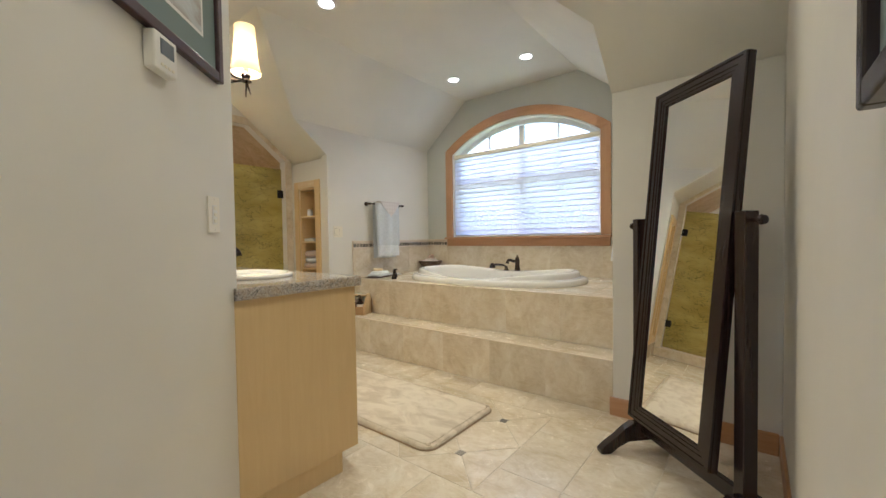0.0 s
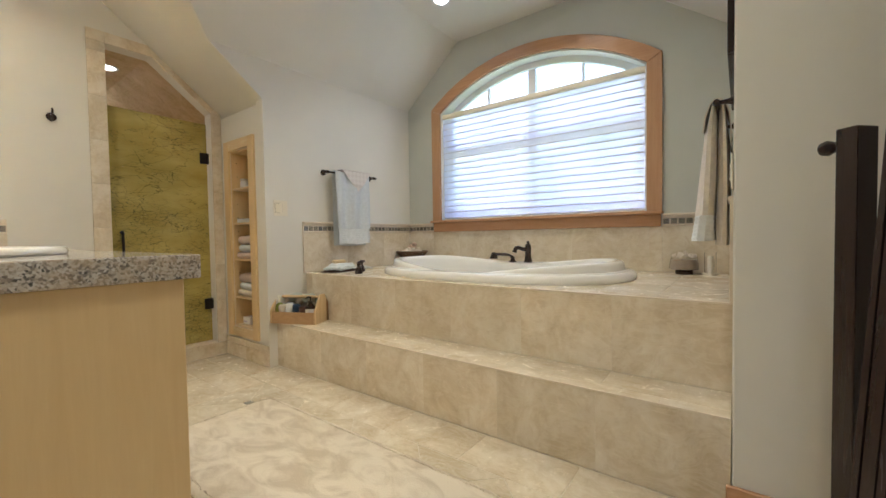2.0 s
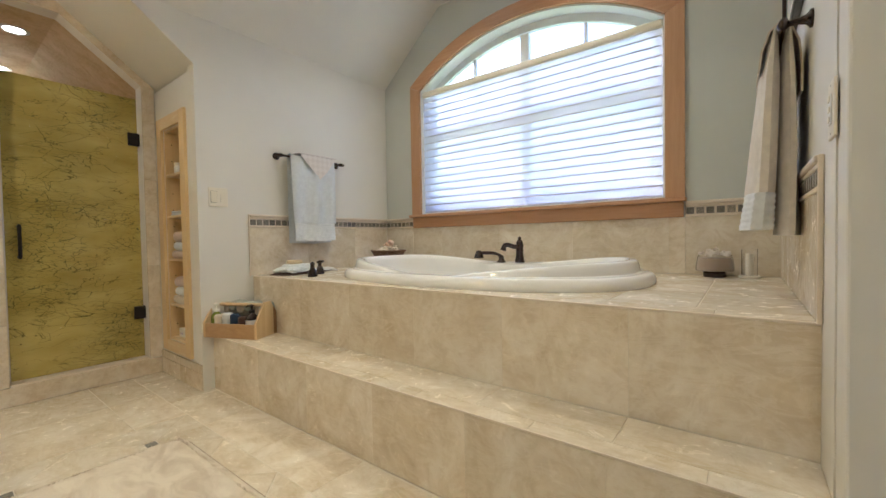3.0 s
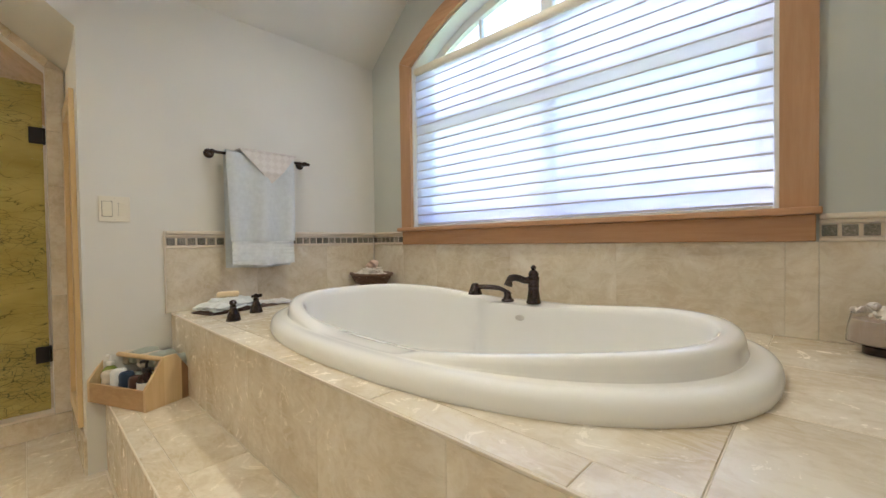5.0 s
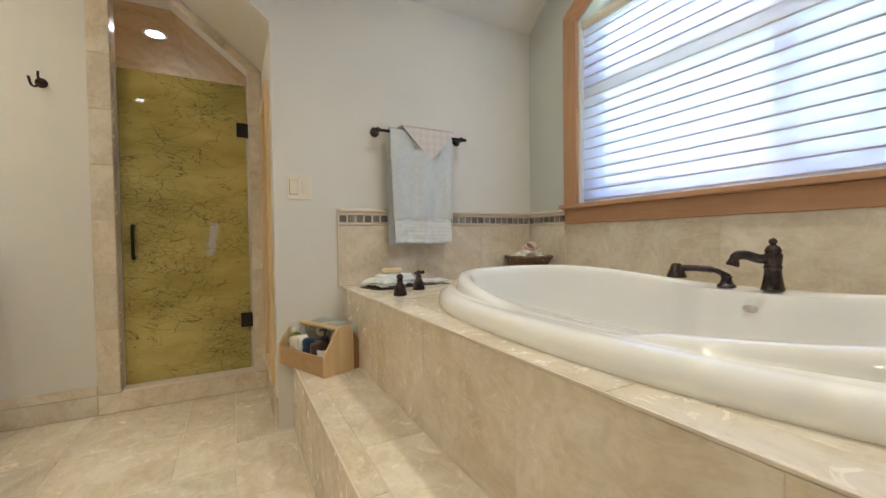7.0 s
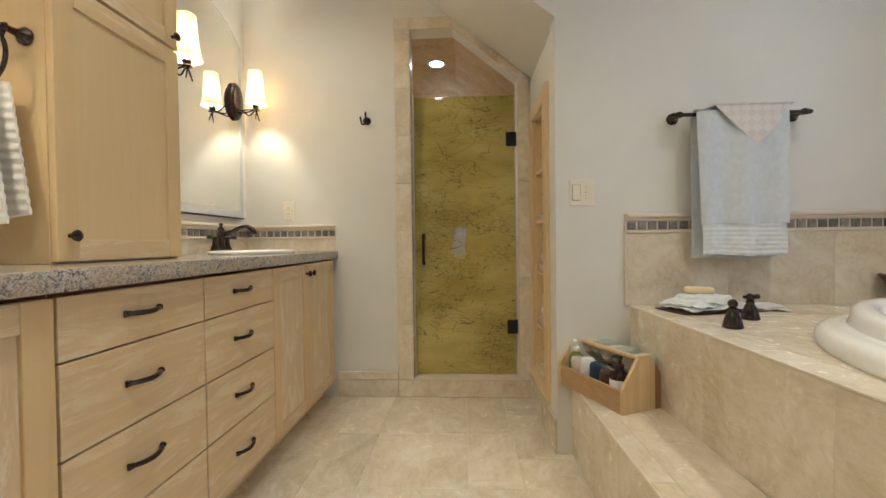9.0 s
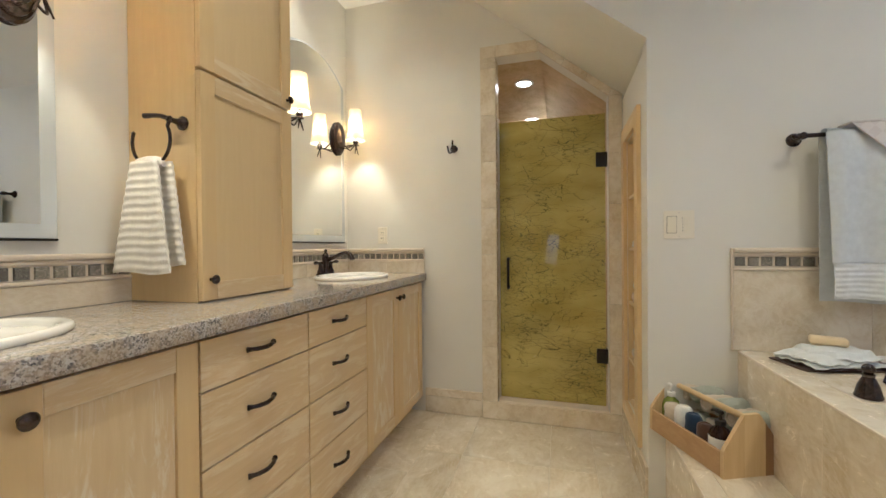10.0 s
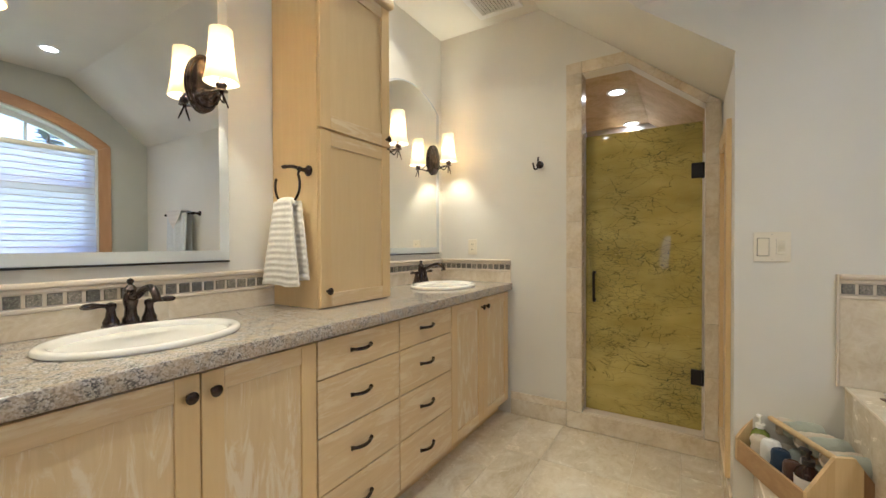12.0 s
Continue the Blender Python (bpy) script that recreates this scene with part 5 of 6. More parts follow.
over = [(-0.058, 1.47), (-0.050, 1.52), (-0.030, 1.578), (-0.012, 1.596), (0.010, 1.597), (0.028, 1.580), (0.046, 1.53), (0.053, 1.46), (0.052, 1.39)]
bm = bmesh.new()
rows = [[bm.verts.new((bx + x, 3.215 + 0.029 * c + 0.01 * math.sin(9 * z + c), z + 0.004 * math.sin(c * 1.7) - (0.020 * abs(c - 5) / 5 if z < 1.48 else 0.0))) for c in range(11)] for x, z in over]
for a, b in zip(rows, rows[1:]):
    for c in range(10):
        bm.faces.new((a[c], a[c + 1], b[c + 1], b[c]))
bmesh.ops.recalc_face_normals(bm, faces=bm.faces[:])
bmesh.ops.solidify(bm, geom=bm.faces[:], thickness=0.005)
part("cloth", bm, M["cloth_sand"], wc, "", True)


# ---- wall plates, pictures, hook, vent ----
def plate(name, to_w, w, h, label, cat, kind="rocker"):
    t = thing(name, to_w(0, 0, 0), label, cat)

    def b(u0, u1, v0, v1, d0, d1, bev=0.001):
        bm = box(u0, u1, v0, v1, d0, d1, bev, 2)
        for q in bm.verts:
            q.co = to_w(q.co.x, q.co.y, q.co.z)
        return bm
    part("cover", b(-w / 2, w / 2, -h / 2, h / 2, 0.0004, 0.0068, 0.0022), M["plate"], t)
    if kind == "outlet":
        for v in (-0.02, 0.02):
            f = part("receptacle", b(-0.017, 0.017, v - 0.015, v + 0.015, 0.0064, 0.0088, 0.002), M["ivory"], t)
            for u in (-0.006, 0.006):
                part("slot", b(u - 0.0012, u + 0.0012, v - 0.004, v + 0.006, 0.0086, 0.0092, 0), M["rubber"], f)
    elif kind == "timer":
        # shade round the rocker, drawn as a thin dark plate
        part("rocker_frame", b(-0.0475, -0.0085, -0.0365, 0.0365, 0.0066, 0.0074, 0.0003), M["gap_shade"], t, "thin dark line painted as shade round the rocker")
        part("rocker", b(-0.046, -0.010, -0.035, 0.035, 0.0066, 0.0115, 0.002), M["ivory"], t)
        for i in range(5):
            part("button", b(0.016, 0.040, -0.030 + i * 0.0135, -0.023 + i * 0.0135, 0.0066, 0.0098, 0.001), M["ivory"], t)
            part("mark", b(0.012, 0.0145, -0.028 + i * 0.0135, -0.025 + i * 0.0135, 0.0066, 0.0074, 0), M["rubber"], t)
    else:
        r = part("rocker", b(-0.0165, 0.0165, -0.033, 0.033, 0.0066, 0.0092, 0.002), M["white"], t)
        for v in (-0.022, 0.0, 0.022):
            part("button", b(-0.009, 0.009, v - 0.006, v + 0.006, 0.0088, 0.0115, 0.001), M["ivory"], r)
    for v in (-h * 0.42, h * 0.42):
        part("screw", b(-0.002, 0.002, v - 0.002, v + 0.002, 0.0066, 0.0075, 0), M["chrome"], t)
    return t


plate("light_switch", lambda u, v, w: Vector((XL + w, 2.721 + u, 1.227 + v)), 0.117, 0.120, "ivory double switch plate with a rocker and timer buttons", "light switch", "timer")
plate("light_switch", lambda u, v, w: Vector((XR - w, 2.775 - u, 1.20 + v)), 0.075, 0.125, "ivory rocker switch plate on the dormer wall", "light switch")
plate("wall_outlet", lambda u, v, w: Vector((XS + w, 1.018 + u, 1.222 + v)), 0.073, 0.117, "ivory electrical outlet beside the mirror", "outlet", "outlet")
plate("light_switch", lambda u, v, w: on_diag(0.175 + u, 1.232 + v, w), 0.076, 0.125, "white dimmer switch plate on the angled entry wall", "light switch")
th = thing("thermostat", on_diag(0.47, 1.64), "white wall thermostat with a grey display", "thermostat")


def dbox(s0, s1, z0, z1, w0, w1, bev=0.003):
    bm = box(s0, s1, z0, z1, w0, w1, bev, 2)
    for q in bm.verts:
        q.co = on_diag(q.co.x, q.co.y, q.co.z)
    return bm


part("case", dbox(0.415, 0.515, 1.595, 1.695, 0.0005, 0.032, 0.005), M["white"], th)
part("display", dbox(0.432, 0.492, 1.640, 1.682, 0.0315, 0.0335, 0.001), M["lcd"], th, "grey display")
for i in range(4):
    part("button", dbox(0.434 + i * 0.016, 0.444 + i * 0.016, 1.608, 1.616, 0.0315, 0.034, 0.001), M["ivory"], th)


def picture(to_w, w, h, fw, label, frame_mat="walnut"):
    """Framed print: four frame sides, mat board, print and glass."""
    t = thing("framed_picture", to_w(0, 0, 0), label, "picture")

    def b(u0, u1, v0, v1, d0, d1, bev=0.0):
        bm = box(u0, u1, v0, v1, d0, d1, bev, 2)
        for q in bm.verts:
            q.co = to_w(q.co.x, q.co.y, q.co.z)
        return bm
    for u0, u1, v0, v1 in ((0, fw, 0, h), (w - fw, w, 0, h), (fw, w - fw, 0, fw), (fw, w - fw, h - fw, h)):
        part("frame_side", b(u0 + 0.0002, u1 - 0.0002, v0, v1, 0.0006, 0.026, 0.004), M[frame_mat], t)
    part("mat_board", b(fw, w - fw, fw, h - fw, 0.001, 0.012), M["picture_mat"], t, "grey-green mat board")
    part("print", b(fw + 0.09, w - fw - 0.09, fw + 0.09, h - fw - 0.09, 0.0122, 0.0128), M["print"], t, "faded watercolour print")
    part("liner", slab(rect(fw + 0.08, w - fw - 0.08, fw + 0.08, h - fw - 0.08), [rect(fw + 0.09, w - fw - 0.09, fw + 0.09, h - fw - 0.09)], lambda u, v, d: to_w(u, v, 0.0122 + d), 0.001), M["paper"], t)
    return t


picture(lambda u, v, w: on_diag(0.115 + u, 1.70 + v, w), 0.85, 0.62, 0.032, "framed watercolour print in a dark red-brown frame")
picture(lambda u, v, w: Vector((XE - w, 0.70 - u, 1.275 + v)), 0.75, 0.6, 0.03, "framed picture in a black frame on the entry wall", "espresso")
picture(lambda u, v, w: Vector((XR - w, 3.92 - u, 1.70 + v)), 0.95, 0.5, 0.028, "framed picture in a black frame above the towel bar", "espresso")

hk = thing("robe_hook", (XS, 1.551, 1.80), "dark bronze double robe hook on the cream wall", "hook")
rot = Euler((0, radians(90), 0)).to_matrix()
part("rosette", lathe([(0.026, 0), (0.026, 0.006), (0.019, 0.011), (0.010, 0.018), (0.009, 0.03), (0.014, 0.036), (0, 0.046)], 20, (XS, 1.551, 1.798), 1, 1, rot), M["bronze"], hk, "", True)
pts = curve_pts([(XS + 0.03, 1.551, 1.795), (XS + 0.05, 1.545, 1.765), (XS + 0.075, 1.535, 1.762), (XS + 0.085, 1.53, 1.79), (XS + 0.088, 1.528, 1.802)], 5)
part("lower_hook", tube(pts, [0.006] * (len(pts) - 3) + [0.0065, 0.008, 0.005], 8), M["bronze"], hk, "", True)
pts = curve_pts([(XS + 0.03, 1.551, 1.80), (XS + 0.045, 1.551, 1.825), (XS + 0.04, 1.551, 1.845)], 5)
part("upper_hook", tube(pts, 0.006, 8), M["bronze"], hk, "", True)

vt = thing("ceiling_vent", (-3.8, 1.30, ZC), "white slatted exhaust vent in the ceiling", "vent")
part("frame", slab(rect(-3.94, -3.66, 1.15, 1.47), [rect(-3.90, -3.70, 1.19, 1.43)], on_z(ZC - 0.0005, -1), 0.014), M["white_paint"], vt)
part("backing", box(-3.90, -3.70, 1.19, 1.43, ZC - 0.003, ZC - 0.0006, 0), M["rubber"], vt)
for i in range(11):
    bm = box(-3.8995, -3.7005, -0.008, 0.008, -0.001, 0.001, 0)
    bmesh.ops.rotate(bm, verts=bm.verts, cent=(0, 0, 0), matrix=Matrix.Rotation(radians(38), 3, "X"))
    bmesh.ops.translate(bm, verts=bm.verts, vec=(0, 1.20 + i * 0.022, ZC - 0.009))
    part("slat", bm, M["white_paint"], vt)

# ---- things on the bath deck ----
bf = thing("bath_faucet", (-1.88, 4.0, 0.7655), "oil-rubbed bronze tub spout standing on the tub rim", "faucet")
sx, sy, sz = -1.88, 4.0, DECK_Z + 0.0615
part("body", lathe([(0.032, 0), (0.034, 0.006), (0.031, 0.012), (0.028, 0.03), (0.024, 0.060), (0.0235, 0.072), (0.026, 0.075), (0.026, 0.081), (0.0235, 0.084), (0.025, 0.100), (0.027, 0.118), (0.022, 0.126), (0.024, 0.134), (0.018, 0.146), (0.008, 0.154), (0.013, 0.162), (0.010, 0.170), (0, 0.176)], 28, (sx, sy, sz)), M["bronze"], bf, "", True)
pts = curve_pts([(sx, sy, sz + 0.110), (sx - 0.026, sy - 0.028, sz + 0.106), (sx - 0.052, sy - 0.056, sz + 0.118), (sx - 0.072, sy - 0.078, sz + 0.114), (sx - 0.080, sy - 0.086, sz + 0.082)], 6)
part("spout", tube(pts, [0.016] * (len(pts) - 5) + [0.015, 0.016, 0.019, 0.020, 0.019], 12), M["bronze"], bf, "", True)
hs = thing("hand_shower", (-2.02, 4.0, 0.7655), "oil-rubbed bronze hand shower lying in its cradle on the tub rim", "hand shower")
hx, hy = -2.02, 4.0
part("cradle", lathe([(0.030, 0), (0.031, 0.006), (0.022, 0.014), (0.016, 0.03), (0.020, 0.04), (0, 0.048)], 20, (hx, hy, sz - 0.002)), M["bronze"], hs, "", True)
pts = curve_pts([(hx + 0.01, hy, sz + 0.036), (hx - 0.03, hy - 0.02, sz + 0.058), (hx - 0.08, hy - 0.045, sz + 0.064), (hx - 0.125, hy - 0.07, sz + 0.064)], 5)
part("grip", tube(pts, [0.010] * 6 + [0.012] * (len(pts) - 6), 10), M["bronze"], hs, "", True)
part("spray_head", lathe([(0.012, 0.022), (0.018, 0.016), (0.026, -0.006), (0.034, -0.026), (0.034, -0.032), (0, -0.032)], 22, (hx - 0.137, hy - 0.076, sz + 0.06)), M["bronze"], hs, "", True)
for x, y in ((-2.875, 3.068), (-3.02, 3.225)):
    t = thing("tub_valve_handle", (x, y, DECK_Z), "dark bronze teardrop valve handle on the tiled deck", "faucet handle", "tub valve handles")
    z = DECK_Z + 0.0005
    part("bell", lathe([(0.028, 0), (0.031, 0.003), (0.031, 0.008), (0.0285, 0.011), (0.0275, 0.020), (0.0235, 0.036), (0.017, 0.051), (0.0125, 0.059), (0.0145, 0.063), (0.015, 0.067), (0.009, 0.071), (0, 0.072)], 28, (x, y, z)), M["bronze"], t, "", True)
    k = part("finger_knob", lathe([(0.007, -0.014), (0.011, -0.011), (0.015, -0.004), (0.015, 0.004), (0.010, 0.011), (0.005, 0.014), (0, 0.015)], 20, (x, y, z + 0.082)), M["bronze"], t, "", True)
    ax = Vector((0.80, -0.60, 0.12)) if x > -2.95 else Vector((0.55, 0.80, 0.12))
    c = Vector((x, y, z + 0.084))
    part("lever", tube([c + ax * q for q in (-0.023, -0.018, -0.010, 0.0, 0.010, 0.019, 0.027, 0.031)], [0.0035, 0.0075, 0.0055, 0.009, 0.006, 0.0095, 0.0085, 0.003], 10), M["bronze"], k, "", True)


def crumple(x, y, z, w, d, h, mat, name, label, cat, turn=0.0, seed=0.0, amp=0.01):
    """A loosely folded cloth lying flat: two soft layers with wavy edges."""
    t = thing(name, (x, y, z), label, cat)
    for i in range(2):
        n = 22
        bm = bmesh.new()
        g = []
        for side in (0, 1):
            gg = []
            for r in range(n + 1):
                row = []
                for c in range(n + 1):
                    u, v = (c / n - 0.5) * w * (1 - 0.12 * i), (r / n - 0.5) * d * (1 - 0.1 * i)
                    u += 0.012 * noise.noise((v * 12, seed + i, 0.3))
                    v += 0.012 * noise.noise((u * 12, seed + i, 4.3))
                    edge = min(1.0, 9 * min(c / n, 1 - c / n, r / n, 1 - r / n))
                    base = i * h * 0.52
                    zz = base + (h * 0.5 * (0.25 + 0.75 * edge) if side else 0.0) + (amp * abs(noise.noise((u * 11 + seed, v * 11, i * 2.0))) if side or i else 0)
                    p = Vector((u, v, zz))
                    p.rotate(Euler((0, 0, turn + 0.15 * i)))
                    row.append(bm.verts.new(p + Vector((x, y, z + 0.0006))))
                gg.append(row)
            g.append(gg)
        for gg in g:
            for r in range(n):
                for c in range(n):
                    bm.faces.new((gg[r][c], gg[r][c + 1], gg[r + 1][c + 1], gg[r + 1][c]))
        a, b = g
        for k in range(n):
            for r, q in ((0, 1), (n, 1)):
                bm.faces.new((a[r][k], a[r][k + 1], b[r][k + 1], b[r][k]))
                bm.faces.new((a[k][r], a[k + 1][r], b[k + 1][r], b[k][r]))
        part("layer", bm, mat, t, "", True)
    return t


crumple(-3.225, 3.21, DECK_Z, 0.17, 0.40, 0.014, M["cloth_brown"], "brown_cloth", "dark brown washcloth lying under the other cloths", "washcloth", 0.22, 2.0, 0.020)


def draped(x, y, z, sheets, mat, label, seed):
    """A washcloth folded over itself: thin sheets one on another, their edges sagging and rippled."""
    t = thing("washcloth", (x, y, z), label, "washcloth")
    n = 30
    for i, (w, d, ox, oy, turn, h) in enumerate(sheets):
        bm = bmesh.new()
        rows = []
        for r in range(n + 1):
            row = []
            for c in range(n + 1):
                a, b = c / n - 0.5, r / n - 0.5
                u = a * w + 0.014 * noise.noise((b * 4, seed + i, 0.3)) - 0.02 * w * (abs(b) * 2) ** 3 * (1 if a > 0 else -1)
                v = b * d + 0.016 * noise.noise((a * 4, seed + i, 4.3))
                rim = max(abs(a), abs(b)) * 2
                sag = smooth01(rim, 0.72, 1.0)
                zz = h * (1 - 0.55 * sag) + 0.010 * noise.noise((a * 3.1 + seed, b * 3.7, i * 2.0)) + 0.006 * noise.noise((a * 7 + seed, b * 9, i * 2.0)) * (0.4 + sag)
                p = Vector((u, v, max(0.003 + 0.004 * i, zz)))
                p.rotate(Euler((0, 0, turn)))
                row.append(bm.verts.new(p + Vector((x + ox, y + oy, z))))
            rows.append(row)
        for r in range(n):
            for c in range(n):
                bm.faces.new((rows[r][c], rows[r][c + 1], rows[r + 1][c + 1], rows[r + 1][c]))
        bmesh.ops.recalc_face_normals(bm, faces=bm.faces[:])
        bmesh.ops.solidify(bm, geom=bm.faces[:], thickness=0.0042)
        part("fold", bm, mat, t, "", True)


draped(-3.195, 3.15, DECK_Z + 0.018, ((0.17, 0.27, 0.0, 0.0, 0.30, 0.014), (0.165, 0.24, -0.006, -0.008, 0.42, 0.030), (0.15, 0.20, -0.004, 0.012, 0.12, 0.048)), M["cloth_pale"], "pale blue ribbed washcloth folded loosely on the bath deck", 5.0)
draped(-3.245, 3.40, DECK_Z + 0.003, ((0.11, 0.21, 0.0, 0.0, -0.25, 0.010), (0.10, 0.18, 0.004, 0.004, -0.12, 0.022)), M["cloth_grey"], "pale grey washcloth folded beside the others", 9.0)
sp = thing("soap_bar", (-3.24, 3.16, 0.79), "cream rectangular soap bar lying on the washcloths", "soap")
bm = bm_box(bmesh.new(), -0.03, 0.03, -0.052, 0.052, 0, 0.026, 0.008, 3)
bmesh.ops.rotate(bm, verts=bm.verts, cent=(0, 0, 0), matrix=Matrix.Rotation(radians(-22), 3, "Z"))
bmesh.ops.translate(bm, verts=bm.verts, vec=(-3.235, 3.165, DECK_Z + 0.018 + 0.053))
part("bar", bm, M["soap"], sp, "", True)

# wicker basket with shells
bk = thing("wicker_basket", (-3.2, 4.06, DECK_Z), "dark woven wicker basket heaped with pale seashells on short legs", "basket")
bxc, byc, bz = -3.215, 4.085, DECK_Z + 0.062
part("liner", lathe([(0.0, 0.004), (0.066, 0.006), (0.080, 0.06)], 28, (bxc, byc, bz), 1.65, 1.2), M["wicker"], bk, "", True)
for i in range(6):
    r0 = 0.074 + 0.0045 * i
    pts = [(bxc + 1.65 * (r0 + 0.003 * math.sin(a * 14 + i * math.pi)) * math.cos(a), byc + 1.2 * (r0 + 0.003 * math.sin(a * 14 + i * math.pi)) * math.sin(a), bz + 0.006 + i * 0.0105) for a in [2 * math.pi * k / 84 for k in range(85)]]
    part("strand", tube(pts, 0.0062, 6), M["wicker"], bk, "", True)
pts = [(bxc + 1.65 * (0.103 + 0.002 * math.sin(a * 20)) * math.cos(a), byc + 1.2 * 0.103 * math.sin(a), bz + 0.069 + 0.002 * math.sin(a * 20)) for a in [2 * math.pi * k / 84 for k in range(85)]]
part("rim", tube(pts, 0.0085, 7), M["wicker"], bk, "", True)
for a in (0.6, 2.5, 3.8, 5.6):
    part("leg", tube([(bxc + 0.075 * math.cos(a), byc + 0.055 * math.sin(a), DECK_Z + 0.0005), (bxc + 0.078 * math.cos(a), byc + 0.058 * math.sin(a), bz + 0.012)], 0.005, 6), M["black"], bk)
bm = lathe([(0.096, 0.052), (0.085, 0.068), (0.06, 0.080), (0.03, 0.087), (0, 0.088)], 40, (bxc, byc, bz), 1.62, 1.18)
bmesh.ops.subdivide_edges(bm, edges=bm.edges[:], cuts=1)
for q in bm.verts:
    q.co.z += 0.010 * noise.noise(q.co * 60) + 0.005 * noise.noise(q.co * 140)
part("shell_fill", bm, M["shell"], bk, "bed of small pale shells")
rng = random.Random(4)
for i in range(20):
    a, r = rng.uniform(0, 6.28), rng.uniform(0, 0.075)
    s = rng.uniform(1.1, 1.8)
    tt = Euler((rng.uniform(-0.6, 0.6), rng.uniform(-0.6, 0.6), rng.uniform(0, 6))).to_matrix()
    x, y = bxc + 1.65 * r * math.cos(a), byc + 1.2 * r * math.sin(a)
    t = thing("seashell", (x, y, bz + 0.062), "pale seashell lying in the wicker basket", "seashell", "shells in the basket")
    bm = bmesh.new()
    n = 12
    cen = bm.verts.new((0, -0.016 * s, 0.004))
    ring1 = [bm.verts.new((0.017 * s * math.sin(-1.3 + 2.6 * k / n), -0.016 * s + 0.022 * s * math.cos(-1.3 + 2.6 * k / n), 0.012 * s + 0.0012 * (k % 2))) for k in range(n + 1)]
    ring2 = [bm.verts.new((0.028 * s * math.sin(-1.3 + 2.6 * k / n), -0.016 * s + 0.037 * s * math.cos(-1.3 + 2.6 * k / n), 0.003 + 0.0018 * (k % 2))) for k in range(n + 1)]
    for k in range(n):
        bm.faces.new((cen, ring1[k], ring1[k + 1]))
        bm.faces.new((ring1[k], ring2[k], ring2[k + 1], ring1[k + 1]))
    bmesh.ops.recalc_face_normals(bm, faces=bm.faces[:])
    bmesh.ops.solidify(bm, geom=bm.faces[:], thickness=0.002)
    for q in bm.verts:
        q.co = tt @ q.co + Vector((x, y, bz + 0.078 + 0.016 * (1 - r / 0.075)))
    part("valve", bm, M["shell"], t)
t = thing("conch_shell", (bxc, byc, bz + 0.09), "peach-pink conch shell on top of the basket", "seashell")
bm = bmesh.new()
prev = None
for k in range(40):
    f = k / 39
    a = f * 15
    rr = 0.006 + 0.032 * f
    c = Vector((bxc - 0.06 + 0.10 * f, byc + rr * 0.55 * math.cos(a), bz + 0.118 + rr * 0.55 * math.sin(a)))
    ring = [bm.verts.new(c + Vector((0.35 * rr * math.cos(b), rr * 0.75 * math.sin(b) * math.cos(a) + rr * 0.3 * math.cos(b), rr * 0.75 * math.sin(b)))) for b in [2 * math.pi * j / 8 for j in range(8)]]
    if prev:
        for j in range(8):
            bm.faces.new((prev[j], prev[(j + 1) % 8], ring[(j + 1) % 8], ring[j]))
    prev = ring
bmesh.ops.recalc_face_normals(bm, faces=bm.faces[:])
part("whorl", bm, M["shell_pink"], t, "", True)

# glass bowl with sand and petals, and a candle glass
vs = thing("glass_bowl", (-0.80, 4.135, DECK_Z), "clear glass bowl of grey sand topped with pale dried petals", "bowl")
vx, vy, vz = -0.80, 4.135, DECK_Z + 0.0005
part("foot", lathe([(0.052, 0), (0.052, 0.022), (0.046, 0.026), (0, 0.026)], 28, (vx, vy, vz)), M["bronze"], vs, "dark metal foot", True)
part("sand_fill", lathe([(0.050, 0.0275), (0.082, 0.036), (0.080, 0.07), (0.073, 0.10), (0.0, 0.103)], 32, (vx, vy, vz)), M["sand"], vs, "grey sand filling", True)
gl = part("glass_wall", lathe([(0.054, 0.0265), (0.087, 0.034), (0.085, 0.07), (0.075, 0.118), (0.0725, 0.118), (0.0825, 0.07), (0.0845, 0.0355), (0.0, 0.0285)], 36, (vx, vy, vz)), M["glass"], vs, "clear glass", True)
gl.visible_shadow = False
for i in range(34):
    a, r = rng.uniform(0, 6.28), 0.072 * math.sqrt(rng.random())
    bm = bmesh.new()
    bmesh.ops.create_uvsphere(bm, u_segments=7, v_segments=5, radius=0.0135)
    tt = Euler((rng.uniform(-1, 1), rng.uniform(-1, 1), rng.uniform(0, 6))).to_matrix()
    for q in bm.verts:
        q.co = tt @ Vector((q.co.x, q.co.y * 0.8, q.co.z * 0.28 + 18 * q.co.x ** 2)) + Vector((vx + r * math.cos(a), vy + r * math.sin(a), vz + 0.118 + 0.034 * (1 - r / 0.075) + rng.uniform(-0.004, 0.006)))
    part("petal", bm, M["shell"], vs, "", True)
cd = thing("candle_glass", (-0.652, 4.13, DECK_Z), "cream pillar candle in a tall clear glass on the deck", "candle")
cx, cy = -0.652, 4.13
part("saucer", lathe([(0.042, 0), (0.046, 0.006), (0.044, 0.014), (0, 0.014)], 28, (cx, cy, vz)), M["wax"], cd, "pale stone base", True)
part("wax", lathe([(0.017, 0.0145), (0.017, 0.10), (0.015, 0.125), (0, 0.127)], 20, (cx, cy, vz)), M["wax"], cd, "", True)
gl = part("glass_tube", lathe([(0.034, 0.0145), (0.034, 0.148), (0.0315, 0.148), (0.0315, 0.0165), (0, 0.0165)], 28, (cx, cy, vz)), M["glass"], cd, "clear glass", True)
gl.visible_shadow = False

# ---- wooden caddy on the step ----
CO = Vector((-3.012, 2.760, STEP_Z + 0.0005))
CA = Vector((-0.362, -0.160, 0)).normalized()
CB = Vector((-CA.y, CA.x, 0))
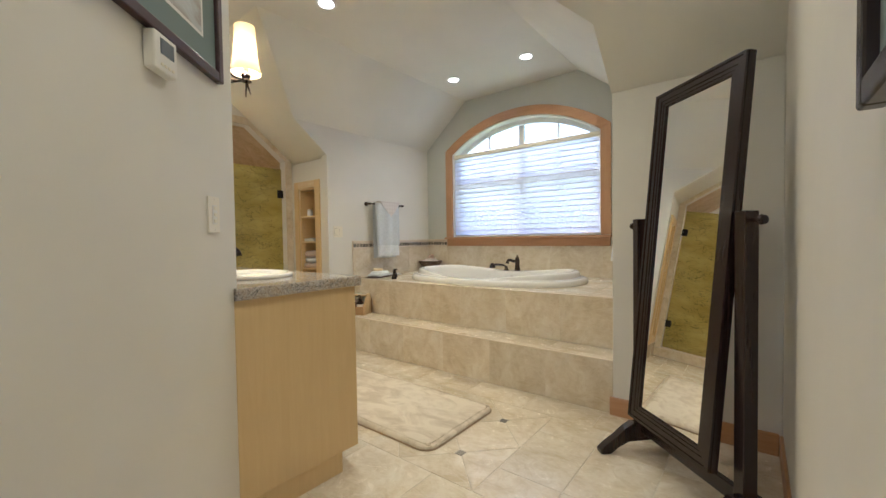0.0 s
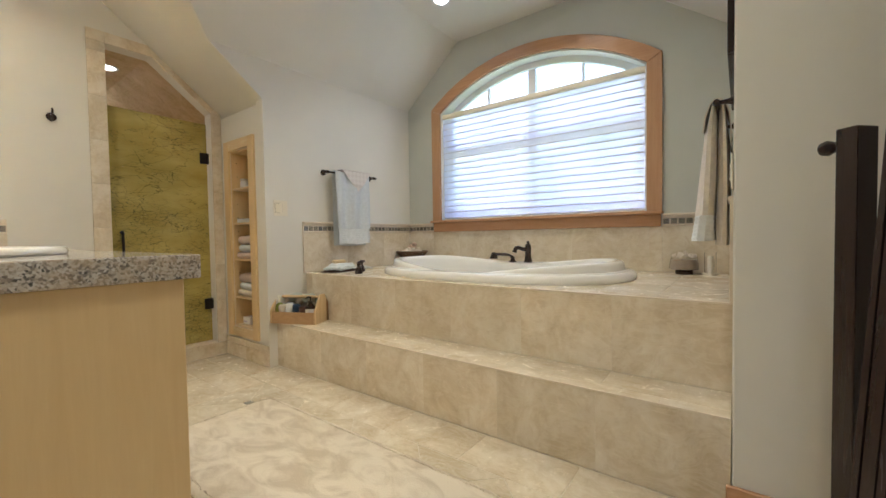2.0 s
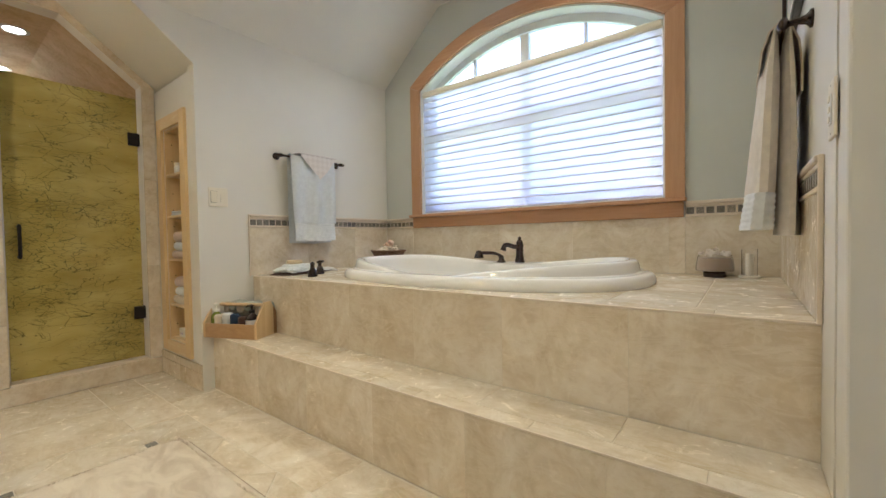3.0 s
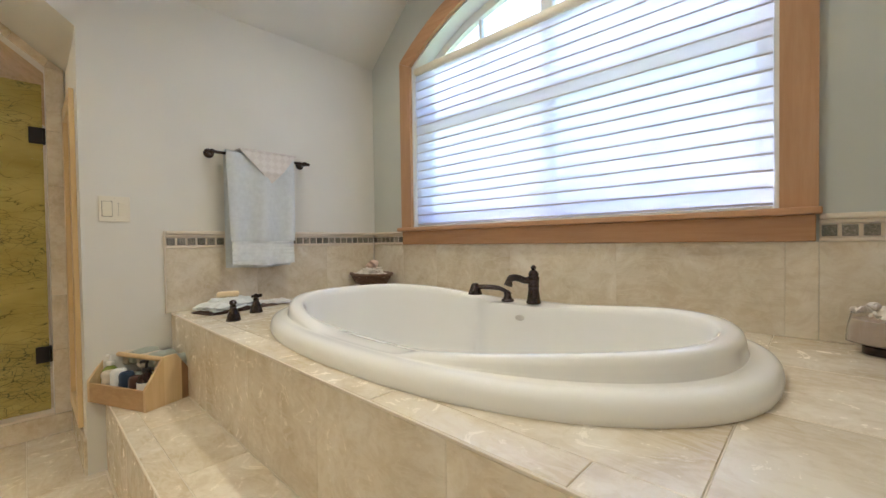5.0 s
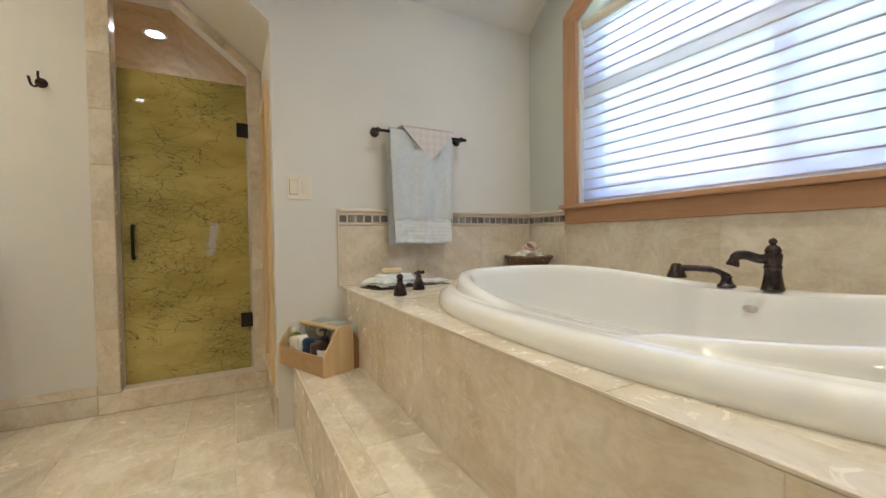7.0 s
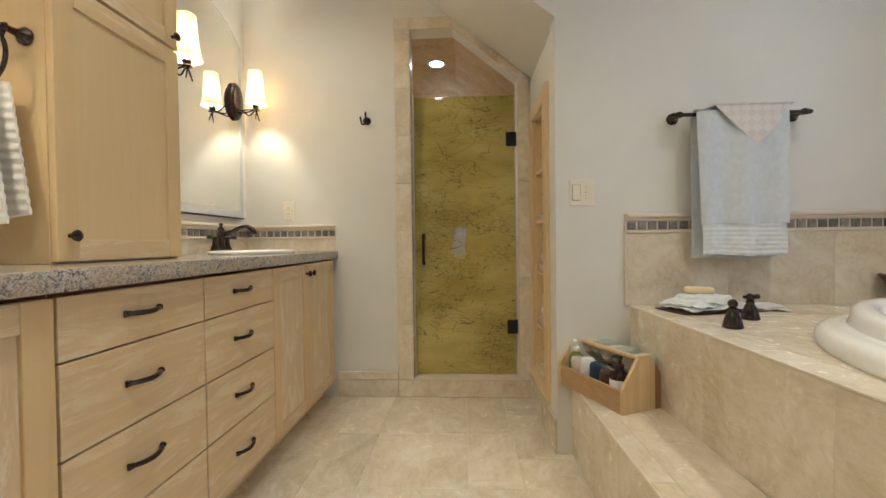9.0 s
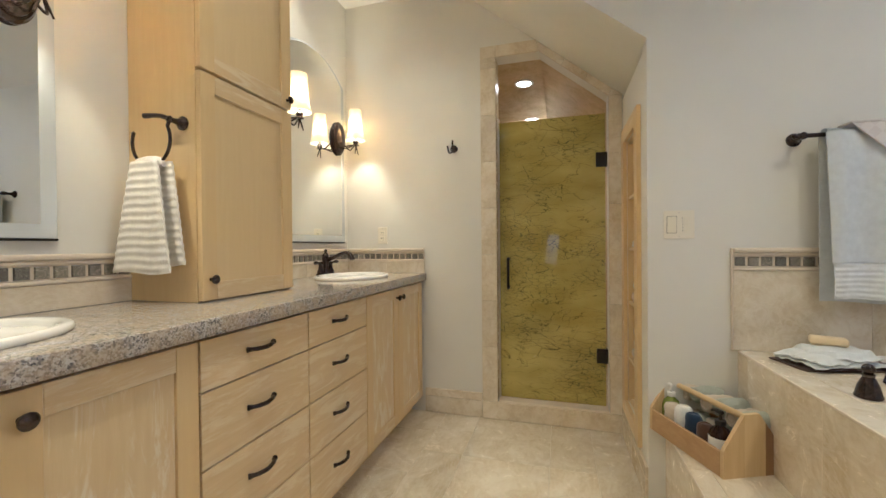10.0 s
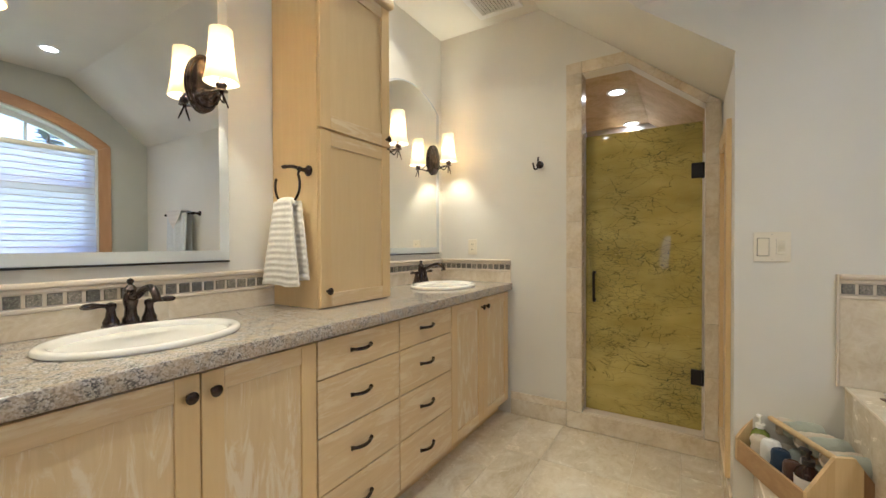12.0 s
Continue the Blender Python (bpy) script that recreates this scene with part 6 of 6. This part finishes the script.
if CB.y < 0:
    CB = -CB
CL, CW = 0.385, 0.225


def cc(u, v, z):
    return CO + CA * u + CB * v + Vector((0, 0, z))


def cbox(u0, u1, v0, v1, z0, z1, bev=0.002):
    bm = box(u0, u1, v0, v1, z0, z1, bev, 2)
    for q in bm.verts:
        q.co = cc(q.co.x, q.co.y, q.co.z)
    return bm


cad = thing("wooden_caddy", cc(CL / 2, CW / 2, 0), "honey wooden tote caddy with a round handle, full of toiletries", "caddy")
for u in (0.0, CL - 0.014):
    strips = ([(0, 0), (CW * 0.36, 0), (CW * 0.36, 0.212), (0, 0.094)], [(CW * 0.3605, 0), (CW * 0.72, 0), (CW * 0.72, 0.182), (CW * 0.62, 0.215), (CW * 0.3605, 0.215)], [(CW * 0.7205, 0), (CW, 0), (CW, 0.094), (CW * 0.7205, 0.1815)])
    # three strips, the last one darker brown
    for poly, mm in zip(strips, ("crate_end", "crate_mid", "crate_dark")):
        part("end_board", slab(poly, [], lambda v, z, w, u=u: cc(u + w, v, z), 0.014), M[mm], cad, "end board strip")
part("front_board", cbox(0.0142, CL - 0.0142, 0, 0.012, 0, 0.088), M["crate"], cad)
part("rear_board", cbox(0.0142, CL - 0.0142, CW - 0.012, CW, 0, 0.088), M["crate"], cad)
part("floor_board", cbox(0.0142, CL - 0.0142, 0.0125, CW - 0.0125, 0, 0.010), M["crate"], cad)
part("handle", tube([cc(0.0143, CW / 2, 0.192), cc(CL / 2, CW / 2, 0.192), cc(CL - 0.0143, CW / 2, 0.192)], 0.011, 12), M["crate_end"], cad, "round dowel handle", True)


def roll(u, v, z, r, h, mat, label, tilt=0.0, name="rolled_cloth", lie=False):
    """A rolled washcloth: a soft spiral with a rounded top, upright or lying."""
    t = thing(name, cc(u, v, z), label, "washcloth", "rolled cloths in the caddy")
    bm = bmesh.new()
    bm_lathe(bm, [(r * 0.9, 0), (r, h * 0.1), (r, h * 0.25), (r, h * 0.4), (r * 1.02, h * 0.55), (r, h * 0.7), (r, h * 0.88), (r * 0.86, h * 0.97), (r * 0.6, h), (r * 0.5, h * 0.97), (r * 0.28, h * 0.985), (0, h * 0.97)], 20)
    m = Matrix.Rotation(radians(88), 3, "X") if lie else Matrix.Rotation(tilt, 3, "X")
    for q in bm.verts:
        w = 1 + 0.16 * noise.noise((q.co.x * 40 + u * 50, q.co.y * 40, q.co.z * 25)) + 0.14 * noise.noise((q.co.x * 90 + u * 50, q.co.y * 90, q.co.z * 60))
        p = m @ Vector((q.co.x * w, q.co.y * w, q.co.z))
        q.co = cc(u + p.x, v + p.y, z + p.z)
    part("roll", bm, mat, t, "", True)


zb = 0.0105
roll(0.30, 0.045, zb, 0.031, 0.128, M["cloth_sand"], "sand-coloured rolled washcloth in the caddy")
roll(0.243, 0.046, zb, 0.031, 0.140, M["cloth_white"], "white rolled washcloth in the caddy")
roll(0.186, 0.044, zb, 0.029, 0.134, M["cloth_navy"], "navy blue rolled washcloth in the caddy")
roll(0.135, 0.050, zb, 0.028, 0.118, M["cloth_brown"], "brown rolled washcloth in the caddy")
for i, (u, mm, nm) in enumerate(((0.335, "cloth_sand", "sand-coloured"), (0.28, "cloth_sage", "sage green"), (0.22, "cloth_sand", "sand-coloured"), (0.16, "cloth_sage", "sage green"), (0.10, "cloth_sand", "sand-coloured"), (0.05, "cloth_sage", "sage green"))):
    roll(u, 0.238, 0.150 + 0.012 * (i % 2) + 0.05 * (u - 0.05), 0.034, 0.115, M[mm], nm + " rolled washcloth lying on top in the caddy", lie=True)
    roll(u, 0.165, zb, 0.027, 0.09, M[mm], nm + " rolled washcloth standing in the caddy")


def pump(u, v, mat, r, h, label, head, lab):
    t = thing("pump_bottle", cc(u, v, zb), label, "bottle")
    c = cc(u, v, zb)
    part("flask", lathe([(r * 0.95, 0), (r, 0.006), (r, h * 0.72), (r * 0.85, h * 0.86), (r * 0.4, h * 0.97), (r * 0.38, h)], 24, c), mat, t, "", True)
    part("label", lathe([(r + 0.0006, h * 0.12), (r + 0.0006, h * 0.71)], 24, c), lab, t, "printed paper label", True)
    part("collar", lathe([(r * 0.48, h), (r * 0.48, h + 0.016), (0.006, h + 0.018), (0.005, h + 0.04), (0, h + 0.04)], 16, c), head, t, "", True)
    top = c + Vector((0, 0, h + 0.044))
    part("nozzle", tube([top + CA * -0.008, top + CA * 0.01, top + CA * 0.03 - Vector((0, 0, 0.002)), top + CA * 0.04 - Vector((0, 0, 0.010))], [0.007, 0.008, 0.006, 0.004], 8), head, t, "", True)


pump(0.072, 0.055, M["amber"], 0.037, 0.142, "dark brown pump bottle with a white label and black pump", M["rubber"], M["paper"])
pump(0.35, 0.075, M["green_soap"], 0.034, 0.140, "green liquid soap pump bottle with a white pump", M["white"], M["green_soap"])

# ---- outside ----
gm = cloth("meadow", (0.10, 0.14, 0.06), 30)
bm = bmesh.new()
bmesh.ops.create_grid(bm, x_segments=8, y_segments=8, size=1500)
bmesh.ops.translate(bm, verts=bm.verts, vec=(0, 0, -3.2))
structure("ground", bm, gm, "green lawn outside the house")
needle = cloth("conifer_needles", (0.085, 0.12, 0.08), 20)
bark = wood("conifer_bark", (0.12, 0.08, 0.055), (0.06, 0.04, 0.03))
tree = thing("conifer_tree", (0, 0, 0), "tall dark green conifer standing beyond the lawn", "tree", "conifers outside")
part("trunk", lathe([(0.28, 0), (0.22, 3), (0.12, 9), (0.02, 14.5)], 10), bark, tree)
bm = bmesh.new()
rng = random.Random(8)
for i in range(520):
    h = 1.6 + 13.0 * (i / 520)
    reach = (15.2 - h) * 0.23 * rng.uniform(0.45, 1.0)
    a = rng.uniform(0, 6.283)
    d = Vector((math.cos(a), math.sin(a), -0.25))
    side = Vector((-math.sin(a), math.cos(a), 0))
    w = 0.18 + reach * 0.22
    p0 = Vector((0, 0, h))
    q = [bm.verts.new(p) for p in (p0, p0 + d * reach * 0.6 + side * w, p0 + d * reach + Vector((0, 0, 0.1)), p0 + d * reach * 0.6 - side * w)]
    bm.faces.new(q)
part("crown", bm, needle, tree)
tree.matrix_basis = Matrix.Translation((-9.0, 52, -3.2))
for x, y, s, k in ((-1.5, 50, 0, 1.25), (-24, 60, 1, 1.3), (9, 54, 2, 1.15), (22, 62, 3, 1.2), (-15, 56, 4, 1.45), (4, 58, 5, 1.5)):
    copy_thing(tree, Matrix.Translation((x, y, -3.2)) @ Matrix.Rotation(s * 1.3, 4, "Z") @ Matrix.Scale(k, 4))

# ---- tiles, last ----
P = 0.46
DXC, DYC = -1.028, 1.716
px0, px1, py0, py1 = DXC - 4.5 * P, DXC + 0.5 * P, DYC - 0.5 * P, DYC + 1.5 * P
top = on_z(0.0, 1)
DS = 0.024
# diagonal inlay: squares set on their corners, their corners cut for small slate diamonds
for i in range(-12, 6):
    for j in range(-3, 6):
        for ox, oy in ((0.5, 0), (0, 0.5)):
            cx, cy = DXC + (i + ox) * P, DYC + (j + oy) * P
            poly = []
            for dx, dy in ((P / 2, 0), (0, P / 2), (-P / 2, 0), (0, -P / 2)):
                vx_, vy_ = cx + dx, cy + dy
                dot = abs(((vx_ - DXC) / P) - round((vx_ - DXC) / P)) < 0.01 and abs(((vy_ - DYC) / P) - round((vy_ - DYC) / P)) < 0.01
                if dot:
                    k = DS * 1.0
                    ux, uy = -dx / (P / 2), -dy / (P / 2)
                    a = (vx_ + ux * k + uy * k, vy_ + uy * k - ux * k)
                    b = (vx_ + ux * k - uy * k, vy_ + uy * k + ux * k)
                    poly += [b, a] if area2([(cx, cy), b, a]) > 0 else [a, b]
                else:
                    poly.append((vx_, vy_))
            poly = clip(poly, px0, px1, py0, py1)
            if len(poly) >= 3:
                tile(floor, poly, top, M["stone"], "floor_tile")
for i in range(0, 5):
    for j in (0, 1):
        cx, cy = DXC - i * P, DYC + j * P
        tile(floor, [(cx + DS, cy - DS), (cx + DS, cy + DS), (cx - DS, cy + DS), (cx - DS, cy - DS)], top, M["slate"], "inlay_diamond", 0.002)
# straight tiles round the inlay
F0, F1, G0, G1 = XS, XE, 0.70, YK
for i in range(-8, 4):
    x0, x1 = DXC + i * P, DXC + (i + 1) * P
    p = clip(rect(x0, x1, py1, G1), F0, F1, py1, STEP_Y + 0.006 if x0 < XR else G1)
    if len(p) >= 3:
        tile(floor, p, top, M["stone"], "floor_tile")
    for r in range(3):
        p = clip(rect(x0 + (r % 2) * 0.0, x1, py0 - (r + 1) * P, py0 - r * P), F0, F1, -1.4, py0)
        if len(p) >= 3:
            tile(floor, p, top, M["stone"], "floor_tile")
for x0, x1 in ((F0, px0 - P), (px0 - P, px0), (px1, px1 + 0.325), (px1 + 0.325, px1 + 0.65), (px1 + 0.65, F1)):
    for y0 in (DYC - P / 2 * 1.0, DYC, DYC + P, DYC + 1.5 * P):
        ends = {DYC - P / 2: DYC, DYC: DYC + P, DYC + P: DYC + 1.5 * P}
        if y0 in ends:
            tile(floor, rect(x0, x1, y0, ends[y0]), top, M["stone"], "floor_tile")
for i in range(-2, 3):
    for j in range(6):
        p = clip(rect(i * P, (i + 1) * P, -1.4 + j * P, -1.4 + (j + 1) * P), EX, F1, -1.4, py0 - 3 * P)
        if len(p) >= 3:
            tile(floor, p, top, M["stone"], "floor_tile")

# risers, treads and the deck's top
JX = [XL] + [-3.29 + 0.464 * k for k in range(0, 6)] + [XR]
fr_deck, fr_step = on_y(DECK_Y, -1), on_y(STEP_Y, -1)
for a, b in zip(JX, JX[1:]):
    tile(deck, rect(a, b, STEP_Z + 0.002, DECK_Z - 0.008), fr_deck, M["stone"], "riser_tile", 0.0008, 0.008, 0.0006)
    tile(step, rect(a, b, 0.002, STEP_Z - 0.008), fr_step, M["stone"], "riser_tile", 0.0008, 0.008, 0.0006)
    tile(step, rect(a, b, STEP_Y + 0.070, DECK_Y - 0.001), on_z(STEP_Z), M["stone"], "tread_tile", 0.0015)
for a, b in zip([XL] + [-3.06 + 0.464 * k for k in range(0, 6)], [-3.06 + 0.464 * k for k in range(0, 6)] + [XR]):
    tile(step, rect(a, b, STEP_Y + 0.002, STEP_Y + 0.070), on_z(STEP_Z), M["stone"], "nosing_tile", 0.0012)
    tile(deck, rect(a, b, DECK_Y + 0.002, DECK_Y + 0.092), on_z(DECK_Z), M["stone"], "nosing_tile", 0.0012)
dt = on_z(DECK_Z)
y0 = DECK_Y + 0.092
part("deck_edge_strip", box(XL, XR, DECK_Y - 0.0015, DECK_Y + 0.004, DECK_Z - 0.0075, DECK_Z - 0.001, 0.001), M["trimstone"], deck, "pale edge strip")
part("step_edge_strip", box(XL, XR, STEP_Y - 0.0015, STEP_Y + 0.004, STEP_Z - 0.0075, STEP_Z - 0.001, 0.001), M["trimstone"], step, "pale edge strip")
for xs in ((-1.06, -0.79, XR), (XL, -3.10, -2.83)):
    for a, b in zip(xs, xs[1:]):
        for c, d in ((y0, y0 + 0.40), (y0 + 0.40, y0 + 0.80), (y0 + 0.80, YW)):
            tile(deck, rect(a, b, c, d), dt, M["stone"], "deck_tile", 0.0015)


def oval_edge(x, front):
    u = min(0.999, abs(x - TX) / (TA - 0.04))
    dy = (TB - 0.04) * (1 - u ** TN) ** (1 / TN)
    return TY - dy if front else TY + dy


for xa, xb in ((-1.55, -1.06), (-2.83, -2.34), (-2.34, -1.55)):
    xs = [xa + (xb - xa) * k / 12 for k in range(13)]
    f = [(x, max(y0 + 0.0005, oval_edge(x, True))) for x in xs]
    if max(q[1] for q in f) > y0 + 0.03:
        tile(deck, [(xa, y0), (xb, y0)] + [q for q in f[::-1] if q[1] > y0 + 0.004], dt, M["stone"], "deck_tile", 0.001)
    f = [(x, oval_edge(x, False)) for x in xs]
    tile(deck, f + [(xb, YW), (xa, YW)], dt, M["stone"], "deck_tile", 0.001)

# wall tile, listello of slate chips and cream mouldings
chip_mesh = {}


def chip(parent, mat4):
    if "m" not in chip_mesh:
        s, e, h = 0.0185, 0.0165, 0.006
        vs = [(x, y, 0) for x, y in ((-s, -s), (s, -s), (s, s), (-s, s))] + [(x, y, h) for x, y in ((-e, -e), (e, -e), (e, e), (-e, e))]
        me = bpy.data.meshes.new("mosaic_chip")
        me.from_pydata(vs, [], [(4, 5, 6, 7)] + [(i, (i + 1) % 4, 4 + (i + 1) % 4, 4 + i) for i in range(4)])
        me.materials.append(M["slate"])
        chip_mesh["m"] = me
    o = new("mosaic_chip", chip_mesh["m"])
    o.parent = parent
    o.matrix_parent_inverse = world_of(parent).inverted()
    o.matrix_basis = mat4


def wainscot(parent, to_w, u0, u1, z0, zl, cap_u0=None, cap_u1=None, joints=()):
    """Field tile from z0 to zl, liner, chips, liner and a moulded cap, proud of the wall by 1 cm."""
    cuts = [u0] + [j for j in joints if u0 + 0.02 < j < u1 - 0.02] + [u1]
    for a, b in zip(cuts, cuts[1:]):
        tile(parent, rect(a, b, z0, zl), lambda u, v, w: to_w(u, v, 0.010 + w), M["stone"], "wall_tile", 0.0007, 0.0095, 0.0008)

    def bar(v0, v1, d, name, bev):
        bm = box(u0, u1, v0, v1, 0.0006, d, bev, 3)
        for q in bm.verts:
            q.co = to_w(q.co.x, q.co.y, q.co.z)
        part(name, bm, M["trimstone"], parent, "", True)
    bed = box(u0, u1, z0, zl, 0.0006, 0.0085, 0)
    for q in bed.verts:
        q.co = to_w(q.co.x, q.co.y, q.co.z)
    part("tile_bed", bed, M["grout"], parent)
    bar(zl + 0.0005, zl + 0.014, 0.0145, "liner", 0.004)
    bar(zl + 0.0145, zl + 0.0585, 0.0075, "mosaic_bed", 0.0)
    bar(zl + 0.059, zl + 0.072, 0.013, "liner", 0.003)
    bar(zl + 0.0725, zl + 0.092, 0.020, "cap", 0.006)
    nn = max(1, int((u1 - u0) / 0.0455))
    step_u = (u1 - u0) / nn
    ex = (to_w(1, 0, 0) - to_w(0, 0, 0)).normalized()
    ew = (to_w(0, 0, 1) - to_w(0, 0, 0)).normalized()
    ev = Vector((0, 0, 1))
    for i in range(nn):
        m = Matrix.Identity(4)
        for r in range(3):
            m[r][0], m[r][1], m[r][2] = ex[r], ev[r], ew[r]
        c = to_w(u0 + (i + 0.5) * step_u, zl + 0.0365, 0.0076)
        m.translation = c
        chip(parent, m)


WZ = 1.034
wainscot(wall_towel, lambda u, v, w: Vector((XL + w, u, v)), DECK_Y - 0.018, YW - 0.021, DECK_Z + 0.001, WZ, joints=(3.37, 3.83))
wainscot(wall_dormer, lambda u, v, w: Vector((XR - w, u, v)), DECK_Y - 0.018, YW - 0.021, DECK_Z + 0.001, WZ, joints=(3.37, 3.83))
wn = lambda u, v, w: Vector((u, YW - w, v))
wainscot(wall_north, wn, XL + 0.0005, WXC - 1.048, DECK_Z + 0.001, WZ, joints=(-3.06,))
wainscot(wall_north, wn, WXC + 1.048, XR - 0.0005, DECK_Z + 0.001, WZ, joints=())
cuts = [WXC - 1.048, -2.72, -2.16, -1.60, -1.03, WXC + 1.048]
for a, b in zip(cuts, cuts[1:]):
    tile(wall_north, rect(a, b, DECK_Z + 0.001, 1.0345), lambda u, v, w: wn(u, v, 0.010 + w), M["stone"], "wall_tile", 0.0007, 0.0095, 0.0008)
part("tile_bed", box(WXC - 1.047, WXC + 1.047, YW - 0.0085, YW - 0.0006, DECK_Z + 0.001, 1.034, 0), M["grout"], wall_north)
# edge strips of the wall tile
for wall, x in ((wall_towel, XL), (wall_dormer, XR)):
    s = 1 if x == XL else -1
    part("edge_strip", box(x + s * 0.0004, x + s * 0.0125, DECK_Y - 0.026, DECK_Y - 0.0185, DECK_Z - 0.002, WZ + 0.092, 0.002), M["trimstone"], wall)

# vanity splash
VZ = 1.038
wainscot(wall_vanity, lambda u, v, w: Vector((u, YV + w, v)), XS + 0.021, -2.5185 - 0.482, 0.958, VZ, joints=(-3.55,))
wainscot(wall_vanity, lambda u, v, w: Vector((u, YV + w, v)), -2.5185, -1.392, 0.958, VZ, joints=(-2.06, -1.60))
wainscot(wall_shower, lambda u, v, w: Vector((XS + w, u, v)), YV + 0.0005, 1.333, 0.958, VZ, joints=(1.05,))

# stone border round the shower doorway
ws = lambda u, v, w: Vector((XS + 0.012 + w, u, v))
YA, YB1, ZT = 1.735, 2.596, 2.450


def border(poly):
    tile(wall_shower, poly, ws, M["stone"], "border_tile", 0.0008, 0.0115, 0.0008)


zs = [0.17 + 0.305 * k for k in range(8)]
for a, b in zip([0.115] + zs[1:], zs[1:] + [2.374]):
    border(rect(YA, 1.836, a, min(b, 2.374)))
for a, b in zip([0.115] + zs[1:6], zs[1:6] + [2.046]):
    border(rect(2.52, YB1, a, b))
border(rect(YA, 1.836, 2.3745, ZT))
border([(1.836, 2.3745), (2.112, 2.3745), (2.092, ZT), (1.836, ZT)])
lo = lambda y: 2.374 - 0.804 * (y - 2.112)
hi = lambda y: min(ZT, roof_z(y) - 0.003)
for a in (2.112, 2.248, 2.384):
    c = a + 0.136
    border([(a, lo(a)), (c, lo(c)), (c + 0.02, hi(c + 0.02)), (a + (0.02 if a > 2.12 else -0.02), hi(a + (0.02 if a > 2.12 else -0.02)))])
border([(2.52, 2.0465), (YB1, 2.0465 - 0.001), (YB1, 2.043), (2.54, hi(2.54))])
# tile baseboards
for u0, u1 in ((1.333, YA), (YA, YB1)):
    tile(wall_shower, rect(u0, u1, 0.001, 0.112), ws, M["stone"], "base_tile", 0.0012, 0.0115)
tile(wall_shower, rect(1.333, YA - 0.001, 0.113, 0.165), ws, M["stone"], "base_tile", 0.0012, 0.0115)
wnn = lambda u, v, w: Vector((u, YN - 0.012 - w, v))
for a, b in ((XS + 0.013, -3.72), (-3.72, XL)):
    tile(wall_niche, rect(a, b, 0.001, 0.112), wnn, M["stone"], "base_tile", 0.0012, 0.0115)
    tile(wall_niche, rect(a, b, 0.113, 0.165), wnn, M["stone"], "base_tile", 0.0012, 0.0115)
# shower jamb lining
part("jamb_tile", box(XS - 0.11, XS + 0.002, 1.8355, 1.8365, 0.125, 2.374, 0), M["stone"], wall_shower)
